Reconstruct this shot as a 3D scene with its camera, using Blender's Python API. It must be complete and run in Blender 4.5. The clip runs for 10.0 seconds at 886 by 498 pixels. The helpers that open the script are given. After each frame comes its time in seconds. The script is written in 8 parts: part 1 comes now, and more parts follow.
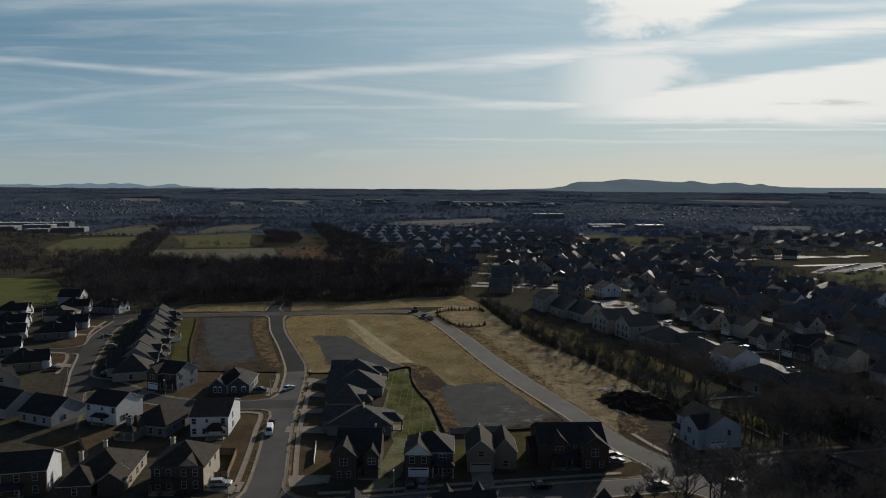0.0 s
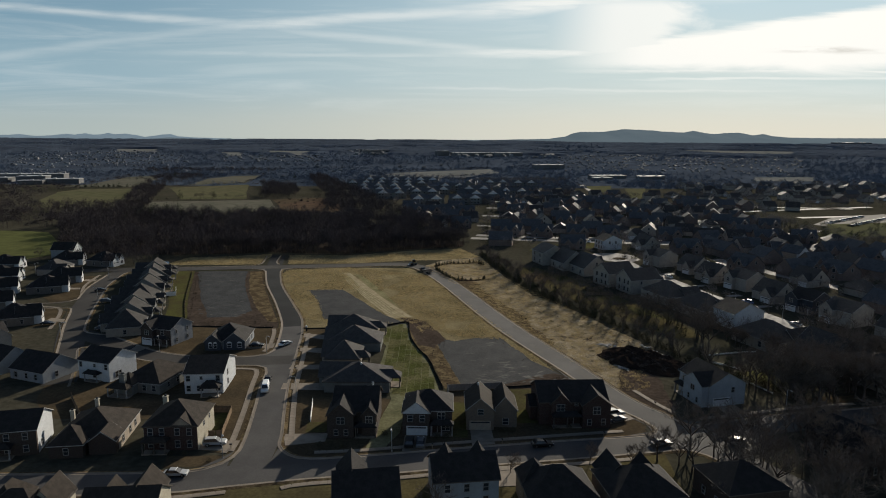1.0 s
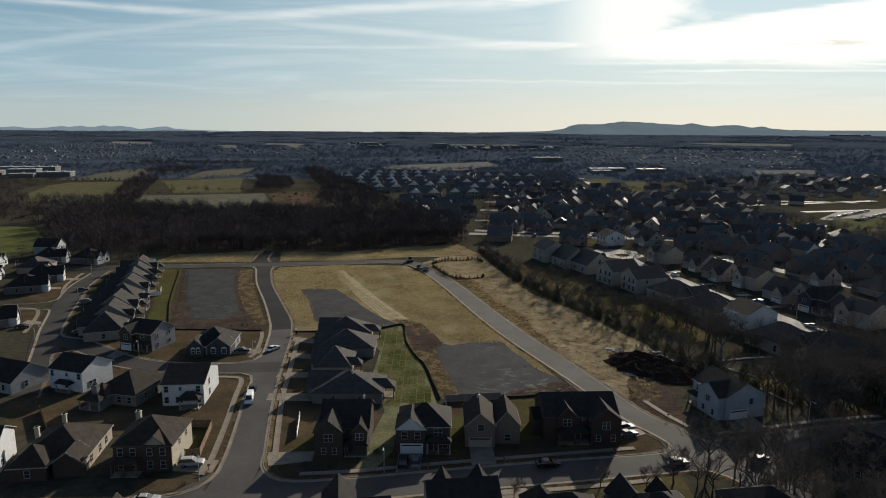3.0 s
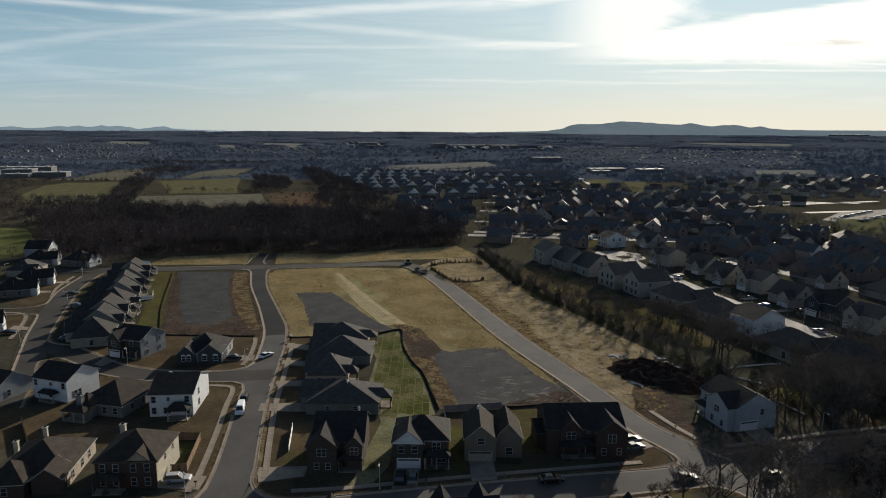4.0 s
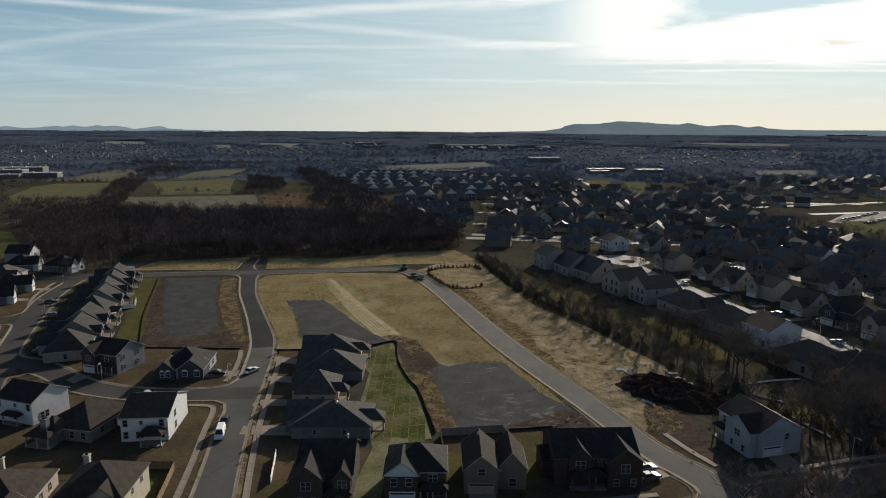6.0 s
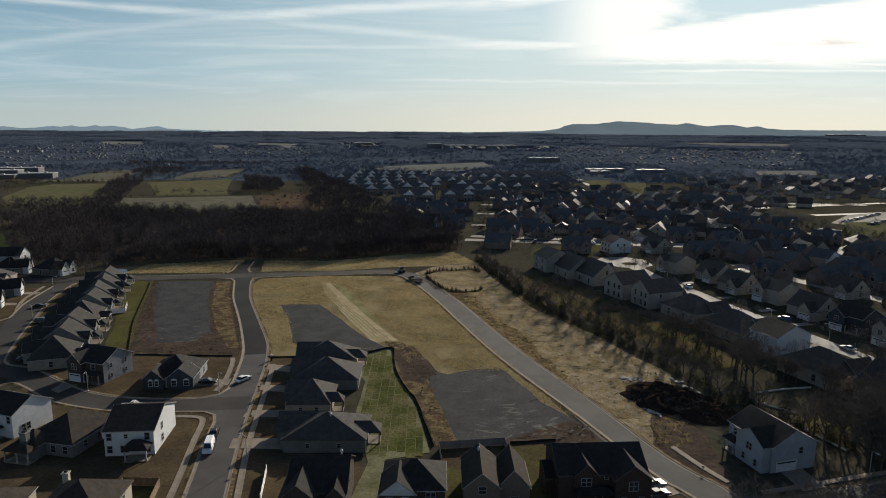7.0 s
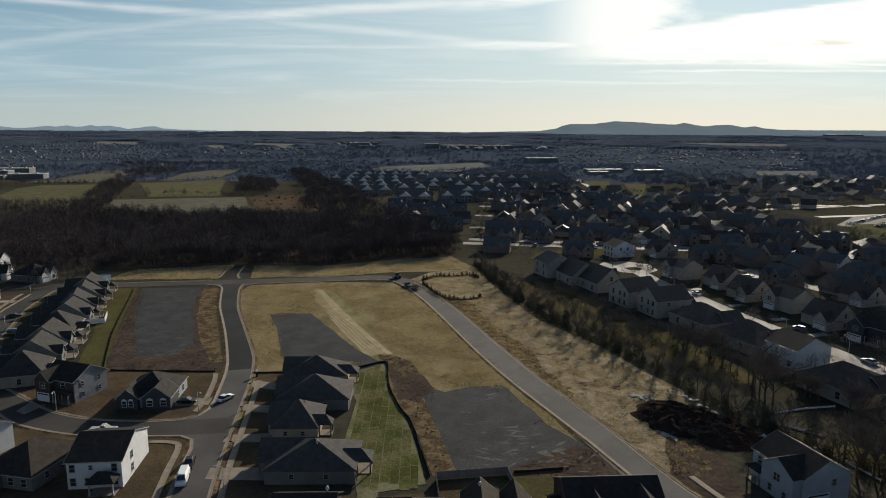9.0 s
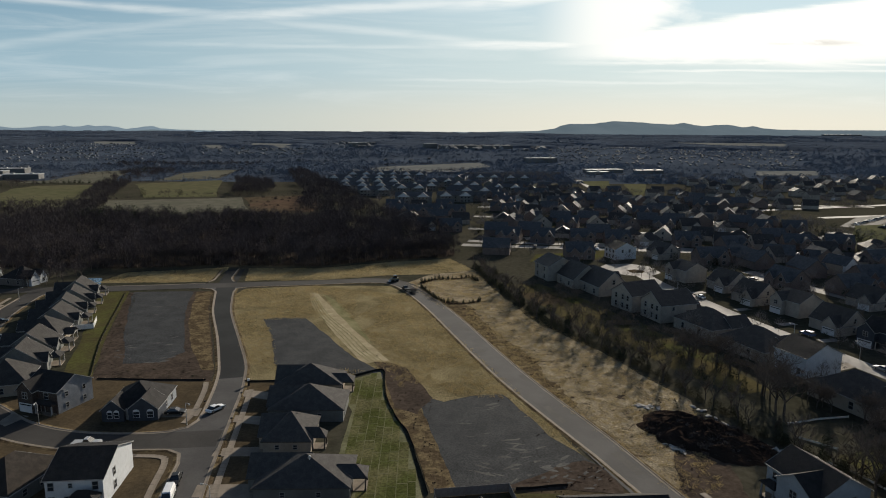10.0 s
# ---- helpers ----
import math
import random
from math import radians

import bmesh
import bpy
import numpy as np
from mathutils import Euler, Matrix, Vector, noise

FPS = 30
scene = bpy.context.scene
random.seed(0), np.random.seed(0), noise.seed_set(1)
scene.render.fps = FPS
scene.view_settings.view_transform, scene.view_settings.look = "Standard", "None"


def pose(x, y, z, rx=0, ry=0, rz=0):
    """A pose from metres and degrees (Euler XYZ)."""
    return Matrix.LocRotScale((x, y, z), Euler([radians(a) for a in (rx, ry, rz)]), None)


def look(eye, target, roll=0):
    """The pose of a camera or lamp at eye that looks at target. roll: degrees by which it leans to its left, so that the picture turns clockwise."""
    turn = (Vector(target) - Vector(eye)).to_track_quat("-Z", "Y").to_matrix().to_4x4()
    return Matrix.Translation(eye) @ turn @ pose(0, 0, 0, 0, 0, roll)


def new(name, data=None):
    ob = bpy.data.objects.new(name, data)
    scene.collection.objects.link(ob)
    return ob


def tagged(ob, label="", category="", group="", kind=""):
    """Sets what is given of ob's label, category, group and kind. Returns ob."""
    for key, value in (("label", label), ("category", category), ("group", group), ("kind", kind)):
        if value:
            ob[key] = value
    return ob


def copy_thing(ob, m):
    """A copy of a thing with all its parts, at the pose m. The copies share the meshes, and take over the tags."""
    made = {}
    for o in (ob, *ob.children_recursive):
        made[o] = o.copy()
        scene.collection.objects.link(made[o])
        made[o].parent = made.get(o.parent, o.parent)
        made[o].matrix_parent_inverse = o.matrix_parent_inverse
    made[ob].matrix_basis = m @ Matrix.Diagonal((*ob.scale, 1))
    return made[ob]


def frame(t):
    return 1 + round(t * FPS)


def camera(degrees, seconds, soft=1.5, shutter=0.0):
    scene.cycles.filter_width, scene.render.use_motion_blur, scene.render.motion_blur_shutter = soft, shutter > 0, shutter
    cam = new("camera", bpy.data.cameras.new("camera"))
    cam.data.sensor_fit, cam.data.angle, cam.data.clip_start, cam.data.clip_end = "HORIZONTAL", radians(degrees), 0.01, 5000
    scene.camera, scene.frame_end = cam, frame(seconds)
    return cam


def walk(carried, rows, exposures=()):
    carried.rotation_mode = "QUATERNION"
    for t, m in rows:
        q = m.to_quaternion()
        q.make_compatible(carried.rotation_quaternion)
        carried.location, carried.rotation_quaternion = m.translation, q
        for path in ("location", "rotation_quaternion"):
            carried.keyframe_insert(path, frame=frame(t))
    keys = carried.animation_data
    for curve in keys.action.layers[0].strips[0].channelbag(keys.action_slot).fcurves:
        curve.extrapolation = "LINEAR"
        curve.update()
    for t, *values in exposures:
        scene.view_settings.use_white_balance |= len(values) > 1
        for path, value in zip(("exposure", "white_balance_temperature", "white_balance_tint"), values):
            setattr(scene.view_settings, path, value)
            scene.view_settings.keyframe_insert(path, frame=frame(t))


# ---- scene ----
# ---------------------------------------------------------------- camera and walk
cam = camera(67.66, 10.0, soft=1.0)
PATH = [
    (0.0, (0.510, -24.842, 66.328), (-0.403, 74.710, 56.919)),
    (0.5, (0.529, -21.793, 66.326), (-0.296, 77.455, 54.112)),
    (1.0, (0.548, -18.739, 66.325), (-0.185, 79.850, 49.603)),
    (1.5, (0.566, -15.682, 66.324), (-0.077, 82.714, 48.496)),
    (2.0, (0.585, -12.621, 66.322), (0.030, 85.774, 48.488)),
    (2.5, (0.604, -9.557, 66.321), (0.139, 88.841, 48.497)),
    (4.0, (0.660, -0.342, 66.316), (0.471, 98.053, 48.474)),
    (4.5, (0.679, 2.737, 66.315), (0.583, 101.133, 48.478)),
    (5.0, (0.698, 5.819, 66.313), (0.698, 104.213, 48.464)),
    (5.5, (0.716, 8.905, 66.312), (0.813, 107.297, 48.451)),
    (7.0, (0.772, 18.184, 66.307), (1.165, 116.578, 48.460)),
    (7.5, (0.791, 21.285, 66.306), (1.284, 119.679, 48.463)),
    (8.0, (0.810, 24.389, 66.305), (1.405, 122.783, 48.465)),
    (8.5, (0.829, 27.496, 66.303), (1.527, 125.887, 48.451)),
    (9.0, (0.847, 30.607, 66.302), (1.650, 128.998, 48.453)),
    (9.5, (0.866, 33.722, 66.300), (1.774, 132.110, 48.442)),
    (10.0, (0.885, 36.840, 66.299), (1.899, 135.228, 48.440)),
]
walk(cam, [(t, look(eye, target, 0.36)) for t, eye, target in PATH],
     exposures=[(0.0, -0.09, 6700, 9), (0.5, 0.0, 6750, 9), (1.0, 0.2, 6900, 9), (1.5, 0.36, 6950, 9.5), (10.0, 0.38, 6950, 9.5)])

# ---------------------------------------------------------------- world, sun, exposure
SUN_AZ, SUN_EL = 26.0, 20.0          # degrees to the right of +y, and above the horizon
SUN_DIR = Vector((math.sin(radians(SUN_AZ)) * math.cos(radians(SUN_EL)),
                  math.cos(radians(SUN_AZ)) * math.cos(radians(SUN_EL)), math.sin(radians(SUN_EL))))


class Nodes:
    """Short hand for building a node tree."""

    def __init__(self, tree):
        self.tree = tree
        tree.nodes.clear()

    def add(self, kind, **values):
        n = self.tree.nodes.new(kind)
        for k, v in values.items():
            if k in n.inputs.keys():
                n.inputs[k].default_value = v
        return n

    def link(self, a, b):
        self.tree.links.new(a, b)

    def put(self, socket, value):
        if isinstance(value, bpy.types.NodeSocket):
            self.link(value, socket)
        else:
            socket.default_value = value

    def math(self, op, a, b=0.0, c=0.0, clamp=False):
        n = self.tree.nodes.new("ShaderNodeMath")
        n.operation, n.use_clamp = op, clamp
        for i, v in enumerate((a, b, c)):
            self.put(n.inputs[i], v)
        return n.outputs[0]

    def span(self, v, lo, hi, a=0.0, b=1.0):
        n = self.tree.nodes.new("ShaderNodeMapRange")
        n.interpolation_type = "SMOOTHSTEP"
        for i, x in enumerate((v, lo, hi, a, b)):
            self.put(n.inputs[i], x)
        return n.outputs[0]

    def mix(self, fac, a, b, blend="MIX"):
        n = self.tree.nodes.new("ShaderNodeMix")
        n.data_type, n.blend_type = "RGBA", blend
        self.put(n.inputs[0], fac)
        for i, v in ((6, a), (7, b)):
            self.put(n.inputs[i], (*v, 1.0) if isinstance(v, tuple) and len(v) == 3 else v)
        return n.outputs[2]

    def noise(self, vec, scale, detail=3.0, rough=0.55, distort=0.0):
        n = self.tree.nodes.new("ShaderNodeTexNoise")
        self.link(vec, n.inputs["Vector"])
        n.inputs["Scale"].default_value, n.inputs["Detail"].default_value = scale, detail
        n.inputs["Roughness"].default_value, n.inputs["Distortion"].default_value = rough, distort
        return n.outputs[0]

    def stretch(self, vec, sx, sy, sz, rz=0.0):
        n = self.tree.nodes.new("ShaderNodeMapping")
        self.link(vec, n.inputs["Vector"])
        n.inputs["Scale"].default_value = (sx, sy, sz)
        n.inputs["Rotation"].default_value = (0, 0, radians(rz))
        return n.outputs[0]


world = bpy.data.worlds.new("sky")
world.use_nodes = True
scene.world = world
N = Nodes(world.node_tree)
sky = N.add("ShaderNodeTexSky")
sky.sky_type, sky.sun_disc = "NISHITA", False
sky.sun_elevation, sky.sun_rotation = radians(SUN_EL), radians(SUN_AZ)
sky.altitude, sky.air_density, sky.dust_density, sky.ozone_density = 200.0, 1.0, 0.15, 2.5
coord = N.add("ShaderNodeTexCoord").outputs["Generated"]
sep = N.add("ShaderNodeSeparateXYZ")
N.link(coord, sep.inputs[0])
dx, dy, dz = sep.outputs
front = N.math("MAXIMUM", dy, 0.05)
az = N.math("DIVIDE", dx, front)
el = N.math("DIVIDE", dz, front)
flat = N.add("ShaderNodeCombineXYZ")
N.link(az, flat.inputs[0])
N.link(el, flat.inputs[1])
flat = flat.outputs[0]
wisp = N.noise(N.stretch(flat, 1.6, 9.0, 1.0, -6), 2.2, 6.0, 0.6, 0.6)
fine = N.noise(N.stretch(flat, 3.0, 30.0, 1.0, -3), 3.0, 5.0, 0.6, 0.3)


def streak(x0, e0, x1, e1, wide, soft=0.10):
    """A long cirrus streak or contrail between two places of the sky."""
    slope = (e1 - e0) / (x1 - x0)
    line = N.math("MULTIPLY_ADD", az, slope, e0 - slope * x0)
    wob = N.math("MULTIPLY_ADD", N.math("SUBTRACT", wisp, 0.5), 0.020, line)
    off = N.math("ABSOLUTE", N.math("SUBTRACT", el, wob))
    body = N.span(off, 0.0, wide, 1.0, 0.0)
    ends = N.math("MULTIPLY", N.span(az, x0 - soft, x0 + soft), N.span(az, x1 - soft, x1 + soft, 1.0, 0.0))
    return N.math("MULTIPLY", body, ends)


streaks = [
    (streak(-1.2, 0.218, -0.29, 0.158, 0.010), 0.42),
    (streak(-0.75, 0.102, -0.28, 0.160, 0.012), 0.2),
    (streak(-0.34, 0.154, 0.10, 0.186, 0.013), 0.52),
    (streak(0.02, 0.180, 0.40, 0.215, 0.022), 0.85),
    (streak(0.30, 0.206, 1.00, 0.278, 0.026), 0.95),
    (streak(-0.25, 0.153, 0.10, 0.121, 0.009), 0.3),
    (streak(-0.42, 0.118, 0.22, 0.118, 0.006), 0.24),
    (streak(0.02, 0.122, 0.36, 0.121, 0.010), 0.8),
    (streak(0.22, 0.0985, 0.95, 0.0975, 0.0045), 0.75),
    (streak(0.30, 0.0865, 0.95, 0.0860, 0.0035), 0.55),
    (streak(-0.05, 0.070, 0.50, 0.071, 0.004), 0.3),
    (streak(-0.70, 0.262, 0.20, 0.292, 0.020), 0.30),
    (streak(0.44, 0.262, 0.72, 0.268, 0.012), 0.5),
]
cloud = None
for band, weight in streaks:
    part_cloud = N.math("MULTIPLY", band, weight)
    cloud = part_cloud if cloud is None else N.math("MAXIMUM", cloud, part_cloud)
cloud = N.math("MULTIPLY", cloud, N.span(fine, 0.25, 0.62, 0.5, 1.0))
ripple = N.math("MULTIPLY", N.math("SUBTRACT", wisp, 0.5), 0.05)
billow = N.noise(N.stretch(flat, 1.0, 2.2, 1.0, -12), 9.0, 6.0, 0.6, 0.5)
# the broad bright bank below the sun
edge = N.math("ADD", N.math("MULTIPLY_ADD", az, 0.152, 0.098), N.math("MULTIPLY", N.math("SUBTRACT", fine, 0.5), 0.020))
veil = N.math("MULTIPLY", N.span(N.math("SUBTRACT", edge, el), -0.004, 0.010), N.span(N.math("ADD", el, ripple), 0.088, 0.112))
veil = N.math("MULTIPLY", veil, N.span(az, 0.12, 0.30))
# the torn puff above the streak, and the thin sheet that hangs below it
ax = N.math("DIVIDE", N.math("SUBTRACT", az, N.math("MULTIPLY_ADD", el, 0.55, 0.16)), 0.115)
ay = N.math("DIVIDE", N.math("SUBTRACT", el, 0.285), 0.062)
round_off = N.math("ADD", N.math("SQRT", N.math("ADD", N.math("POWER", ax, 2.0), N.math("POWER", ay, 2.0))), N.math("MULTIPLY", N.math("SUBTRACT", billow, 0.5), 1.5))
veil = N.math("MAXIMUM", veil, N.span(round_off, 0.72, 1.18, 0.97, 0.0))
sheet = N.math("MULTIPLY", N.span(az, 0.12, 0.25), N.span(N.math("ADD", az, N.math("MULTIPLY", N.math("SUBTRACT", billow, 0.5), 0.16)), 0.31, 0.37, 1.0, 0.0))
sheet = N.math("MULTIPLY", N.math("MULTIPLY", sheet, N.span(el, 0.108, 0.125)), N.span(el, 0.185, 0.210, 0.8, 0.0))
veil = N.math("MAXIMUM", veil, sheet)
bars = N.noise(N.stretch(flat, 1.2, 16.0, 1.0, -1), 2.6, 6.0, 0.62, 0.8)
haze = N.math("MULTIPLY", N.math("MULTIPLY", N.span(bars, 0.42, 0.72), 0.17), N.math("MULTIPLY", N.span(el, 0.3, 0.6, 1.0, 0.0), N.span(el, 0.02, 0.05)))
cloud = N.math("MAXIMUM", N.math("MAXIMUM", cloud, veil), haze, clamp=True)
dot = N.add("ShaderNodeVectorMath")
dot.operation = "DOT_PRODUCT"
N.link(coord, dot.inputs[0])
dot.inputs[1].default_value = SUN_DIR
near_sun = N.math("MAXIMUM", dot.outputs["Value"], 0.0)
glow = N.math("POWER", near_sun, 14.0)
# grey bellies of the bank
belly = N.math("MULTIPLY", N.span(N.math("ABSOLUTE", N.math("SUBTRACT", N.math("ADD", el, N.math("MULTIPLY", ripple, 0.3)), 0.127)), 0.0, 0.006, 1.0, 0.0), N.math("MULTIPLY", N.span(az, 0.44, 0.53), N.span(az, 0.56, 0.66, 1.0, 0.0)))
belly = N.math("MULTIPLY", belly, N.span(fine, 0.38, 0.58))
cloud_light = N.mix(belly, N.mix(glow, (9.8, 10.3, 10.6), (12.2, 12.2, 12.0)), (8.2, 8.2, 8.0))
# clear sky: yellowish at the horizon, deeper blue away from the sun
across = N.span(az, -0.65, 0.45)
low = N.mix(across, (4.7, 5.6, 5.8), (8.6, 8.5, 7.6))
mid = N.mix(across, (3.3, 5.0, 6.2), (7.0, 8.3, 8.6))
high = N.mix(across, (1.95, 3.6, 5.1), (6.0, 7.9, 9.1))
clear = N.mix(N.span(el, 0.085, 0.22), N.mix(N.span(el, 0.005, 0.09), low, mid), high)
capped = N.mix(N.span(el, 0.30, 0.60), clear, N.mix(1.0, sky.outputs[0], (7.8, 8.05, 8.2), "DARKEN"))
capped = N.mix(N.span(dy, 0.02, 0.25), N.mix(1.0, sky.outputs[0], (7.8, 8.05, 8.2), "DARKEN"), capped)
aureole = N.math("MULTIPLY", N.math("POWER", near_sun, 22.0), N.span(el, 0.26, 0.42))
colour = N.mix(N.math("MULTIPLY", aureole, 0.8), N.mix(cloud, capped, cloud_light), (44.0, 42.0, 38.0))
tame = N.add("ShaderNodeBackground")
N.link(colour, tame.inputs[0])
tame.inputs[1].default_value = 0.075
out = N.add("ShaderNodeOutputWorld")
N.link(tame.outputs[0], out.inputs[0])

sun = new("sun", bpy.data.lights.new("sun", "SUN"))
sun.data.energy, sun.data.angle, sun.data.color = 5.0, radians(0.6), (1.0, 0.93, 0.82)
sun.matrix_basis = look((0, 0, 200), Vector((0, 0, 200)) - SUN_DIR)

# ---------------------------------------------------------------- materials


def material(name, colour, second=None, scale=1.0, rough=0.85, bump=0.0, bump_scale=6.0, metal=0.0, spec=0.12,
             contrast=(0.35, 0.65), fine=0.18, fine_scale=12.0, vary=0.0, rows=None, place=False, detail=4.0):
    """A surface with variation at two scales; rows=(kind, height): courses of boards, bricks or shingles."""
    m = bpy.data.materials.new(name)
    m.use_nodes = True
    n = Nodes(m.node_tree)
    b = n.add("ShaderNodeBsdfPrincipled")
    o = n.add("ShaderNodeOutputMaterial")
    n.link(b.outputs[0], o.inputs[0])
    at = n.add("ShaderNodeNewGeometry").outputs["Position"] if place else n.add("ShaderNodeTexCoord").outputs["Object"]
    second = second or tuple(c * 0.72 for c in colour)
    big = n.noise(at, scale, detail, 0.6 if detail < 6 else 0.72)
    c = n.mix(n.span(big, *contrast), colour, second)
    small = n.noise(at, fine_scale, 3.0, 0.6)
    c = n.mix(n.span(small, 0.3, 0.7, fine, 0.0), c, (0.0, 0.0, 0.0))
    height = n.math("MULTIPLY", n.noise(at, bump_scale, 4.0, 0.65), 1.0)
    if rows:
        kind, size = rows
        if kind == "brick":
            t = n.add("ShaderNodeTexBrick")
            vec = n.stretch(at, 1.0, 1.0, 1.0)
            sp = n.add("ShaderNodeSeparateXYZ")
            n.link(vec, sp.inputs[0])
            cb = n.add("ShaderNodeCombineXYZ")
            n.link(n.math("ADD", sp.outputs[0], sp.outputs[1]), cb.inputs[0])
            n.link(sp.outputs[2], cb.inputs[1])
            n.link(cb.outputs[0], t.inputs["Vector"])
            t.inputs["Scale"].default_value = 1.0
            t.inputs["Brick Width"].default_value, t.inputs["Row Height"].default_value = 0.22, size
            t.inputs["Mortar Size"].default_value = 0.012
            t.inputs["Color1"].default_value = (*colour, 1)
            t.inputs["Color2"].default_value = (*second, 1)
            t.inputs["Mortar"].default_value = (0.085, 0.078, 0.07, 1)
            c = n.mix(0.75, c, t.outputs[0])
        else:
            sp = n.add("ShaderNodeSeparateXYZ")
            n.link(at, sp.inputs[0])
            saw = n.math("FRACT", n.math("DIVIDE", sp.outputs[2], size))
            c = n.mix(n.span(saw, 0.0, 0.16, 0.35, 0.0), c, (0.02, 0.02, 0.02))
            height = n.math("ADD", height, saw)
    if vary:
        info = n.add("ShaderNodeObjectInfo")
        hs = n.add("ShaderNodeHueSaturation")
        n.link(c, hs.inputs["Color"])
        n.link(n.math("MULTIPLY_ADD", info.outputs["Random"], 2 * vary, 1.0 - vary), hs.inputs["Value"])
        c = hs.outputs[0]
    n.link(c, b.inputs["Base Color"])
    b.inputs["Metallic"].default_value = metal
    b.inputs["Specular IOR Level"].default_value = spec
    n.link(n.math("MULTIPLY_ADD", small, 0.2, rough - 0.1, clamp=True), b.inputs["Roughness"])
    if bump:
        bp = n.add("ShaderNodeBump")
        bp.inputs["Strength"].default_value, bp.inputs["Distance"].default_value = 1.0, bump
        n.link(height, bp.inputs["Height"])
        n.link(bp.outputs[0], b.inputs["Normal"])
    return m


M = {}
# walls
M["white_siding"] = material("white_siding", (0.46, 0.48, 0.5), (0.41, 0.425, 0.44), 0.6, 0.6, 0.012, 4, rows=("board", 0.18), fine=0.05)
M["cream_siding"] = material("cream_siding", (0.37, 0.345, 0.28), (0.32, 0.295, 0.24), 0.6, 0.6, 0.012, 4, rows=("board", 0.18), fine=0.06)
M["grey_siding"] = material("grey_siding", (0.15, 0.155, 0.15), (0.12, 0.125, 0.12), 0.6, 0.65, 0.012, 4, rows=("board", 0.18), fine=0.08)
M["tan_siding"] = material("tan_siding", (0.29, 0.25, 0.205), (0.24, 0.205, 0.17), 0.6, 0.65, 0.012, 4, rows=("board", 0.18), fine=0.08)
M["blue_siding"] = material("blue_siding", (0.045, 0.052, 0.065), (0.035, 0.04, 0.05), 0.6, 0.6, 0.012, 4, rows=("board", 0.18), fine=0.08)
M["pale_siding"] = material("pale_siding", (0.235, 0.255, 0.275), (0.205, 0.222, 0.24), 0.6, 0.6, 0.012, 4, rows=("board", 0.18), fine=0.06)
M["cool_siding"] = material("cool_siding", (0.29, 0.312, 0.332), (0.255, 0.273, 0.29), 0.6, 0.6, 0.012, 4, rows=("board", 0.18), fine=0.06)
# Siding darkened so its colour holds the shade of the side walls.
M["shaded_siding"] = material("shaded_siding", (0.135, 0.125, 0.115), (0.11, 0.102, 0.095), 0.6, 0.65, 0.012, 4, rows=("board", 0.18), fine=0.08)
M["slate_siding"] = material("slate_siding", (0.165, 0.18, 0.2), (0.14, 0.152, 0.17), 0.6, 0.6, 0.012, 4, rows=("board", 0.18), fine=0.06)
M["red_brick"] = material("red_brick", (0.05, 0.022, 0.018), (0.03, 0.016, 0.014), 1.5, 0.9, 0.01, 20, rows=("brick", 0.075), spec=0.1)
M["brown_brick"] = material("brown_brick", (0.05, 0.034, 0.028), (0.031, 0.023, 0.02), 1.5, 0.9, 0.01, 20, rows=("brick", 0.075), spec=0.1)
M["tan_brick"] = material("tan_brick", (0.17, 0.135, 0.105), (0.12, 0.095, 0.075), 1.5, 0.9, 0.01, 20, rows=("brick", 0.075), spec=0.1)
M["beige_siding"] = material("beige_siding", (0.295, 0.265, 0.232), (0.245, 0.222, 0.196), 0.6, 0.65, 0.012, 4, rows=("board", 0.18), fine=0.08)
# Brick lightened to take in the haze of the middle distance.
M["hazed_brick"] = material("hazed_brick", (0.19, 0.14, 0.125), (0.13, 0.1, 0.092), 1.5, 0.9, 0.01, 20, rows=("brick", 0.075), spec=0.05)
# roofs
M["umber_shingle"] = material("umber_shingle", (0.082, 0.077, 0.074), (0.062, 0.059, 0.057), 0.8, 0.8, 0.02, 14, rows=("board", 0.09), fine=0.35, fine_scale=7, spec=0.04)
M["worn_shingle"] = material("worn_shingle", (0.056, 0.05, 0.047), (0.04, 0.036, 0.034), 0.8, 0.62, 0.015, 14, rows=("board", 0.09), fine=0.35, fine_scale=7, spec=0.12)
# Grey shingle, lightened and cooled to take in the same haze.
M["hazed_shingle"] = material("hazed_shingle", (0.098, 0.1, 0.106), (0.07, 0.072, 0.078), 0.8, 0.8, 0.02, 14, rows=("board", 0.09), fine=0.35, fine_scale=7, spec=0.04)
M["dark_shingle"] = material("dark_shingle", (0.036, 0.034, 0.034), (0.026, 0.025, 0.025), 0.8, 0.75, 0.02, 14, rows=("board", 0.09), fine=0.35, fine_scale=7, spec=0.04)
M["brown_shingle"] = material("brown_shingle", (0.052, 0.044, 0.038), (0.037, 0.032, 0.028), 0.8, 0.8, 0.02, 14, rows=("board", 0.09), fine=0.35, fine_scale=7, spec=0.04)
M["grey_shingle"] = material("grey_shingle", (0.06, 0.057, 0.055), (0.044, 0.042, 0.041), 0.8, 0.8, 0.02, 14, rows=("board", 0.09), fine=0.35, fine_scale=7, spec=0.04)
M["trim"] = material("trim", (0.29, 0.29, 0.285), None, 0.8, 0.5, fine=0.05)
M["dark_trim"] = material("dark_trim", (0.09, 0.08, 0.07), None, 0.8, 0.6, fine=0.1)
M["garage_white"] = material("garage_white", (0.5, 0.51, 0.52), (0.43, 0.44, 0.45), 0.7, 0.45, fine=0.05)
M["door_dark"] = material("door_dark", (0.06, 0.04, 0.035), None, 1.0, 0.5)
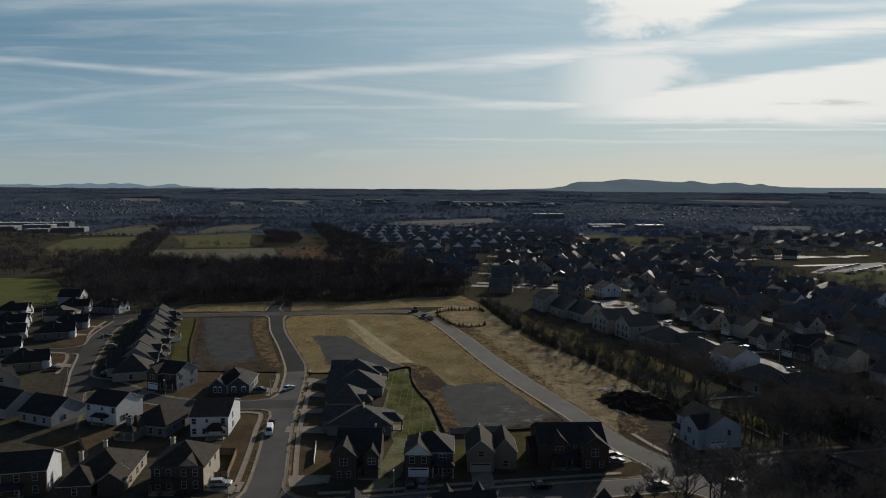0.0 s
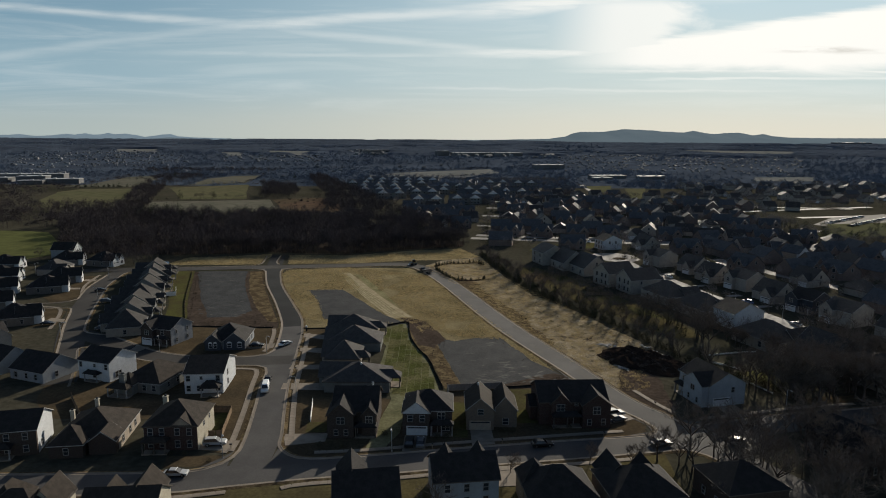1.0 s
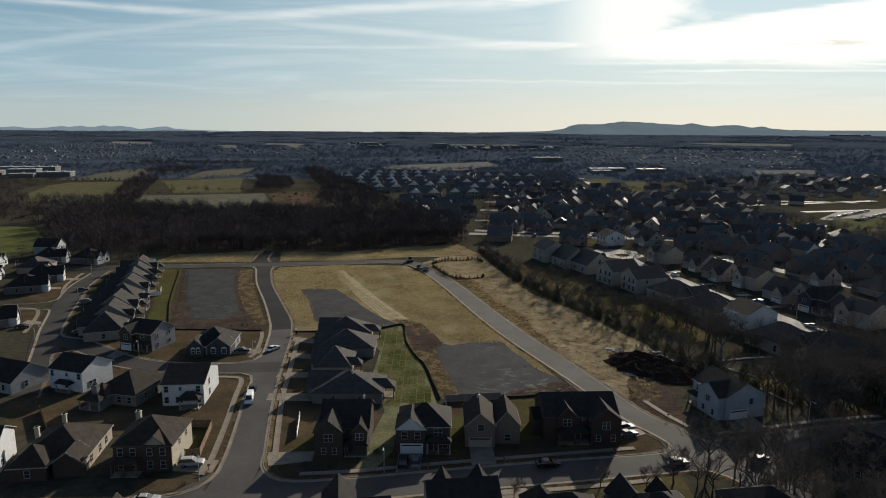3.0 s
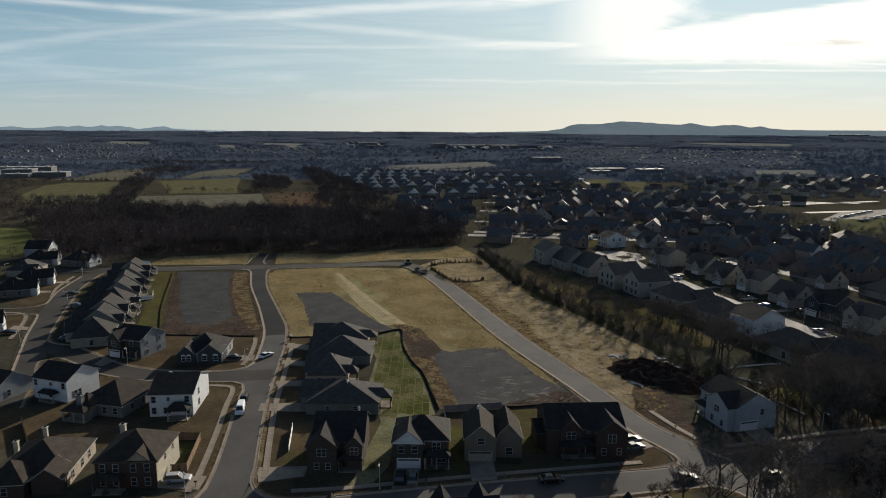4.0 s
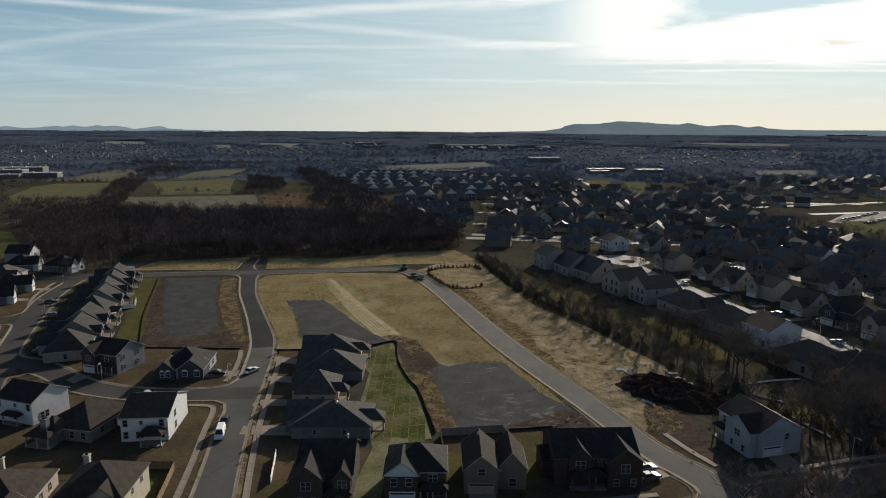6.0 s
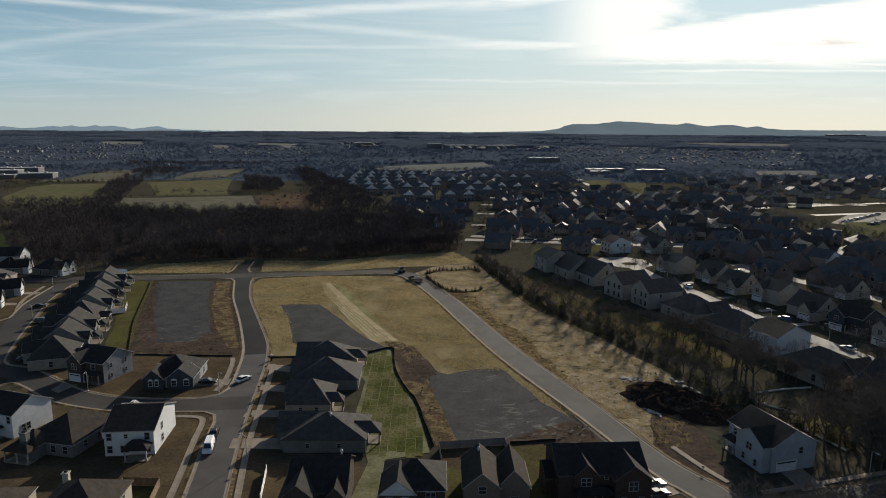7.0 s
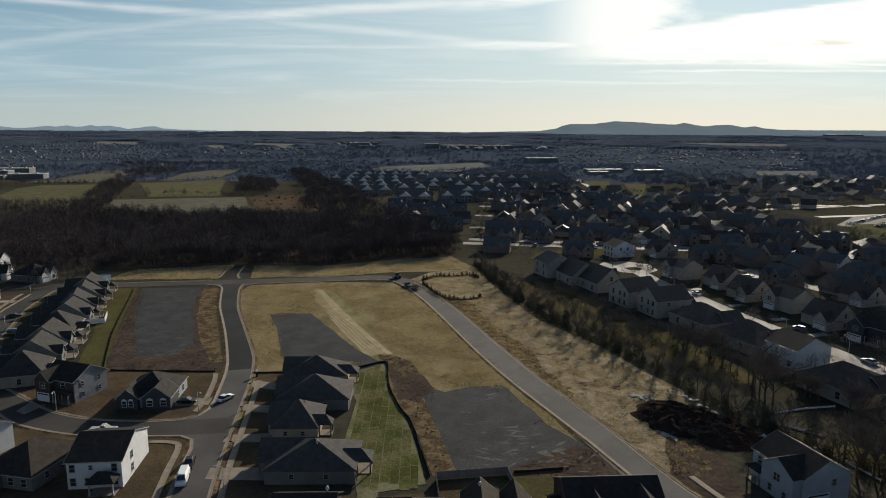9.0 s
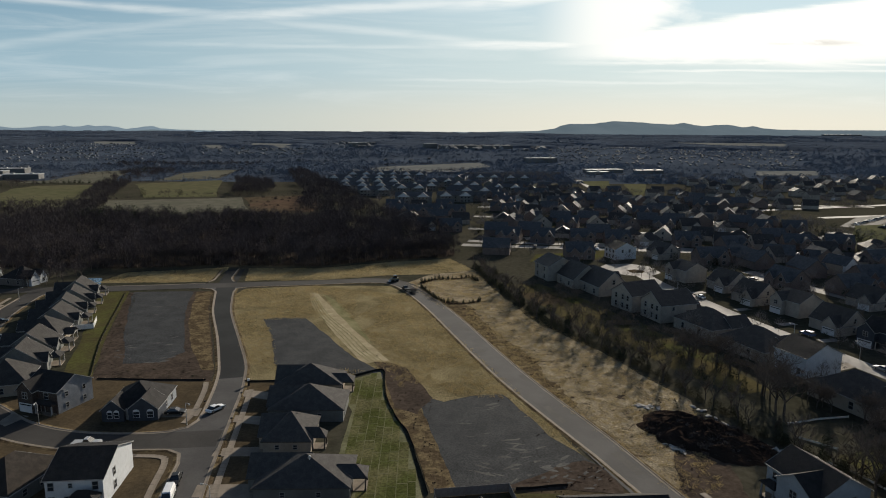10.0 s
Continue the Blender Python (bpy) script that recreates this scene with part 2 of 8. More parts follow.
M["concrete"] = material("concrete", (0.22, 0.185, 0.148), (0.165, 0.14, 0.113), 0.35, 0.9, 0.006, 15, fine=0.15, vary=0.08)
M["asphalt"] = material("asphalt", (0.071, 0.068, 0.066), (0.053, 0.051, 0.05), 0.08, 0.9, 0.012, 20, fine=0.18, fine_scale=3.0, spec=0.12)
M["new_asphalt"] = material("new_asphalt", (0.03, 0.032, 0.032), (0.023, 0.024, 0.025), 0.06, 0.95, 0.012, 20, fine=0.2, fine_scale=2.0, spec=0.05)
M["darker_asphalt"] = material("darker_asphalt", (0.052, 0.049, 0.046), (0.038, 0.036, 0.034), 0.08, 0.9, 0.012, 20, fine=0.2, fine_scale=3.0, spec=0.08)
M["patched_asphalt"] = material("patched_asphalt", (0.07, 0.066, 0.061), (0.056, 0.053, 0.049), 0.2, 0.9, 0.012, 20, fine=0.2, fine_scale=3.0, spec=0.1)
M["metal"] = material("metal", (0.62, 0.62, 0.62), None, 2.0, 0.32, metal=1.0, fine=0.1)
M["pole_grey"] = material("pole_grey", (0.40, 0.40, 0.39), None, 2.0, 0.5, fine=0.1)
M["black_metal"] = material("black_metal", (0.02, 0.02, 0.022), None, 2.0, 0.5)
M["rubber"] = material("rubber", (0.018, 0.018, 0.018), None, 2.0, 0.85)
M["wood_fence"] = material("wood_fence", (0.22, 0.16, 0.11), (0.14, 0.105, 0.075), 1.5, 0.9, 0.01, 12, vary=0.15, spec=0.0)
M["grey_fence"] = material("grey_fence", (0.24, 0.23, 0.215), (0.19, 0.18, 0.17), 1.5, 0.9, 0.01, 12, vary=0.12, spec=0.1)
M["white_fence"] = material("white_fence", (0.74, 0.73, 0.70), None, 1.0, 0.5, fine=0.05)
M["silt_fabric"] = material("silt_fabric", (0.020, 0.020, 0.020), (0.035, 0.033, 0.03), 1.0, 0.9, 0.02, 4, spec=0.0)
# ground
M["ground"] = material("ground", (0.064, 0.059, 0.044), (0.045, 0.044, 0.032), 0.012, 0.98, 0.08, 1.2, fine=0.35, fine_scale=0.5, spec=0.0)
M["straw"] = material("straw", (0.31, 0.255, 0.145), (0.19, 0.155, 0.085), 0.07, 0.95, 0.26, 2.2, contrast=(0.38, 0.62), fine=0.66, fine_scale=2.6, spec=0.0, detail=8.0)
M["mown_strip"] = material("mown_strip", (0.25, 0.225, 0.125), (0.17, 0.155, 0.08), 0.2, 0.95, 0.08, 2.0, fine=0.4, fine_scale=1.6, spec=0.0)
M["straw_track"] = material("straw_track", (0.36, 0.305, 0.2), (0.26, 0.215, 0.135), 0.25, 0.95, 0.05, 1.5, fine=0.25, fine_scale=1.2, spec=0.0)
M["gravel"] = material("gravel", (0.055, 0.058, 0.06), (0.036, 0.038, 0.041), 0.16, 0.95, 0.05, 5.0, contrast=(0.36, 0.64), fine=0.55, fine_scale=2.6, spec=0.05, detail=8.0)
M["pale_gravel"] = material("pale_gravel", (0.088, 0.086, 0.081), (0.056, 0.056, 0.055), 0.3, 0.95, 0.05, 4.0, fine=0.3, fine_scale=1.5, spec=0.1)
M["earth"] = material("earth", (0.082, 0.063, 0.05), (0.056, 0.044, 0.036), 0.15, 0.97, 0.10, 1.5, fine=0.4, fine_scale=0.9, spec=0.0)
M["leaf_litter"] = material("leaf_litter", (0.05, 0.04, 0.033), (0.032, 0.027, 0.023), 0.2, 0.97, 0.1, 1.5, fine=0.4, spec=0.0)
M["dark_soil"] = material("dark_soil", (0.04, 0.028, 0.022), (0.026, 0.019, 0.016), 0.3, 0.97, 0.15, 1.2, fine=0.4, spec=0.0)
M["brown_lawn"] = material("brown_lawn", (0.088, 0.067, 0.042), (0.058, 0.046, 0.031), 0.12, 0.97, 0.05, 3.0, fine=0.3, fine_scale=1.4, spec=0.0)
M["sod"] = material("sod", (0.155, 0.152, 0.092), (0.105, 0.105, 0.06), 0.16, 0.97, 0.05, 3.0, contrast=(0.40, 0.66), fine=0.3, fine_scale=1.2, spec=0.0)
M["sod_strip"] = material("sod_strip", (0.068, 0.076, 0.026), (0.12, 0.112, 0.056), 0.13, 0.97, 0.05, 3.0, contrast=(0.38, 0.66), fine=0.45, fine_scale=1.6, vary=0.13, spec=0.0, place=True)
M["green_lawn"] = material("green_lawn", (0.078, 0.078, 0.03), (0.066, 0.058, 0.03), 0.14, 0.97, 0.05, 3.0, fine=0.3, fine_scale=1.1, spec=0.0)
M["field_green"] = material("field_green", (0.094, 0.094, 0.052), (0.105, 0.098, 0.058), 0.008, 0.98, 0.05, 0.6, fine=0.25, fine_scale=0.1, spec=0.0)
M["dull_lawn"] = material("dull_lawn", (0.094, 0.08, 0.04), (0.066, 0.056, 0.031), 0.12, 0.97, 0.05, 3.0, fine=0.3, fine_scale=1.3, spec=0.0)
M["rough_verge"] = material("rough_verge", (0.17, 0.13, 0.075), (0.085, 0.063, 0.04), 0.3, 0.97, 0.2, 1.6, contrast=(0.38, 0.6), fine=0.5, fine_scale=1.3, spec=0.0)
M["sunny_field"] = material("sunny_field", (0.1, 0.107, 0.043), (0.08, 0.084, 0.037), 0.02, 0.98, 0.05, 0.6, fine=0.25, fine_scale=0.2, spec=0.0)
M["field_tan"] = material("field_tan", (0.122, 0.116, 0.09), (0.098, 0.096, 0.073), 0.008, 0.98, 0.05, 0.6, fine=0.25, fine_scale=0.1, spec=0.0)
# Paler, greyer field colour that holds the haze over distant fields.
M["hazed_field"] = material("hazed_field", (0.17, 0.172, 0.16), (0.13, 0.134, 0.128), 0.008, 0.98, 0.05, 0.6, fine=0.25, fine_scale=0.1, spec=0.0)
M["field_red"] = material("field_red", (0.105, 0.071, 0.051), (0.086, 0.068, 0.046), 0.02, 0.98, 0.1, 0.4, fine=0.4, fine_scale=0.15, spec=0.0)
# plants
M["bark"] = material("bark", (0.115, 0.095, 0.082), (0.08, 0.066, 0.058), 1.5, 0.95, 0.02, 8, spec=0.0)
M["twigs"] = material("twigs", (0.155, 0.128, 0.108), (0.11, 0.092, 0.08), 0.02, 0.95, spec=0.0)
M["pine"] = material("pine", (0.05, 0.056, 0.037), (0.037, 0.042, 0.029), 0.3, 0.9, spec=0.0)
M["shrub"] = material("shrub", (0.075, 0.069, 0.043), (0.054, 0.05, 0.034), 0.5, 0.95, spec=0.0)
M["forest_twigs"] = material("forest_twigs", (0.082, 0.07, 0.071), (0.055, 0.048, 0.05), 0.03, 0.95, spec=0.0)
M["pale_straw"] = material("pale_straw", (0.40, 0.335, 0.235), (0.205, 0.168, 0.115), 0.16, 0.95, 0.30, 2.0, contrast=(0.40, 0.60), fine=0.64, fine_scale=2.2, spec=0.0, detail=8.0)
M["straw_tuft"] = material("straw_tuft", (0.34, 0.275, 0.155), (0.22, 0.175, 0.098), 0.1, 0.95, fine=0.2, spec=0.0)

t_nodes = M["straw_tuft"].node_tree.nodes
t_links = M["straw_tuft"].node_tree.links
soft = t_nodes.new("ShaderNodeBsdfTranslucent")
soft.inputs[0].default_value = (0.38, 0.30, 0.16, 1)
both = t_nodes.new("ShaderNodeMixShader")
both.inputs[0].default_value = 0.55
t_links.new(t_nodes["Principled BSDF"].outputs[0], both.inputs[1])
t_links.new(soft.outputs[0], both.inputs[2])
t_links.new(both.outputs[0], t_nodes["Material Output"].inputs[0])
# Blue of the distant haze is mixed into these two base colours.
M["hazed_wood"] = material("hazed_wood", (0.125, 0.152, 0.195), (0.086, 0.105, 0.138), 0.006, 1.0, spec=0.0)
M["hazed_tops"] = material("hazed_tops", (0.07, 0.087, 0.114), (0.048, 0.06, 0.08), 0.006, 1.0, spec=0.0, fine=0.4, fine_scale=0.06)
# Paler than near twigs: the veiling haze is put into their colour.
M["hazed_twigs"] = material("hazed_twigs", (0.21, 0.185, 0.175), (0.15, 0.135, 0.13), 0.03, 0.95, spec=0.0)
M["pale_stone"] = material("pale_stone", (0.36, 0.345, 0.32), (0.2, 0.185, 0.165), 0.9, 0.95, 0.03, 6, spec=0.05)
M["pale_road"] = material("pale_road", (0.23, 0.215, 0.2), (0.165, 0.154, 0.142), 0.05, 0.8, 0.006, 6, fine=0.15, fine_scale=1.0, spec=0.09)
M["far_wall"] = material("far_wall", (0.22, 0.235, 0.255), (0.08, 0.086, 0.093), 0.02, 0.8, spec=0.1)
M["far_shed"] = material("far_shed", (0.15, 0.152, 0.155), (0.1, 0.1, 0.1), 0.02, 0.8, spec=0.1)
# Roof grey shifted to blue to carry the distance haze.
M["hazed_town_roof"] = material("hazed_town_roof", (0.075, 0.088, 0.104), (0.045, 0.052, 0.06), 0.02, 0.85, spec=0.06)
M["flat_roof"] = material("flat_roof", (0.3, 0.3, 0.3), (0.18, 0.18, 0.18), 0.03, 0.6, fine=0.05, spec=0.15)

# The sky's reflection is painted in as a blue base colour.
M["water"] = material("water", (0.10, 0.17, 0.24), None, 0.5, 0.12, 0.004, 3, spec=0.5, fine=0.0)


def paint(name, colour):
    m = material(name, colour, tuple(c * 0.92 for c in colour), 0.8, 0.55, fine=0.03, spec=0.2)
    m.node_tree.nodes["Principled BSDF"].inputs["Coat Weight"].default_value = 0.12
    m.node_tree.nodes["Principled BSDF"].inputs["Coat Roughness"].default_value = 0.16
    return m


for key, rgb in {"car_white": (0.62, 0.63, 0.64), "car_silver": (0.3, 0.31, 0.32), "car_black": (0.015, 0.016, 0.018),
                 "car_grey": (0.12, 0.125, 0.13), "car_blue": (0.05, 0.09, 0.2),
                 "machine_yellow": (0.42, 0.26, 0.04)}.items():
    M[key] = paint(key, rgb)


def glass(name, colour, rough=0.06):
    m = bpy.data.materials.new(name)
    m.use_nodes = True
    b = m.node_tree.nodes["Principled BSDF"]
    b.inputs["Base Color"].default_value = (*colour, 1)
    b.inputs["Roughness"].default_value = rough
    b.inputs["Specular IOR Level"].default_value = 0.7
    return m


M["pane"] = glass("pane", (0.025, 0.028, 0.032))
M["car_glass"] = glass("car_glass", (0.012, 0.013, 0.015), 0.12)
M["lens"] = glass("lens", (0.6, 0.6, 0.58), 0.1)


def haze_glow_material(name, colour, second, glow_strength):
    """The far hills: wooded slopes, with the pale blue of the air before them put in as emission."""
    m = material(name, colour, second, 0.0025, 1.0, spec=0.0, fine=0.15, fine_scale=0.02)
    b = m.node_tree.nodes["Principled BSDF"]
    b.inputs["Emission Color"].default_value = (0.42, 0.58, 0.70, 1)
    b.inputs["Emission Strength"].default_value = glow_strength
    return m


M["far_hill"] = haze_glow_material("far_hill", (0.05, 0.06, 0.07), (0.035, 0.045, 0.055), 0.16)
M["farther_hill"] = haze_glow_material("farther_hill", (0.06, 0.08, 0.11), (0.05, 0.07, 0.10), 0.26)
M["far_plain"] = haze_glow_material("far_plain", (0.035, 0.04, 0.045), (0.028, 0.032, 0.036), 0.115)

# ---------------------------------------------------------------- mesh helpers


def terrain(x, y):
    """Height of the land: level near by, rising slowly towards the far plain."""
    d = max(0.0, y - 900.0)
    z = 42.0 * (1.0 - math.exp(-1.2 * (d / 2600.0) ** 2))
    return z + min(1.0, d / 800.0) * 2.5 * noise.noise((x * 0.0016, y * 0.0016, 0.3))


def mesh_of(bm, name, mat, smooth=False):
    me = bpy.data.meshes.new(name)
    bm.normal_update()
    bm.to_mesh(me)
    bm.free()
    for m in (mat if isinstance(mat, (list, tuple)) else [mat]):
        me.materials.append(m)
    if smooth:
        me.shade_smooth()
    return me


def part(name, bm, mat, parent=None, label="", smooth=False):
    """Links a bmesh as one mesh object, under a thing or a part."""
    ob = new(name, mesh_of(bm, name, mat, smooth))
    if parent is not None:
        ob.parent = parent
    if label:
        ob["label"] = label
    return ob


def tri_mesh(name, verts, tris, mat):
    """A mesh from arrays of corners and triangles."""
    verts, tris = np.asarray(verts, np.float32), np.asarray(tris, np.int32)
    me = bpy.data.meshes.new(name)
    me.vertices.add(len(verts))
    me.vertices.foreach_set("co", verts.ravel())
    me.loops.add(tris.size)
    me.loops.foreach_set("vertex_index", tris.ravel())
    me.polygons.add(len(tris))
    me.polygons.foreach_set("loop_start", np.arange(0, tris.size, 3, dtype=np.int32))
    me.update(calc_edges=True)
    me.materials.append(mat)
    return me


def box(bm, x0, x1, y0, y1, z0, z1, m=None):
    vs = [bm.verts.new(p) for p in ((x0, y0, z0), (x1, y0, z0), (x1, y1, z0), (x0, y1, z0),
                                    (x0, y0, z1), (x1, y0, z1), (x1, y1, z1), (x0, y1, z1))]
    for f in ((3, 2, 1, 0), (4, 5, 6, 7), (0, 1, 5, 4), (1, 2, 6, 5), (2, 3, 7, 6), (3, 0, 4, 7)):
        bm.faces.new([vs[i] for i in f])
    if m is not None:
        bmesh.ops.transform(bm, matrix=m, verts=vs)
    return vs


def tube(bm, a, b, ra, rb, sides=8, cap=True):
    """A tapered round bar from a to b."""
    a, b = Vector(a), Vector(b)
    q = (b - a).to_track_quat("Z", "Y").to_matrix()
    ring = []
    for c, r in ((a, ra), (b, rb)):
        ring.append([bm.verts.new(c + q @ Vector((r * math.cos(2 * math.pi * i / sides), r * math.sin(2 * math.pi * i / sides), 0)))
                     for i in range(sides)])
    for i in range(sides):
        j = (i + 1) % sides
        bm.faces.new((ring[0][i], ring[0][j], ring[1][j], ring[1][i]))
    if cap:
        bm.faces.new(ring[0][::-1])
        bm.faces.new(ring[1])


def resample(pts, step):
    """Points at even steps along a bent line, with its corners rounded off."""
    pts = [Vector((*p, 0.0)) for p in pts]
    out = []
    n = len(pts)
    for i in range(n - 1):
        p0, p1, p2, p3 = pts[max(i - 1, 0)], pts[i], pts[i + 1], pts[min(i + 2, n - 1)]
        k = max(1, int((p2 - p1).length / step))
        for s in range(k):
            t = s / k
            out.append(0.5 * ((2 * p1) + (p2 - p0) * t + (2 * p0 - 5 * p1 + 4 * p2 - p3) * t * t + (3 * p1 - p0 - 3 * p2 + p3) * t ** 3))
    out.append(pts[-1])
    return out


def normals_of(line):
    out = []
    for i in range(len(line)):
        d = line[min(i + 1, len(line) - 1)] - line[max(i - 1, 0)]
        d = d.normalized() if d.length > 1e-6 else Vector((1, 0, 0))
        out.append(Vector((-d.y, d.x, 0)))
    return out


def patch(name, pts, z, mat, ragged=0.6, step=2.0, follow=False, label="", kind="structure", thick=0.0):
    """A piece of ground cover with an uneven edge."""
    n = len(pts)
    edge = []
    for i in range(n):
        a, b = Vector((*pts[i], 0)), Vector((*pts[(i + 1) % n], 0))
        k = max(1, int((b - a).length / step))
        nx, ny = -(b - a).normalized().y, (b - a).normalized().x
        for s in range(k):
            p = a.lerp(b, s / k)
            j = ragged * (noise.noise((p.x * 0.23 / max(step, 1), p.y * 0.23 / max(step, 1), z * 37)) + 0.6 * noise.noise((p.x * 0.7, p.y * 0.7, 3.1)))
            edge.append((p.x + nx * j, p.y + ny * j))
    bm = bmesh.new()
    vs = [bm.verts.new((x, y, z + (terrain(x, y) if follow else 0.0))) for x, y in edge]
    f = bm.faces.new(vs)
    if f.calc_area() and f.normal.z < 0:
        f.normal_flip()
    f.normal_update()
    if f.normal.z < 0:
        f.normal_flip()
    if thick:
        r = bmesh.ops.extrude_face_region(bm, geom=[f])
        bmesh.ops.translate(bm, verts=[v for v in r["geom"] if isinstance(v, bmesh.types.BMVert)], vec=(0, 0, thick))
    bmesh.ops.triangulate(bm, faces=[f for f in bm.faces if len(f.verts) > 4])
    ob = part(name, bm, mat)
    return tagged(ob, label, kind=kind)


def ribbon(name, pts, half, z, mat, step=4.0, label="", left=None, right=None):
    """A road or path along a bent line."""
    line = resample(pts, step)
    ns = normals_of(line)
    bm = bmesh.new()
    prev = None
    for p, nn in zip(line, ns):
        a = bm.verts.new((*(p + nn * half).xy, z))
        b = bm.verts.new((*(p - nn * half).xy, z))
        if prev:
            bm.faces.new((prev[0], prev[1], b, a))
        prev = (a, b)
    ob = part(name, bm, mat)
    return tagged(ob, label, kind="structure")


def kerb(pts, wide=0.60, high=0.20, step=2.5):
    """A concrete kerb with its gutter, standing as a real step along a road's edge."""
    line = resample(pts, step)
    ns = normals_of(line)
    bm = bmesh.new()
    profile = ((-wide, 0.0), (-wide, 0.112), (-0.12, 0.12), (-0.06, high), (0.16, high), (0.95, 0.02))
    prev = None
    for p, nn in zip(line, ns):
        ring = [bm.verts.new((*(p + nn * o).xy, h)) for o, h in profile]
        if prev:
            for i in range(len(profile) - 1):
                bm.faces.new((prev[i], prev[i + 1], ring[i + 1], ring[i])).material_index = int(i == len(profile) - 2)
        prev = ring
    ob = part("kerb", bm, [M["concrete"], M["rough_verge"]])
    return tagged(ob, "pale concrete kerb and gutter along the road", kind="structure")


# ---------------------------------------------------------------- ground
def build_ground():
    xs = np.unique(np.concatenate([np.linspace(-4600, -600, 40), np.linspace(-600, 700, 53), np.linspace(700, 4600, 40)]))
    ys = np.unique(np.concatenate([np.linspace(-400, 900, 40), np.linspace(900, 4950, 110)]))
    bm = bmesh.new()
    grid = [[bm.verts.new((x, y, terrain(x, y))) for x in xs] for y in ys]
    for j in range(len(ys) - 1):
        for i in range(len(xs) - 1):
            g = bm.faces.new((grid[j][i], grid[j][i + 1], grid[j + 1][i + 1], grid[j + 1][i]))
            # Beyond 860 m the ground takes the haze-tinted colour.
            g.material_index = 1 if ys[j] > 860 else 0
    return tagged(part("ground", bm, [M["ground"], M["hazed_tops"]], smooth=True), "dull brown and green winter ground reaching the horizon, tinted haze blue far off", kind="structure")


build_ground()

# open land of the building site
patch("straw_field", [(-80, 296), (-74.5, 274), (-62, 241), (-54.5, 219), (-50.8, 205), (-34, 204), (-14, 212), (-10, 190), (-4, 172), (0, 150),
                      (33, 157), (22, 197), (0, 268), (-10, 296), (-19, 313), (-50, 313), (-79, 307)],
      0.030, M["straw"], 0.4, label="dry golden straw grass on an unbuilt block")
patch("straw_slope", [(-5, 297), (10.6, 262), (23.4, 220), (36, 177), (45.2, 148), (55, 150), (59, 165), (64, 192), (58, 208), (52, 226), (42, 246),
                      (35, 262), (28, 292), (19, 345), (-2, 335), (-12, 318)],
      0.030, M["pale_straw"], 0.9, label="dry golden straw grass sloping to a hedge")
patch("straw_verge", [(-146, 316), (-97, 319), (-99, 350), (-142, 337)], 0.030, M["straw"], 1.2, label="rough straw verge below the woods")
patch("straw_verge", [(-83, 321), (-50, 324), (-20, 334), (-2, 336), (19, 346), (8, 374), (-20, 366), (-56, 348), (-89, 348)], 0.030, M["straw"], 1.2,
      label="rough straw verge below the woods")
patch("earth_rim", [(-125, 299), (-96, 302), (-91, 302), (-85, 281), (-80, 265), (-70.5, 240), (-60.2, 210), (-59, 203), (-90.6, 204), (-103.8, 239), (-117, 278)],
      0.030, M["earth"], 0.5, label="bare brown earth round a gravel pad")
patch("straw_verge", [(-91, 302), (-85.5, 281), (-80.5, 265), (-71, 240), (-61, 212), (-64, 212), (-77, 238), (-89, 272), (-97, 301)], 0.036, M["rough_verge"], 0.8,
      label="strip of straw grass beside the road")
patch("gravel_pad", [(-122.5, 300.4), (-98.5, 302), (-92.3, 277), (-84.5, 254), (-74.5, 227), (-78.5, 218.5), (-88.0, 217), (-101, 246), (-115, 280)],
      0.060, M["gravel"], 0.7, label="grey crushed stone building pad")
patch("gravel_pad", [(-60.4, 262.5), (-46, 263.6), (-41.5, 257), (-34.5, 244), (-22.6, 221.4), (-9, 206), (-11, 202), (-17, 211), (-33, 205), (-45, 217), (-48.2, 229), (-53.5, 246)],
      0.060, M["gravel"], 0.7, label="grey crushed stone building pad")
patch("gravel_pad", [(-4.1, 195), (3, 190.5), (10.6, 194.3), (17.8, 195.4), (20.8, 188), (23.2, 181.2), (25.9, 172.6), (30.4, 165.7), (33, 160), (28, 151.6), (5.1, 149.8), (3.9, 152.6), (0.9, 167.6), (-1.7, 180.6)],
      0.064, M["gravel"], 0.8, label="grey crushed stone building pad")
patch("rough_strip", [(-15, 214), (-9, 204), (-3.2, 190), (-1.5, 181), (1.1, 168), (4.2, 152.6), (5, 149.8), (-0.2, 149), (-2.0, 158), (-3.6, 167), (-5.8, 176), (-9.8, 184.6), (-12.9, 199.4), (-14, 212)], 0.068, M["rough_verge"], 0.6,
      label="rough brown grass beside the silt fence")
patch("earth_rim", [(-17, 219), (-12.1, 217.8), (-7.1, 214.1), (-2, 199.5), (0.3, 193), (-3.6, 183), (-9, 187), (-12.6, 204), (-14, 212)], 0.071, M["earth"], 0.9, label="bare brown earth beside the silt fence")
patch("straw_track", [(-50.7, 299.9), (-47.6, 300), (-25.8, 247.8), (-12.5, 219.6), (-20.1, 217.9), (-32.5, 245.4), (-46.8, 281.8)], 0.056, M["straw_track"], 0.4,
      label="pale wheel-worn track across the straw")
patch("mown_strip", [(-44.9, 297.8), (-36.5, 285.6), (-27, 258.6), (-17.6, 231.0), (-24.5, 246.5), (-30, 256), (-38.5, 280)], 0.052, M["mown_strip"], 0.6, label="dull green mown strip beside the track")
for off in (-2.2, -0.9, 0.6, 1.9):
    ribbon("rut", [(-48.2 + off * 0.5, 294), (-39.5 + off * 0.8, 268), (-28.6 + off, 245), (-21.6 + off, 229), (-16.4 + off, 219.5)], 0.16, 0.060, M["mown_strip"], 3.0, label="darker wheel rut in the pale track")
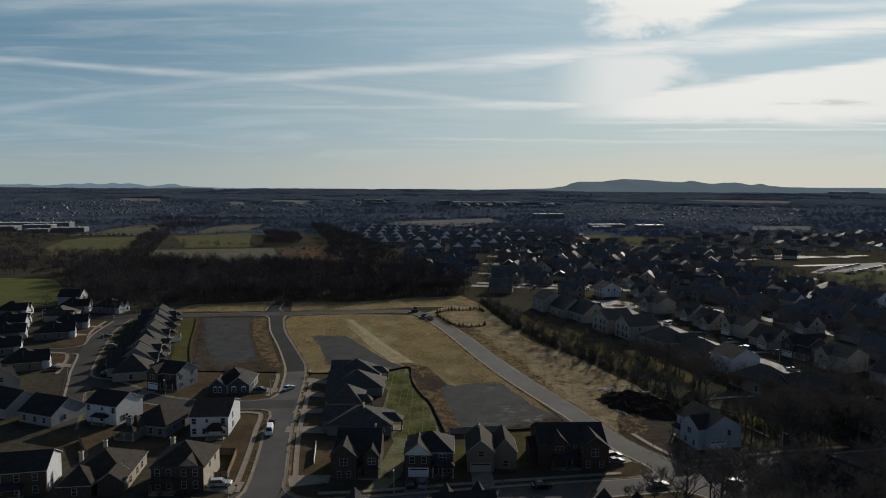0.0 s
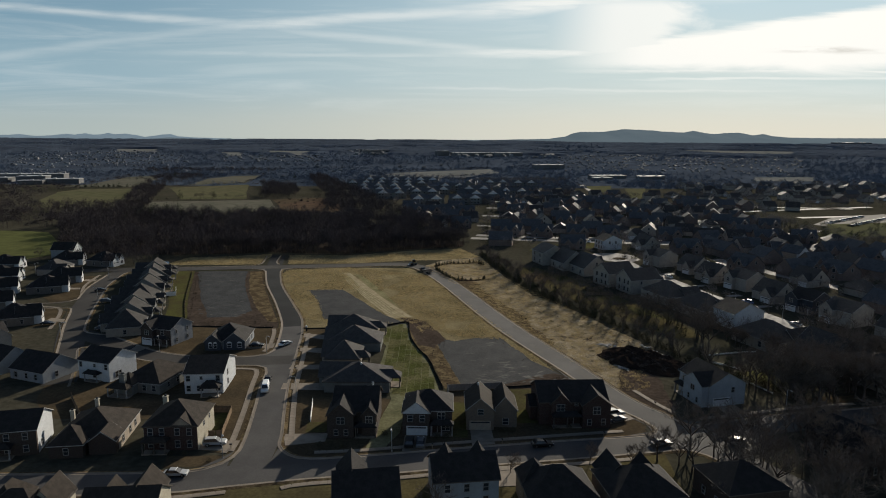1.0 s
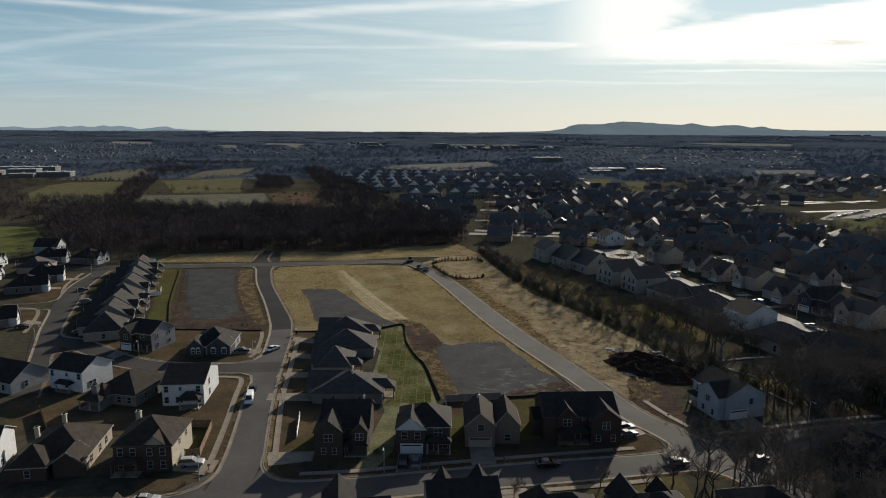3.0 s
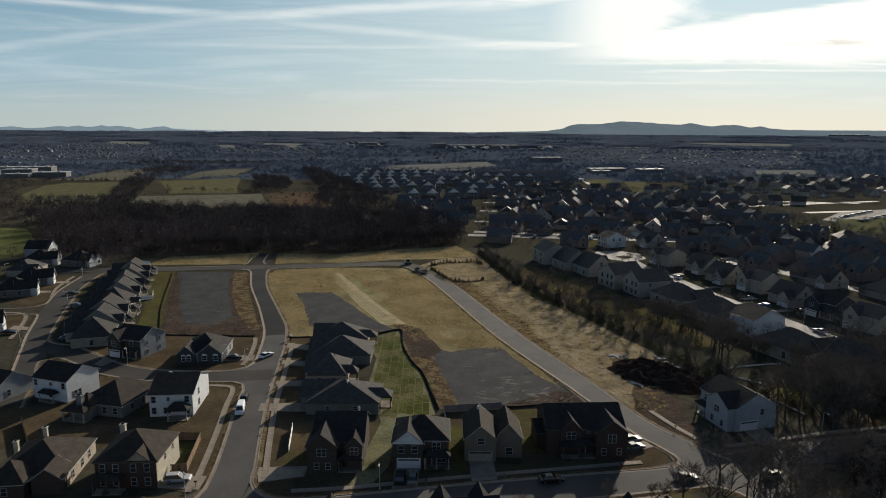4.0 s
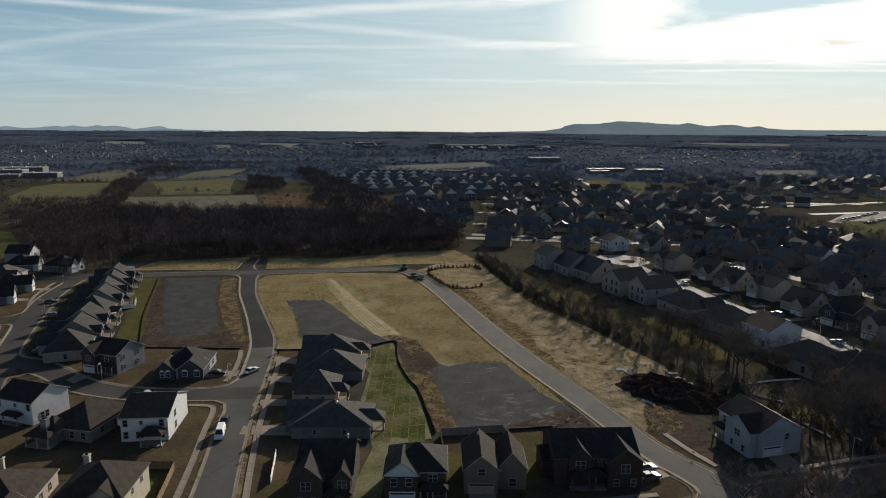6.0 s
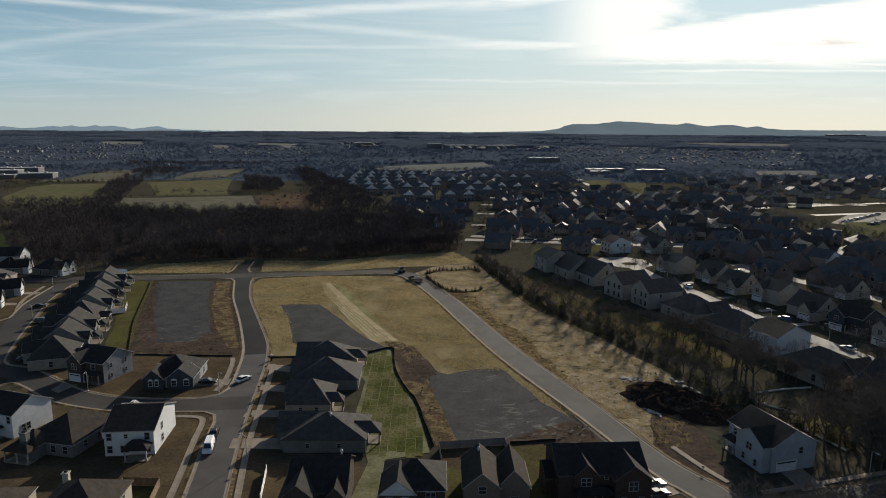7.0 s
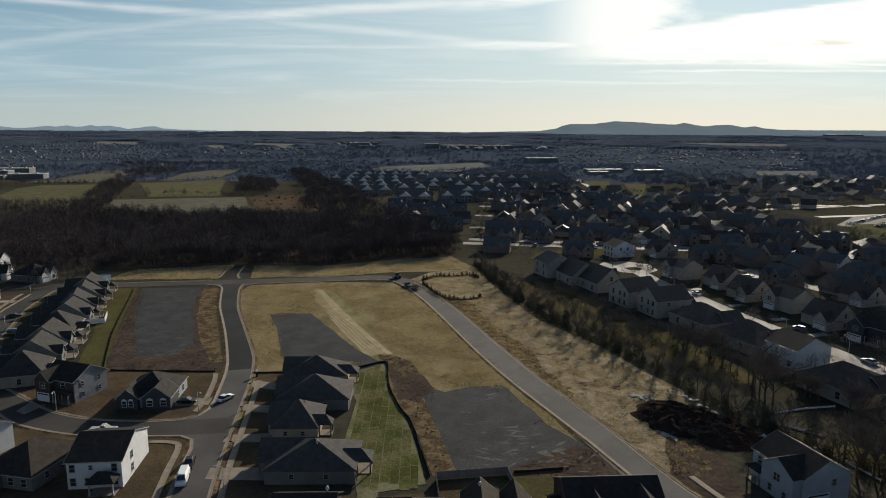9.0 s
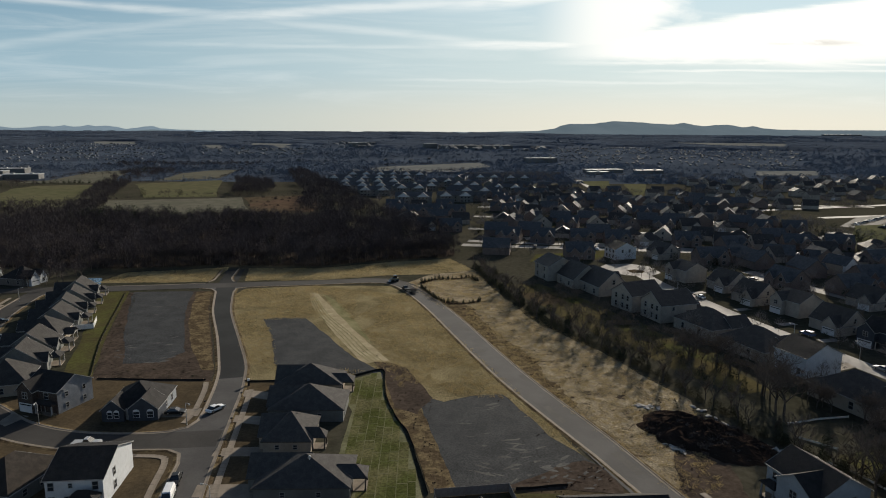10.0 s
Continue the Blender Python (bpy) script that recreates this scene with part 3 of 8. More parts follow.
patch("rough_verge", [(3, 283), (9.5, 265), (15.5, 244), (22, 222), (29, 199), (33.5, 186), (36, 190), (32, 204), (29, 222), (21.5, 247), (17, 262), (14, 280), (7, 290)], 0.036, M["rough_verge"], 1.6,
      label="rough brown grass along the road")
patch("earth_rim", [(15, 150.6), (25, 158), (31, 161), (35, 158), (37, 153), (36, 149), (26, 150)], 0.070, M["earth"], 1.2, label="bare churned earth below a gravel pad")
patch("earth_rim", [(46, 148), (55, 133), (58, 138), (59, 150), (62, 172), (56, 178), (51, 165)], 0.034, M["earth"], 0.8, label="bare brown earth lot")
patch("sod_lawn", [(-21, 206), (-14.3, 211.2), (-11.6, 191.5), (-6, 173.5), (-3.2, 160), (-1.2, 146), (-10, 143), (-10, 122), (-13, 114), (-17, 113.8), (-13.6, 142), (-14.5, 145), (-14.5, 160), (-19, 162),
                   (-19, 185), (-21, 190)], 0.072, M["sod"], 0.2, label="newly laid sod in pale-jointed strips behind the houses")
patch("green_strip", [(-136, 299.5), (-125, 302), (-105, 241.6), (-91.5, 206), (-99.5, 205), (-112, 240), (-124, 270)], 0.034, M["green_lawn"], 0.5,
      label="green lawn behind a row of houses")
patch("green_lawn", [(13, 128), (24, 128), (24, 149), (13, 149)], 0.034, M["green_lawn"], 0.3, label="green back lawn")
patch("green_lawn", [(1.9, 120), (5.5, 120), (5.5, 140), (1.9, 140)], 0.034, M["green_lawn"], 0.3, label="green side lawn")
patch("green_lawn", [(-58, 125), (-52.6, 120), (-49.8, 119.6), (-51.8, 132), (-58.2, 132.2)], 0.045, M["green_lawn"], 0.2, label="fenced green back lawn")
patch("green_lawn", [(-31.5, 122), (-27, 122), (-27, 127.5), (-32, 127.5)], 0.045, M["green_lawn"], 0.2, label="small green side lawn")
for pts in ([(-56.5, 113.5), (-44.6, 111), (-44.5, 118), (-47.2, 135), (-49.9, 150), (-51.4, 161), (-53, 164.2), (-56, 165.5), (-74, 165.6), (-90, 169), (-106, 179.5), (-114, 168), (-104, 140), (-95, 128), (-70, 128), (-57, 127)],
            [(-58, 174.4), (-55, 176.8), (-54.3, 181), (-55.8, 194), (-58, 204), (-76, 203.5), (-100, 206), (-112, 199), (-112.5, 194.2), (-102, 187), (-90, 178.6), (-78, 174.3), (-66, 173.5)],
            [(-44, 106.5), (-57, 105), (-58, 110), (-46, 110.5)],
            [(-165, 262), (-157, 259), (-151.5, 241), (-158, 237), (-168, 247)],
            [(-154, 229), (-144.5, 224), (-137, 205), (-146, 203)],
            [(-172, 287), (-165.5, 288), (-158, 262), (-166, 264)]):
    patch("brown_lawn", pts, 0.040, M["brown_lawn"], 0.3, label="dormant brown lawn")
for pts in ([(-35.2, 116), (-32.4, 111.6), (-27, 110), (-18, 111.2), (-8, 113), (2, 115), (24, 118.8), (41, 121.8), (46, 123.2), (47.2, 127), (42, 138), (33, 160), (2, 148), (-1, 143), (-13, 141), (-30, 147.4), (-41, 147.4), (-38.8, 134.5), (-36, 120.6)],
            [(-41.3, 147.6), (-43.5, 162), (-46.2, 182), (-48.3, 197), (-50, 204), (-33, 203.6), (-33, 147.6)]):
    patch("front_lawn", pts, 0.026, M["brown_lawn"], 0.2, label="shaded dormant front lawns")
for pts in ([(-41, 97.6), (-26.5, 100.7), (-8, 103.6), (3, 105.8), (27, 109.8), (43, 112.9), (47, 113.2), (46, 100), (46, 60), (-110, 60), (-110, 92), (-60, 94)],):
    patch("front_lawn", pts, 0.026, M["dull_lawn"], 0.2, label="dull olive lawns along the near street")

for pts, key in (([(59, 262), (72, 262), (74, 252), (64, 248)], "green_lawn"), ([(72, 240), (84, 232), (90, 216), (80, 220), (72, 230)], "green_lawn"), ([(46, 305), (58, 296), (64, 280), (52, 286)], "green_lawn"),
                 ([(84, 163), (97, 168), (100, 158), (88, 152)], "green_lawn"), ([(92, 140), (108, 143), (108, 147), (92, 144.5)], "brown_lawn"), ([(98, 214), (110, 222), (118, 205), (106, 198)], "brown_lawn"),
                 ([(104, 262), (112, 266), (118, 246), (110, 242)], "brown_lawn"), ([(118, 296), (128, 300), (134, 282), (124, 276)], "brown_lawn"), ([(35, 300), (47, 304), (52, 286), (40, 282)], "brown_lawn")):
    patch("back_lawn", pts, 0.036, M[key], 0.6, label="sunlit back lawn beyond the hedge")

# fields and clearings far off; the farthest have haze greyed into their colour
for pts, key in (([(-395, 585), (-430, 680), (-457, 750), (-453, 791), (-388, 812), (-337, 666), (-315, 590)], "field_green"),
                 ([(-508, 829), (-392, 840), (-475, 1066), (-508, 1034), (-485, 870)], "field_tan"),
                 ([(-358, 825), (-275, 888), (-213, 681), (-278, 670)], "field_green"),
                 ([(-299, 641), (-186, 676), (-140, 545), (-261, 545)], "field_tan"),
                 ([(-186, 676), (-134, 698), (-96, 606), (-100, 565), (-140, 540)], "field_red"),
                 ([(-380, 436), (-296, 436), (-273, 429), (-243, 388), (-217, 343), (-230, 322), (-380, 330)], "sunny_field"),
                 ([(-117, 1117), (-97, 1200), (85, 1351), (98, 1221), (41, 1104), (-23, 1053), (-86, 1062)], "hazed_field"),
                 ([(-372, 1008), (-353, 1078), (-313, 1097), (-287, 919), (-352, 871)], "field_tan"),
                 ([(887, 2755), (1383, 2651), (1194, 2306), (987, 2275)], "hazed_field"),
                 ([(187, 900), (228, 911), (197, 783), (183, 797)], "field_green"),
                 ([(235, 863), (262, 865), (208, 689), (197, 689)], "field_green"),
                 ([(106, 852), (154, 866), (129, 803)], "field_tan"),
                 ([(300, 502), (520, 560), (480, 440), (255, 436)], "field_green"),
                 ([(-666, 2414), (-469, 2337), (-445, 2014), (-592, 2166)], "hazed_field"),
                 ([(-750, 2190), (-683, 2199), (-606, 1950), (-665, 1940)], "hazed_field"),
                 ([(-1219, 2431), (-1075, 2459), (-963, 2203), (-1094, 2181)], "hazed_field"),
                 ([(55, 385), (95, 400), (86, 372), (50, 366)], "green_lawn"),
                 ([(531, 1137), (640, 1149), (584, 1046), (484, 1036)], "hazed_field")):
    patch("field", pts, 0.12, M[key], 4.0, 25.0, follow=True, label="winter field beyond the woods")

# ---------------------------------------------------------------- roads
ROAD_M_LOW = [(-39.6, 103), (-40.2, 117), (-43.0, 134.4), (-45.7, 149.5), (-47.6, 163), (-50.2, 182), (-52.2, 196.2), (-54.3, 206)]
ROAD_M_HIGH = [(-54.3, 206), (-56.8, 214.5), (-65.6, 239.9), (-76.5, 269), (-82.4, 289), (-85.8, 302), (-88.5, 312), (-94, 345)]
ROAD_S = [(-46, 171), (-56, 170), (-66, 169.3), (-78, 170), (-92, 174.5), (-104, 183), (-114, 190), (-124, 196)]
ROAD_C = [(-160, 301), (-158.5, 285), (-153.8, 264), (-146, 243), (-138.5, 223), (-130, 203), (-122, 187), (-112, 168), (-104, 150)]
ROAD_T = [(-180, 300), (-160, 303.5), (-141, 304.5), (-111, 309.5), (-88, 313), (-51, 318.5), (-26, 323), (-14, 316), (-5, 298)]
ROAD_R = [(-8, 303), (4.8, 265.5), (16.0, 226), (24.5, 199), (34.8, 170), (43.5, 143), (50.6, 130), (58, 117), (66, 103), (74, 88)]
ROAD_L = [(-130, 96), (-90, 97.5), (-56.5, 99), (-40, 102.5), (-27, 105.4), (-9.0, 108.2), (2, 110.4), (25.7, 114.4), (42, 117.5), (56, 122.5), (71, 126.5), (88, 131), (104, 134), (140, 142)]
ribbon("road", ROAD_M_LOW, 3.9, 0.080, M["asphalt"], label="grey asphalt street between the houses")
ribbon("road", ROAD_M_HIGH, 3.9, 0.084, M["new_asphalt"], label="new dark asphalt street with concrete kerbs")
# The darker asphalt of these two streets includes the shade of the houses.
ribbon("road", ROAD_S, 3.9, 0.088, M["darker_asphalt"], label="grey asphalt side street, darkened for shade")
ribbon("road", ROAD_C, 4.2, 0.092, M["darker_asphalt"], label="grey asphalt curving street, darkened for shade")
ribbon("road", ROAD_T, 4.2, 0.096, M["darker_asphalt"], label="dark asphalt street below the woods")
ribbon("road", ROAD_R, 4.1, 0.100, M["asphalt"], label="grey asphalt road beside the straw field")
ribbon("road", ROAD_L, 4.3, 0.104, M["asphalt"], label="grey asphalt street along the front row of houses")
for pts in ([(-44, 104), (-44.4, 113), (-46, 110), (-50, 104.5), (-50, 100)], [(-36, 104), (-35.5, 116), (-33, 111.5), (-27, 109.6), (-27, 104)],
            [(-50, 172), (-54, 182), (-55, 177), (-60, 174), (-60, 170)], [(-47, 168), (-51, 158), (-52, 164), (-56, 166), (-60, 168)],
            [(-89, 310), (-87.8, 297), (-92, 305), (-98, 308)], [(-85, 312), (-81.5, 298), (-82, 306), (-77, 309)],
            [(48, 120), (47.4, 128), (44, 133), (54, 130), (53, 121)], [(54, 134), (58, 130), (66, 130), (58, 122), (50, 126)],
            [(60, 124), (63, 108), (68, 118), (78, 125), (70, 127)], [(52, 120), (60, 110), (55, 114), (46, 115.5), (44, 118)]):
    patch("road_corner", pts, 0.076, M["asphalt"], 0.0, label="grey asphalt street corner")

KERBS = [
    [(33.6, 163.4), (42.6, 137.8), (45.6, 132.4), (47.6, 128.8), (48.6, 126.6), (48.7, 124.8), (47.8, 123.2), (46.2, 122.2), (41.5, 121.2), (25.7, 118.8), (2.1, 114.7), (-9.2, 112.5), (-18, 110.9), (-27.7, 109.6), (-32.6, 111.2),
     (-35.5, 115.3), (-36.3, 120.6), (-39.1, 134.5), (-42, 150.5), (-43.9, 163.4), (-46.5, 182.5), (-48.5, 197), (-50.5, 207), (-53.4, 218), (-61.8, 240),
     (-73, 269), (-78.6, 288), (-81.4, 299), (-82.2, 304.5), (-79.5, 309), (-51, 314), (-27, 318.4), (-18.5, 314.5), (-11.5, 301.5), (-2, 274), (11.9, 225), (20.6, 197.6), (33.6, 163.4)],
    [(-98, 306.8), (-92.6, 305.6), (-90.0, 302), (-86.5, 290), (-80.6, 270.5), (-69.6, 241.5), (-60.8, 216), (-58.2, 207), (-56.2, 197), (-54.2, 184.3), (-53.9, 179.7), (-55, 176.2), (-58, 174.2), (-66, 173.2), (-78, 174),
     (-90, 178.2), (-102, 186.5), (-112, 193.6), (-121.5, 197), (-126.3, 204.5), (-134.6, 224.6), (-142, 244.5), (-149.7, 265.2), (-154.3, 285), (-155.5, 296), (-150, 300)],
    [(-130, 100.4), (-90, 101.7), (-57, 103.2), (-48.1, 105), (-44.3, 109.9), (-44.2, 117.2), (-46.9, 134.6), (-49.6, 149.5), (-50.9, 160), (-52.2, 163.8), (-55, 165.4), (-66, 165.2), (-79, 166),
     (-94, 171), (-106.5, 180), (-112, 183), (-115, 180), (-108, 166), (-100, 148)],
    [(-162.6, 290), (-158, 265), (-154, 252), (-150.8, 243), (-152, 239), (-158, 236), (-166, 235)],
    [(-164, 227), (-152, 227.5), (-146.3, 228.5), (-142.9, 224), (-134.2, 204.5), (-127, 190), (-117, 170)],
    [(60, 125), (56.2, 129), (54.4, 133), (47.8, 144.4), (39, 171.5), (28.6, 200.5), (20.2, 227.4), (9, 266.5), (-2, 298), (-9.5, 314)],
    [(59, 127.8), (70.5, 130.9), (87, 135.3), (103.5, 138.3), (138, 146.5)],
    [(-90, 93.3), (-56.5, 94.7), (-39.5, 98.2), (-26.5, 101), (-8, 103.9), (2.8, 106.1), (26.6, 110.1), (43, 113.2), (53, 114.5), (58, 109), (64, 99)],
    [(-98.5, 318.4), (-97.5, 323), (-100.5, 344)],
    [(-93, 346), (-90.2, 326), (-87, 319.5)],
    [(-145, 309), (-112, 313.7), (-98.5, 316)],
]
for k, pts in enumerate(KERBS):
    kerb(pts[::-1] if k in (0, 1, 3, 4, 5, 7) else pts)

# pavements of single concrete panels, driveways and paths


SLABS = {}


def pavement(pts, half=0.65, panel=1.5):
    line = resample(pts, panel)
    base = tagged(ribbon("pavement", pts, half + 0.05, 0.090, M["earth"], 1.5), "concrete pavement of square panels along the street", kind="structure")
    key = (half, panel)
    if key not in SLABS:
        bm = bmesh.new()
        box(bm, -panel / 2 + 0.02, panel / 2 - 0.02, -half, half, 0.0, 0.06)
        SLABS[key] = mesh_of(bm, "slab", M["concrete"])
    for a, b in zip(line[:-1], line[1:]):
        d = b - a
        if d.length < 0.5:
            continue
        s = new("slab", SLABS[key])
        s.parent = base
        s.matrix_basis = Matrix.Translation(((a + b) / 2).to_tuple()[:2] + (0.093,)) @ pose(0, 0, 0, 0, 0, math.degrees(math.atan2(d.y, d.x)))
        s.scale = (d.length / panel, 1, 1)


def driveway(pts, label="concrete driveway"):
    return patch("driveway", pts, 0.03, M["concrete"], 0.0, 3.0, label=label, thick=0.085)

# ---------------------------------------------------------------- houses


def wall_block(bm, x0, x1, y0, y1, h, roof, rise):
    """Outer walls of one block, with its gables."""
    p = [bm.verts.new(v) for v in ((x0, y0, 0), (x1, y0, 0), (x1, y1, 0), (x0, y1, 0))]
    q = [bm.verts.new(v) for v in ((x0, y0, h), (x1, y0, h), (x1, y1, h), (x0, y1, h))]
    xm, ym = (x0 + x1) / 2, (y0 + y1) / 2
    if roof == "gx":
        a, b = bm.verts.new((x0, ym, h + rise)), bm.verts.new((x1, ym, h + rise))
        bm.faces.new((p[0], p[1], q[1], q[0]))
        bm.faces.new((p[1], p[2], q[2], b, q[1]))
        bm.faces.new((p[2], p[3], q[3], q[2]))
        bm.faces.new((p[3], p[0], q[0], a, q[3]))
    elif roof == "gy":
        a, b = bm.verts.new((xm, y0, h + rise)), bm.verts.new((xm, y1, h + rise))
        bm.faces.new((p[0], p[1], q[1], a, q[0]))
        bm.faces.new((p[1], p[2], q[2], q[1]))
        bm.faces.new((p[2], p[3], q[3], b, q[2]))
        bm.faces.new((p[3], p[0], q[0], q[3]))
    else:
        for i in range(4):
            j = (i + 1) % 4
            bm.faces.new((p[i], p[j], q[j], q[i]))


def roof_block(bm, x0, x1, y0, y1, h, roof, rise, over=0.3, thick=0.18, lift=0.0):
    """Roof slabs with overhang; gable ridges along x or y, or hipped."""
    w, d = x1 - x0, y1 - y0
    run = d / 2 if roof == "gx" else w / 2 if roof == "gy" else min(w, d) / 2
    drop = rise / run * over
    X0, X1, Y0, Y1 = x0 - over, x1 + over, y0 - over, y1 + over
    e, t = h - drop + lift, h + rise + lift
    xm, ym = (x0 + x1) / 2, (y0 + y1) / 2
    up = Vector((0, 0, thick))

    def slab(pts):
        lo = [Vector(p) for p in pts]
        hi = [p + up for p in lo]
        vl, vh = [bm.verts.new(p) for p in lo], [bm.verts.new(p) for p in hi]
        bm.faces.new(vh)
        bm.faces.new(vl[::-1])
        for i in range(len(pts)):
            j = (i + 1) % len(pts)
            bm.faces.new((vl[i], vl[j], vh[j], vh[i]))

    if roof == "gx":
        slab(((X0, Y0, e), (X1, Y0, e), (X1, ym, t), (X0, ym, t)))
        slab(((X1, Y1, e), (X0, Y1, e), (X0, ym, t), (X1, ym, t)))
    elif roof == "tent":
        top = (xm, ym, t)
        for p, q in (((X0, Y0, e), (X1, Y0, e)), ((X1, Y0, e), (X1, Y1, e)), ((X1, Y1, e), (X0, Y1, e)), ((X0, Y1, e), (X0, Y0, e))):
            slab((p, q, top))
    elif roof == "gy":
        slab(((X0, Y1, e), (X0, Y0, e), (xm, Y0, t), (xm, Y1, t)))
        slab(((X1, Y0, e), (X1, Y1, e), (xm, Y1, t), (xm, Y0, t)))
    else:
        if w >= d:
            a, b = (X0 + d / 2 + over, ym, t), (X1 - d / 2 - over, ym, t)
            if w - d < 0.1:
                a = b = (xm, ym, t)
            slab(((X0, Y0, e), (X1, Y0, e), b, a))
            slab(((X1, Y1, e), (X0, Y1, e), a, b))
            slab(((X0, Y1, e), (X0, Y0, e), a))
            slab(((X1, Y0, e), (X1, Y1, e), b))
        else:
            a, b = (xm, Y0 + w / 2 + over, t), (xm, Y1 - w / 2 - over, t)
            slab(((X0, Y1, e), (X0, Y0, e), a, b))
            slab(((X1, Y0, e), (X1, Y1, e), b, a))
            slab(((X0, Y0, e), (X1, Y0, e), a))
            slab(((X1, Y1, e), (X0, Y1, e), b))
    bmesh.ops.remove_doubles(bm, verts=bm.verts[:], dist=0.003)
    return e


def fascia_block(bm, x0, x1, y0, y1, h, roof, rise, over=0.3):
    """Boards along the eaves, and up the rakes of a gable."""
    w, d = x1 - x0, y1 - y0
    run = d / 2 if roof == "gx" else w / 2 if roof == "gy" else min(w, d) / 2
    e = h - rise / run * over
    X0, X1, Y0, Y1 = x0 - over - 0.03, x1 + over + 0.03, y0 - over - 0.03, y1 + over + 0.03
    xm, ym = (x0 + x1) / 2, (y0 + y1) / 2

    z, t = e + 0.08, h + rise + 0.08
    if roof == "gx":
        loop = [(X0, Y0, z), (X1, Y0, z), (X1, ym, t), (X1, Y1, z), (X0, Y1, z), (X0, ym, t)]
    elif roof == "gy":
        loop = [(X0, Y0, z), (xm, Y0, t), (X1, Y0, z), (X1, Y1, z), (xm, Y1, t), (X0, Y1, z)]
    else:
        loop = [(X0, Y0, z), (X1, Y0, z), (X1, Y1, z), (X0, Y1, z)]
    rings = []
    for p in loop:
        ox, oy = (0.03 if p[0] > xm else -0.03 if p[0] < xm else 0.0), (0.03 if p[1] > ym else -0.03 if p[1] < ym else 0.0)
        rings.append([bm.verts.new((p[0] + k * ox, p[1] + k * oy, p[2] + q)) for k, q in ((-1, -0.09), (1, -0.09), (1, 0.085), (-1, 0.085))])
    for i in range(len(rings)):
        j = (i + 1) % len(rings)
        for k in range(4):
            m = (k + 1) % 4
            bm.faces.new((rings[i][k], rings[j][k], rings[j][m], rings[i][m]))
    bmesh.ops.recalc_face_normals(bm, faces=bm.faces[:])


def side_pose(block, side, u, z):
    """Place on a wall: side f(ront) b(ack) l(eft) r(ight), u metres along it from its middle."""
    x0, x1, y0, y1 = block[:4]
    xm, ym = (x0 + x1) / 2, (y0 + y1) / 2
    if side == "f":
        return pose(xm + u, y0, z)
    if side == "b":
        return pose(xm - u, y1, z, 0, 0, 180)
    if side == "l":
        return pose(x0, ym - u, z, 0, 0, -90)
    return pose(x1, ym + u, z, 0, 0, 90)


MESHES = {}


def lattice(bm, xs, zs, solid, y0, y1):
    """One connected frame: the solid cells of a grid of bars, with depth."""
    grid = {}

    def at(i, k):
        if (i, k) not in grid:
            grid[i, k] = bm.verts.new((xs[i], y0, zs[k]))
        return grid[i, k]

    faces = [bm.faces.new((at(i, k), at(i + 1, k), at(i + 1, k + 1), at(i, k + 1)))
             for i in range(len(xs) - 1) for k in range(len(zs) - 1) if solid(i, k)]
    r = bmesh.ops.extrude_face_region(bm, geom=faces, use_keep_orig=True)
    bmesh.ops.translate(bm, verts=[v for v in r["geom"] if isinstance(v, bmesh.types.BMVert)], vec=(0, y1 - y0, 0))
    bmesh.ops.recalc_face_normals(bm, faces=bm.faces[:])


def stack(bm, cx, cy, rings):
    """One connected upright shape of stepped square sections: half width, half depth, height."""
    prev = None
    for w, d, z in rings:
        ring = [bm.verts.new((cx + a * w, cy + b * d, z)) for a, b in ((-1, -1), (1, -1), (1, 1), (-1, 1))]
        if prev:
            for i in range(4):
                j = (i + 1) % 4
                bm.faces.new((prev[i], prev[j], ring[j], ring[i]))
        else:
            bm.faces.new(ring[::-1])
        prev = ring
    bm.faces.new(prev)


def window_meshes(w, h, arched, far=False):
    """A frame with its muntins, and the pane set back in it; far off both share one mesh."""
    key = (w, h, arched, far)
    if key not in MESHES:
        f, n = 0.08, max(1, round(w / 0.9))
        xs = [-w / 2 - f, -w / 2]
        for i in range(1, n):
            xs += [-w / 2 + w * i / n - 0.05, -w / 2 + w * i / n + 0.05]
        xs += [w / 2, w / 2 + f]
        zs = [-h / 2 - f, -h / 2, -0.035, 0.035, h / 2, h / 2 + f]
        bm = bmesh.new()
        if far:
            box(bm, -w / 2 - 0.14, w / 2 + 0.14, -0.03, -0.005, -h / 2 - 0.14, h / 2 + 0.14)
        else:
            lattice(bm, xs, zs, lambda i, k: i % 2 == 0 or k % 2 == 0, -0.10, -0.005)
        if arched:
            top = [bm.verts.new((math.cos(math.pi * i / 8) * (w / 2 + f), -0.10, h / 2 + f + math.sin(math.pi * i / 8) * 0.45)) for i in range(9)]
            back = [bm.verts.new(v.co + Vector((0, 0.095, 0))) for v in top]
            bm.faces.new(top[::-1])
            for i in range(8):
                bm.faces.new((top[i], top[i + 1], back[i + 1], back[i]))
        if far:
            k = len(bm.faces)
            box(bm, -w / 2, w / 2, -0.06, -0.033, -h / 2, h / 2)
            for g in list(bm.faces)[k:]:
                g.material_index = 1
            MESHES[key] = (mesh_of(bm, "window", [M["trim"], M["pane"]]), None)
        else:
            fr = mesh_of(bm, "window", M["garage_white" if arched else "trim"])
            bm = bmesh.new()
            box(bm, -w / 2 + 0.002, w / 2 - 0.002, -0.03, -0.01, -h / 2 + 0.002, h / 2 - 0.002)
            MESHES[key] = (fr, mesh_of(bm, "pane", M["pane"]))
    return MESHES[key]


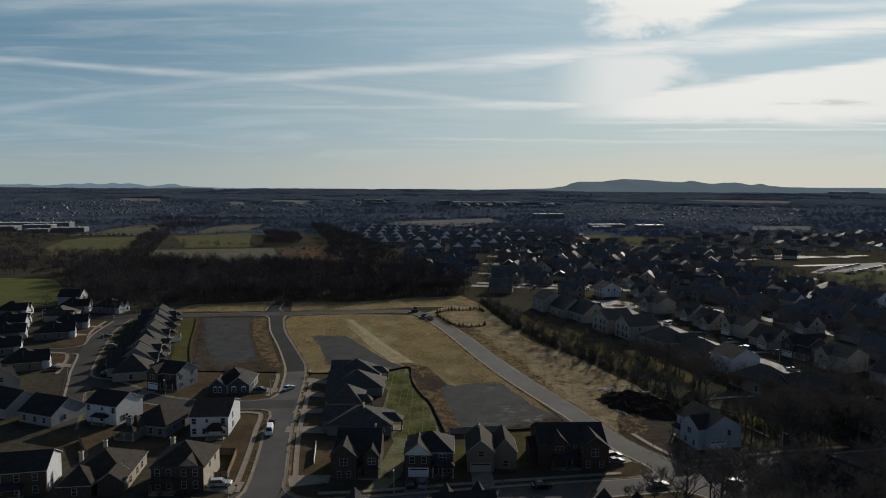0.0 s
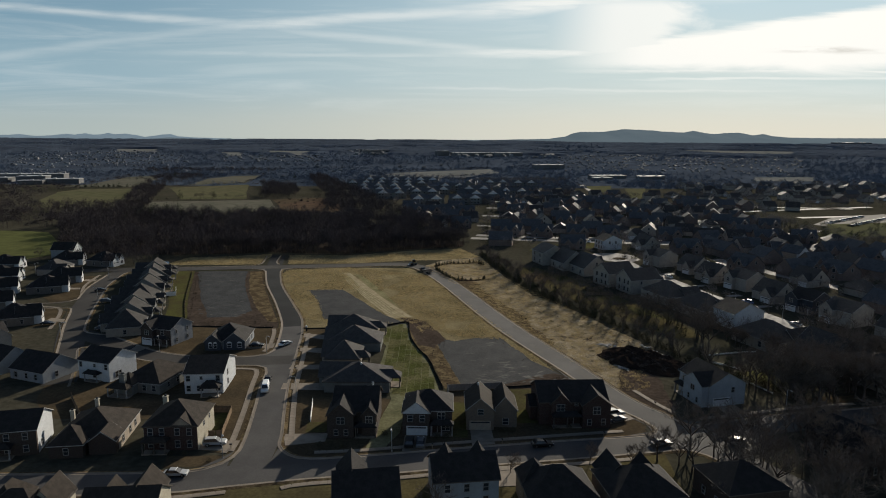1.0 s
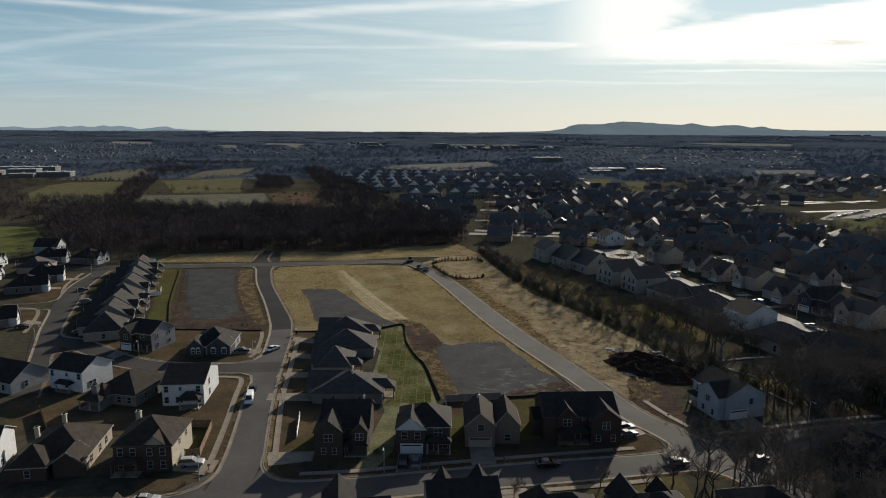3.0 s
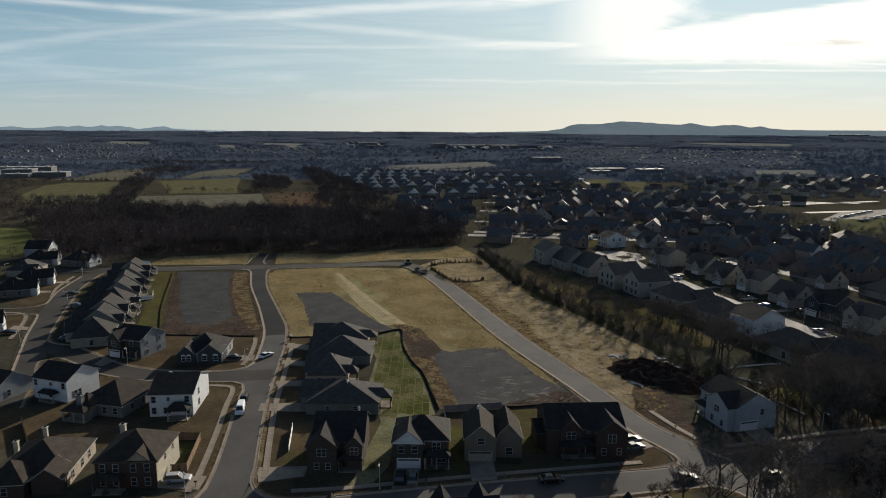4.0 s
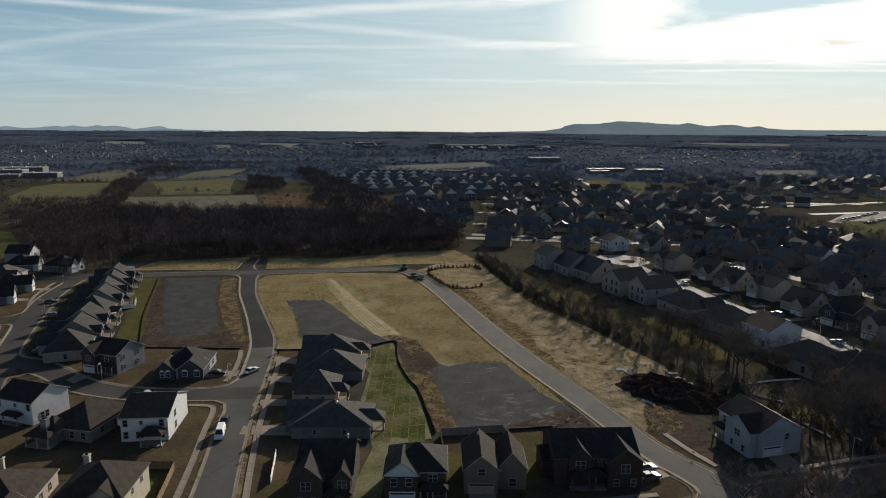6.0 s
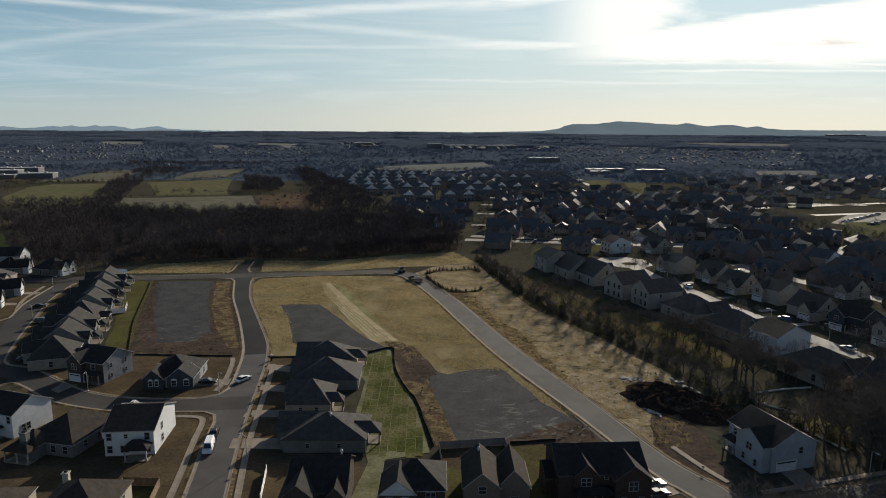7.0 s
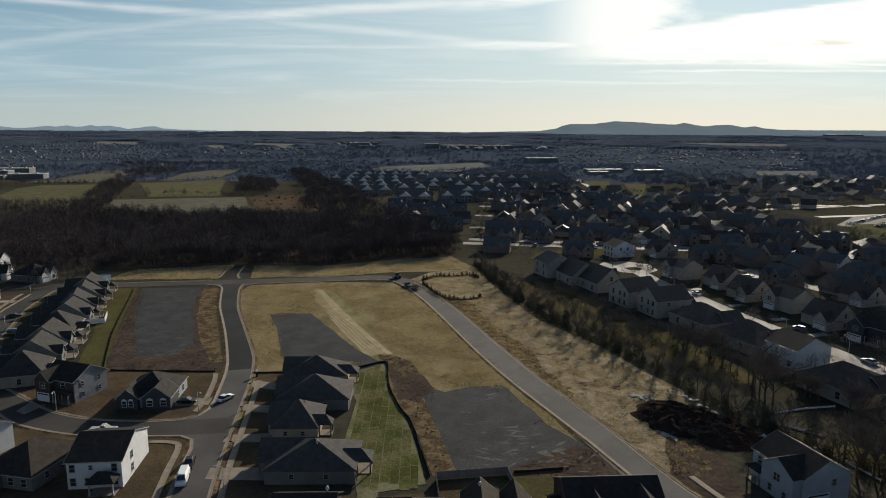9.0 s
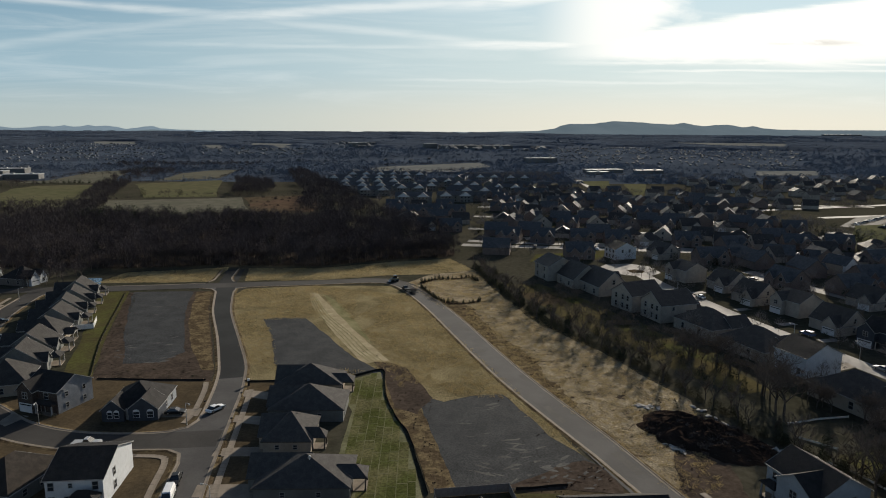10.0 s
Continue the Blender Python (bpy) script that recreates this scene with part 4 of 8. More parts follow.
def garage_mesh(w, h, mat="garage_white"):
    key = ("garage", w, h, mat)
    if key not in MESHES:
        bm = bmesh.new()
        n, rows = max(3, round(w / 0.7)), 4
        grid = [[bm.verts.new((-w / 2 + w * i / n, -0.03, h * k / rows)) for i in range(n + 1)] for k in range(rows + 1)]
        faces = [bm.faces.new((grid[k][i], grid[k][i + 1], grid[k + 1][i + 1], grid[k + 1][i])) for k in range(rows) for i in range(n)]
        bmesh.ops.inset_individual(bm, faces=faces, thickness=0.05, depth=0.03)
        rim = [bm.verts.new(p) for p in ((-w / 2 - 0.16, -0.1, 0), (-w / 2 - 0.16, -0.1, h + 0.16), (w / 2 + 0.16, -0.1, h + 0.16), (w / 2 + 0.16, -0.1, 0))]
        inner = [grid[0][0], grid[rows][0], grid[rows][n], grid[0][n]]
        for i in range(3):
            bm.faces.new((rim[i], rim[i + 1], inner[i + 1], inner[i]))
        a = mesh_of(bm, "garage_door", M[mat])
        bm = bmesh.new()
        box(bm, -w / 2 + 0.12, w / 2 - 0.12, -0.085, -0.062, h * 0.80, h * 0.93)
        MESHES[key] = (a, mesh_of(bm, "garage_glazing", M["pane"]))
    return MESHES[key]


def door_mesh():
    if "door" not in MESHES:
        bm = bmesh.new()
        xs, zs = [-0.5, -0.42, -0.05, 0.05, 0.42, 0.5], [0.0, 0.2, 0.9, 1.05, 1.85, 2.05]
        grid = [[bm.verts.new((x, -0.05, z)) for x in xs] for z in zs]
        faces = [bm.faces.new((grid[k][i], grid[k][i + 1], grid[k + 1][i + 1], grid[k + 1][i])) for k in range(5) for i in range(5)]
        bmesh.ops.inset_individual(bm, faces=[g for j, g in enumerate(faces) if (j // 5) % 2 and (j % 5) % 2], thickness=0.03, depth=-0.02)
        d = mesh_of(bm, "front_door", M["door_dark"])
        bm = bmesh.new()
        lattice(bm, [-0.69, -0.51, 0.51, 0.69], [0.0, 2.06, 2.24], lambda i, k: i != 1 or k == 1, -0.09, -0.005)
        MESHES["door"] = (d, mesh_of(bm, "door_frame", M["trim"]))
    return MESHES["door"]


def set_under(name, data, parent, m, label=""):
    ob = new(name, data)
    ob.parent = parent
    ob.matrix_basis = m
    if label:
        ob["label"] = label
    return ob


def house(x, y, turn, blocks, walls, roof, label, openings=(), trim="trim", porch=(), chimneys=(), vents=(), group="", z=0.0, far=False):
    """blocks: x0, x1, y0, y1, eaves, kind of roof, rise[, wall material]; the front looks along local -y."""
    base = new("house")
    tagged(base, label, "house", group)
    for k, b in enumerate(blocks):
        lift = 0.012 * k
        bm = bmesh.new()
        wall_block(bm, *b[:7])
        part("wall", bm, M[b[7] if len(b) > 7 else walls], base)
        if b[5] == "none":
            continue
        bm = bmesh.new()
        roof_block(bm, *b[:7], lift=lift)
        part("roof", bm, M[roof], base)
        if far and not k:
            continue
        bm = bmesh.new()
        fascia_block(bm, *b[:7])
        part("eaves_trim", bm, M[trim], base)
    for k, side, u, zc, w, h, kind in openings:
        if far and side == "b":
            continue
        m = side_pose(blocks[k], side, u, zc)
        if kind in ("window", "arched"):
            fr, pane = window_meshes(w, h, kind == "arched", far)
            f = set_under("window", fr, base, m)
            if pane:
                set_under("pane", pane, f, Matrix())
        elif kind in ("garage", "tan_garage"):
            a, g = garage_mesh(w, h, "garage_white" if kind == "garage" else "tan_siding")
            f = set_under("garage_door", a, base, m)
            if not far:
                set_under("garage_glazing", g, f, Matrix())
        elif kind == "door":
            a, g = door_mesh()
            f = set_under("front_door", a, base, m)
            set_under("door_frame", g, f, Matrix())
    for x0, x1, y0, y1, h, kind, rise, legs in porch:
        bm = bmesh.new()
        roof_block(bm, x0, x1, y0, y1, h, kind, rise, 0.2, 0.16)
        part("porch_roof", bm, M[roof], base)
        bm = bmesh.new()
        box(bm, x0, x1, y0, y1, h - 0.28, h - 0.02)
        part("porch_beam", bm, M[trim], base)
        bm = bmesh.new()
        box(bm, x0, x1, y0, y1, 0.0, 0.22)
        part("porch_floor", bm, M["concrete"], base)
        for px, py in legs:
            bm = bmesh.new()
            stack(bm, px, py, ((0.17, 0.17, 0.2), (0.17, 0.17, 0.55), (0.12, 0.12, 0.6), (0.11, 0.11, h - 0.27)))
            part("porch_post", bm, M[trim], base)
    for cx, cy, w, d, top in chimneys:
        bm = bmesh.new()
        stack(bm, cx, cy, ((w / 2, d / 2, 0), (w / 2, d / 2, top), (w / 2 + 0.12, d / 2 + 0.12, top), (w / 2 + 0.12, d / 2 + 0.12, top + 0.18)))
        c = part("chimney", bm, M["grey_siding" if walls == "grey_siding" else "cream_siding"], base, "boxed chimney")
        bm = bmesh.new()
        box(bm, cx - w / 4, cx + w / 4, cy - d / 4, cy + d / 4, top + 0.18, top + 0.5)
        part("chimney_cap", bm, M["black_metal"], c)
    for vx, vy, vz in vents:
        bm = bmesh.new()
        tube(bm, (vx, vy, vz - 0.5), (vx, vy, vz + 0.3), 0.16, 0.16, 10)
        for i in range(10):
            a = 2 * math.pi * i / 10
            tube(bm, (vx + 0.3 * math.cos(a), vy + 0.3 * math.sin(a), vz + 0.3), (vx + 0.1 * math.cos(a + 0.5), vy + 0.1 * math.sin(a + 0.5), vz + 0.72), 0.09, 0.05, 5)
        tube(bm, (vx, vy, vz + 0.7), (vx, vy, vz + 0.78), 0.2, 0.05, 10)
        part("roof_vent", bm, M["metal"], base, "shiny turbine roof vent", smooth=True)
    base.matrix_basis = pose(x, y, z, 0, 0, turn)
    return base


def windows(block, side, us, zs, w=0.95, h=1.45, kind="window"):
    return [(block, side, u, z, w, h, kind) for z in zs for u in us]


# white two-storey house at the street corner
house(-63.2, 151.2, 5, [(-4.9, 4.9, -7, 7, 5.4, "gx", 2.7)], "white_siding", "dark_shingle", "white-sided two-storey house with a dark shingle gable roof",
      windows(0, "f", (-3.9, 3.6), (1.5, 4.2)) + [(0, "f", -0.6, 4.3, 0.6, 0.8, "window"), (0, "f", -1.0, 1.5, 1.5, 1.4, "window")]
      + windows(0, "r", (-2.0,), (1.6, 4.2)) + windows(0, "l", (-2.5, 2.5), (1.5, 4.2)),
      porch=[(-0.3, 4.4, -10.0, -7, 2.7, "hip", 1.4, [(0.0, -9.7), (4.1, -9.7)])])
house(-94.4, 157.6, -18, [(-5.3, 5.3, -4.9, 4.9, 5.4, "gx", 2.6)], "white_siding", "dark_shingle", "white-sided two-storey house with a dark gable roof and small back porch",
      windows(0, "f", (-4.4, 4.3), (4.2,)) + [(0, "f", 0.4, 4.3, 0.7, 0.8, "window"), (0, "f", 0.2, 1.5, 1.0, 1.3, "window")] + windows(0, "r", (-2.4, -1.2), (1.6,), 0.9, 1.5),
      porch=[(-2.0, 2.6, -6.6, -4.9, 2.5, "hip", 0.7, [(-1.8, -6.4), (2.4, -6.4)])])
house(-112.0, 157.2, -20, [(-6.2, 6.2, -5.6, 5.6, 3.0, "gx", 3.6)], "pale_siding", "dark_shingle", "pale-sided single-storey house with a steep dark gable roof",
      windows(0, "f", (-4, 0, 3.5), (1.5,)) + windows(0, "r", (-1.5,), (1.6,)) )
house(-128.0, 163.0, -24, [(-6.5, 6.5, -5.5, 5.5, 3.0, "gx", 3.8), (-4, 1, -8, -3, 3.0, "gy", 2.4)], "pale_siding", "dark_shingle", "pale-sided single-storey house with a steep dark roof",
      windows(0, "f", (3.5,), (1.5,)) + windows(1, "f", (0,), (1.5,)))
house(-78.0, 151.2, -12, [(-6.0, 6.0, -7.0, 7.0, 2.9, "hip", 3.6), (-6.0, -0.6, -9.2, -4, 2.9, "hip", 2.2)], "grey_siding", "brown_shingle", "grey-sided ranch house with a brown hipped roof and a corner porch",
      windows(0, "r", (-3.5, 0.5), (1.6,), 1.0, 1.2) + windows(0, "f", (1.4, 4.2), (1.5,), 1.1, 1.5),
      porch=[(-6.2, -0.4, -11.6, -9.2, 2.7, "hip", 0.9, [(-6.0, -11.4), (-3.2, -11.4), (-0.6, -11.4)])], chimneys=[(-3.3, -8.9, 1.5, 1.1, 5.4)])
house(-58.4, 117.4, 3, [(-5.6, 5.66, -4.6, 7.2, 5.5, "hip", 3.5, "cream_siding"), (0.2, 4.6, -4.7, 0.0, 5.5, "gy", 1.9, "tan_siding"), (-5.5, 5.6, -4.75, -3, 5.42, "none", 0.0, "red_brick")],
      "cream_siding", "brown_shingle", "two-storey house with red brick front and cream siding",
      windows(2, "f", (-4.2, -1.8, 1.4, 3.9), (1.5, 4.2), 0.95, 1.55) + windows(0, "r", (-1.5, 2.5), (4.2,), 0.7, 1.0), trim="dark_trim",
      porch=[(-5.4, -0.2, -6.9, -4.8, 2.9, "hip", 0.6, [(-5.2, -6.7), (-2.8, -6.7), (-0.5, -6.7)])], chimneys=[(-4.6, 6.0, 1.0, 0.8, 7.8)])
house(-76.6, 119.0, 8, [(-6.4, 6.4, -7.0, 7.0, 3.0, "hip", 3.8, "tan_siding"), (-6.5, 0.2, -10.0, -3, 3.0, "hip", 2.8, "brown_brick"), (1.0, 6.3, -9, -4, 3.0, "gy", 2.0, "brown_brick")], "brown_brick", "brown_shingle",
      "single-storey brown brick house with cream side and hipped roof",
      windows(0, "r", (-4.5, 0, 3.5), (1.5,)) + windows(1, "f", (0,), (1.5,)), chimneys=[(-2.2, 5.4, 0.8, 0.6, 6.6), (-6.3, 2.2, 0.8, 0.7, 5.4)])
house(-92.0, 114.0, 14, [(-5.6, 5.6, -5.0, 5.0, 5.5, "gx", 2.6), (-5.62, 5.62, -5.06, -4.4, 5.3, "none", 0.0, "brown_brick")], "white_siding", "dark_shingle", "white-sided two-storey house with a dark brick front and gable roof",
      windows(1, "f", (-3.5, 0, 3.5), (1.5, 4.2)) + windows(0, "r", (-2,), (1.5,)), porch=[(-4.8, 1.2, -7.2, -5.06, 2.7, "hip", 0.7, [(-4.6, -7.0), (1.0, -7.0)])])
house(-104.0, 112.0, 10, [(-6, 6, -5.5, 5.5, 3.0, "hip", 3.4)], "tan_brick", "brown_shingle", "tan brick single-storey house with a hipped roof", windows(0, "f", (-3, 3), (1.5,)))
house(-69.4, 186.4, 4, [(-6.0, 6.0, -6.2, 6.6, 3.0, "hip", 3.8, "pale_siding"), (-6.2, -1.3, -7.2, -2, 3.0, "gy", 2.2), (-0.4, 6.1, -7.0, -1, 3.0, "gy", 2.6)],
      "blue_siding", "dark_shingle", "dark blue cottage with white arched windows and dark hipped roof",
      [(1, "f", -0.7, 1.6, 1.0, 1.4, "arched"), (1, "f", 0.8, 1.6, 1.0, 1.4, "arched"), (2, "f", -1.5, 1.6, 1.3, 1.4, "arched"), (2, "f", 1.6, 1.6, 1.3, 1.4, "arched")] + windows(0, "r", (-1, 3), (1.5,)))
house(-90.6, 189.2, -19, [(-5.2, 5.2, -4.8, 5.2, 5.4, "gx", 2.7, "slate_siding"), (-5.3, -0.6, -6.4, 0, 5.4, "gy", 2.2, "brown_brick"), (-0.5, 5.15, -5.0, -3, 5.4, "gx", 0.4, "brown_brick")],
      "slate_siding", "dark_shingle", "two-storey house with a brown brick front and pale siding",
      [(1, "f", 0, 0.0, 3.6, 2.2, "garage"), (1, "f", 0.0, 4.2, 1.5, 1.5, "window"), (2, "f", -0.3, 4.2, 1.3, 1.5, "window"), (2, "f", -1.6, 0.0, 1, 2, "door")] + windows(0, "r", (-2.5, 2.5), (1.5, 4.2), 0.8, 1.1),
      porch=[(-0.4, 4.9, -6.4, -5.0, 2.7, "hip", 0.6, [(-0.2, -6.2), (4.7, -6.2)])])

# ranch houses beside the street
for x0, x1, y0, y1, rise, wing, stoop, wall in ((-31.8, -14.7, 145.8, 157.6, 3.4, (-33.6, -22.6, 149.4, 157.2), (-14.9, -11.9, 149.4, 153.6), "grey_siding"), (-34.8, -25.0, 163.8, 175.6, 3.8, (-36.0, -29.0, 166.0, 174.4), (-25.2, -22.2, 165.8, 168.6), "tan_siding"),
                                               (-37.4, -20.4, 179.2, 190.4, 4.0, (-38.0, -28.4, 181.2, 189.6), None, "grey_siding"), (-39.4, -23.0, 194.6, 203.6, 3.8, (-39.6, -30.6, 196.0, 203.4), (-23.2, -20.2, 196.4, 200.4), "tan_siding")):
    cx, cy = (x0 + x1) / 2, (y0 + y1) / 2
    blocks = [(x0 - cx, x1 - cx, y0 - cy, y1 - cy, 3.0, "tent", rise), (wing[0] - cx, wing[1] - cx, wing[2] - cy, wing[3] - cy, 3.0, "gx", rise * 0.82)]
    porch = [] if stoop is None else [(stoop[0] - cx - 4.6, stoop[1] - cx, stoop[2] - cy, stoop[3] - cy, 2.85, "hip", 1.5, [(stoop[1] - cx - 0.2, stoop[2] - cy + 0.2), (stoop[1] - cx - 0.2, stoop[3] - cy - 0.2), (stoop[0] - cx + 0.3, stoop[2] - cy + 0.2)])]
    house(cx, cy, 1, blocks, wall, "umber_shingle", "single-storey ranch house with a broad hipped roof and back porch" if porch else "single-storey ranch house with a broad hipped roof and grey siding",
          [(1, "l", 0.0, 0.0, 4.6, 2.2, "garage"), (0, "f", (x1 - x0) * 0.18, 1.6, 0.8, 0.9, "window"), (0, "f", (x1 - x0) * -0.2, 1.6, 0.8, 0.9, "window")] + windows(0, "r", (-3.2,), (1.5,), 1.2, 1.3),
          porch=porch, trim="dark_trim", vents=[(0.8, -1.0, 5.9)] if stoop and x1 > -20 else [], group="ranch houses beside the street")

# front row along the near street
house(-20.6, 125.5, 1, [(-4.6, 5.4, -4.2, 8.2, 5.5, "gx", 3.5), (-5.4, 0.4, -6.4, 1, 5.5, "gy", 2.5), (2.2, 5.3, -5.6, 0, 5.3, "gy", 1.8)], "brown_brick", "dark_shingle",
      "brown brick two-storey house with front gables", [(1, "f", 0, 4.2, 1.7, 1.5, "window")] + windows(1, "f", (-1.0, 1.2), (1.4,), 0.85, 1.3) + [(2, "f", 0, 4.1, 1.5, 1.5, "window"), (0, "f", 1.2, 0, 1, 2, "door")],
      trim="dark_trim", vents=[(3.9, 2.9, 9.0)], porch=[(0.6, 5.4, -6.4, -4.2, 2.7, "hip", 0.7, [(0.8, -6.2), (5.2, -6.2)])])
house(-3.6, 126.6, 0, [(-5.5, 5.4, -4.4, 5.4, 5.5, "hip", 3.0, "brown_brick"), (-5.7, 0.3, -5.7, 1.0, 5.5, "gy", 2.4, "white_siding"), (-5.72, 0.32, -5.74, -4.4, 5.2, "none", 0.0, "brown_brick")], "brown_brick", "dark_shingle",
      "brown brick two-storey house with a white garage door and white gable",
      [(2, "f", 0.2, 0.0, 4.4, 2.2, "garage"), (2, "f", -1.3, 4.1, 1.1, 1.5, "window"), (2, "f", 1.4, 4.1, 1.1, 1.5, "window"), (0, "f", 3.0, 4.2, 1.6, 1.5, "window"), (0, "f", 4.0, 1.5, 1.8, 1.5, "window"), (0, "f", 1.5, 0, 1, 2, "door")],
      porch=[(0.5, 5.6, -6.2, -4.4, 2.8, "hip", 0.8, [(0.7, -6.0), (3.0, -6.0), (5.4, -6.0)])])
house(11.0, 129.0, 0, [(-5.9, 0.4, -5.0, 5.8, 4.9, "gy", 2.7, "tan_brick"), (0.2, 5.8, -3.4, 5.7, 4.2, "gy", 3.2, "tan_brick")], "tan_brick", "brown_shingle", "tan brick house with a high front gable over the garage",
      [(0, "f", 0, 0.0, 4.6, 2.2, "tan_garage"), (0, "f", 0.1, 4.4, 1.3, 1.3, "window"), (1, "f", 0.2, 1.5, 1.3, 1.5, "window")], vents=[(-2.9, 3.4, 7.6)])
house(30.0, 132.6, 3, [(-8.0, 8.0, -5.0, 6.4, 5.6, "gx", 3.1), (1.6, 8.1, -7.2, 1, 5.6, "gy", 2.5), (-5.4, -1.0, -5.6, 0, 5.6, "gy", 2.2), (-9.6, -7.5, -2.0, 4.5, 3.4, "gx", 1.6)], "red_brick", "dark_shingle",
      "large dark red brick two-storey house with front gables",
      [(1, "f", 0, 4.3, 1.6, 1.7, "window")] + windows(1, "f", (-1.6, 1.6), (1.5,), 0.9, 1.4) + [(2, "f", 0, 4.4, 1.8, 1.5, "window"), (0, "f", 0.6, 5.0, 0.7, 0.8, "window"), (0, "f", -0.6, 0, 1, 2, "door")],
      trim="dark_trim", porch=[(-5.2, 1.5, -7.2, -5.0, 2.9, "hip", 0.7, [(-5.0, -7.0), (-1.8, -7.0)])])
house(68.4, 145.0, 15, [(-4.2, 6.3, -6.0, 6.4, 5.5, "gy", 2.9, "cool_siding"), (-6.0, 1.4, -5.6, 2.0, 5.5, "gx", 2.3, "cool_siding")], "cool_siding", "dark_shingle",
      "pale blue-grey sided two-storey house with side garage at the road corner",
      [(0, "f", -1.6, 0.0, 4.6, 2.2, "garage"), (0, "f", 1.6, 4.1, 0.9, 1.3, "window"), (1, "l", 0.0, 4.1, 1.5, 1.4, "window"), (1, "l", 2.0, 1.4, 0.8, 1.3, "window"), (1, "l", -1.4, 1.4, 0.8, 1.3, "window"), (0, "l", -4.2, 4.1, 0.9, 1.3, "window")],
      porch=[(-6.2, -4.2, 2.2, 5.6, 2.8, "hip", 0.7, [(-6.0, 2.6), (-6.0, 5.4)])])

# near row, seen from behind
for hx, hy, turn, blocks, wall, roof, text in (
        (-13.7, 89.7, 9, [(-5.6, 5.6, -5, 5, 5.4, "gx", 3.0), (-5.0, 0.2, 0, 8.0, 5.4, "gy", 3.0)], "grey_siding", "dark_shingle", "grey two-storey house with a dark roof on the near street"),
        (3.6, 96.5, 8, [(-5.9, 5.9, -5, 4.6, 5.4, "gx", 3.0), (-4.2, -1.0, 0, 5.2, 5.4, "gy", 2.4), (2.4, 5.4, 0, 5.6, 5.4, "gy", 2.2)], "pale_siding", "dark_shingle", "pale two-storey house with a dark roof on the near street"),
        (20.5, 92.0, 6, [(-6, 6, -5, 5, 4.8, "hip", 3.6), (-6.1, -0.8, 0, 6.2, 4.8, "hip", 3.2)], "tan_brick", "dark_shingle", "tan brick house with dark hipped roofs on the near street"),
        (35.0, 92.5, 8, [(-6.5, 6.5, -6, 5.0, 5.2, "hip", 3.4), (-5.5, -0.5, 1, 6.8, 5.2, "gy", 2.8), (1.6, 5.0, 1, 6.0, 5.2, "gy", 2.2)], "tan_brick", "dark_shingle", "brick two-storey house with dark gabled roofs on the near street"),
        (55.0, 96.0, 12, [(-6.0, 6.0, -6, 5.0, 4.6, "hip", 3.2)], "brown_brick", "dark_shingle", "dark brick house among bare trees"),
        (-53.3, 83.0, 6, [(-5.9, 5.9, -5, 5, 5.4, "gx", 3.0, "cream_siding"), (-0.6, 4.8, 0, 7.4, 5.4, "gy", 3.0), (-5.0, -2.0, 0, 5.8, 5.4, "gy", 2.0)], "tan_brick", "brown_shingle", "tan two-storey house with a brown roof on the near street"),
        (-70.5, 82.0, 5, [(-6, 6, -5, 5, 4.8, "hip", 3.6), (-5.8, -1.0, 0, 7.2, 4.8, "hip", 3.0), (1.2, 6.1, 0, 6.2, 4.8, "gy", 3.2, "cream_siding")], "tan_brick", "brown_shingle", "tan brick house with brown hipped and gabled roofs"),
        (-88.5, 81.0, 3, [(-6, 6, -6, 5.4, 5.4, "gx", 3.0)], "white_siding", "dark_shingle", "white two-storey house with a dark roof"),
        (85.4, 111.6, 28, [(-5, 5, -7, 7, 5.2, "gy", 3.2)], "brown_brick", "dark_shingle", "dark brick house with a gabled roof among bare trees")):
    house(hx, hy, turn, blocks, wall, roof, text, trim="dark_trim", openings=windows(0, "f", (-3.5, 0, 3.5), (1.5, 4.0) if blocks[0][4] > 5 else (1.5,)) + windows(0, "r", (-2, 2), (1.5,)) + windows(0, "l", (-2, 2), (1.5,)))

# ---------------------------------------------------------------- repeated houses of the neighbouring streets
rng = random.Random(7)


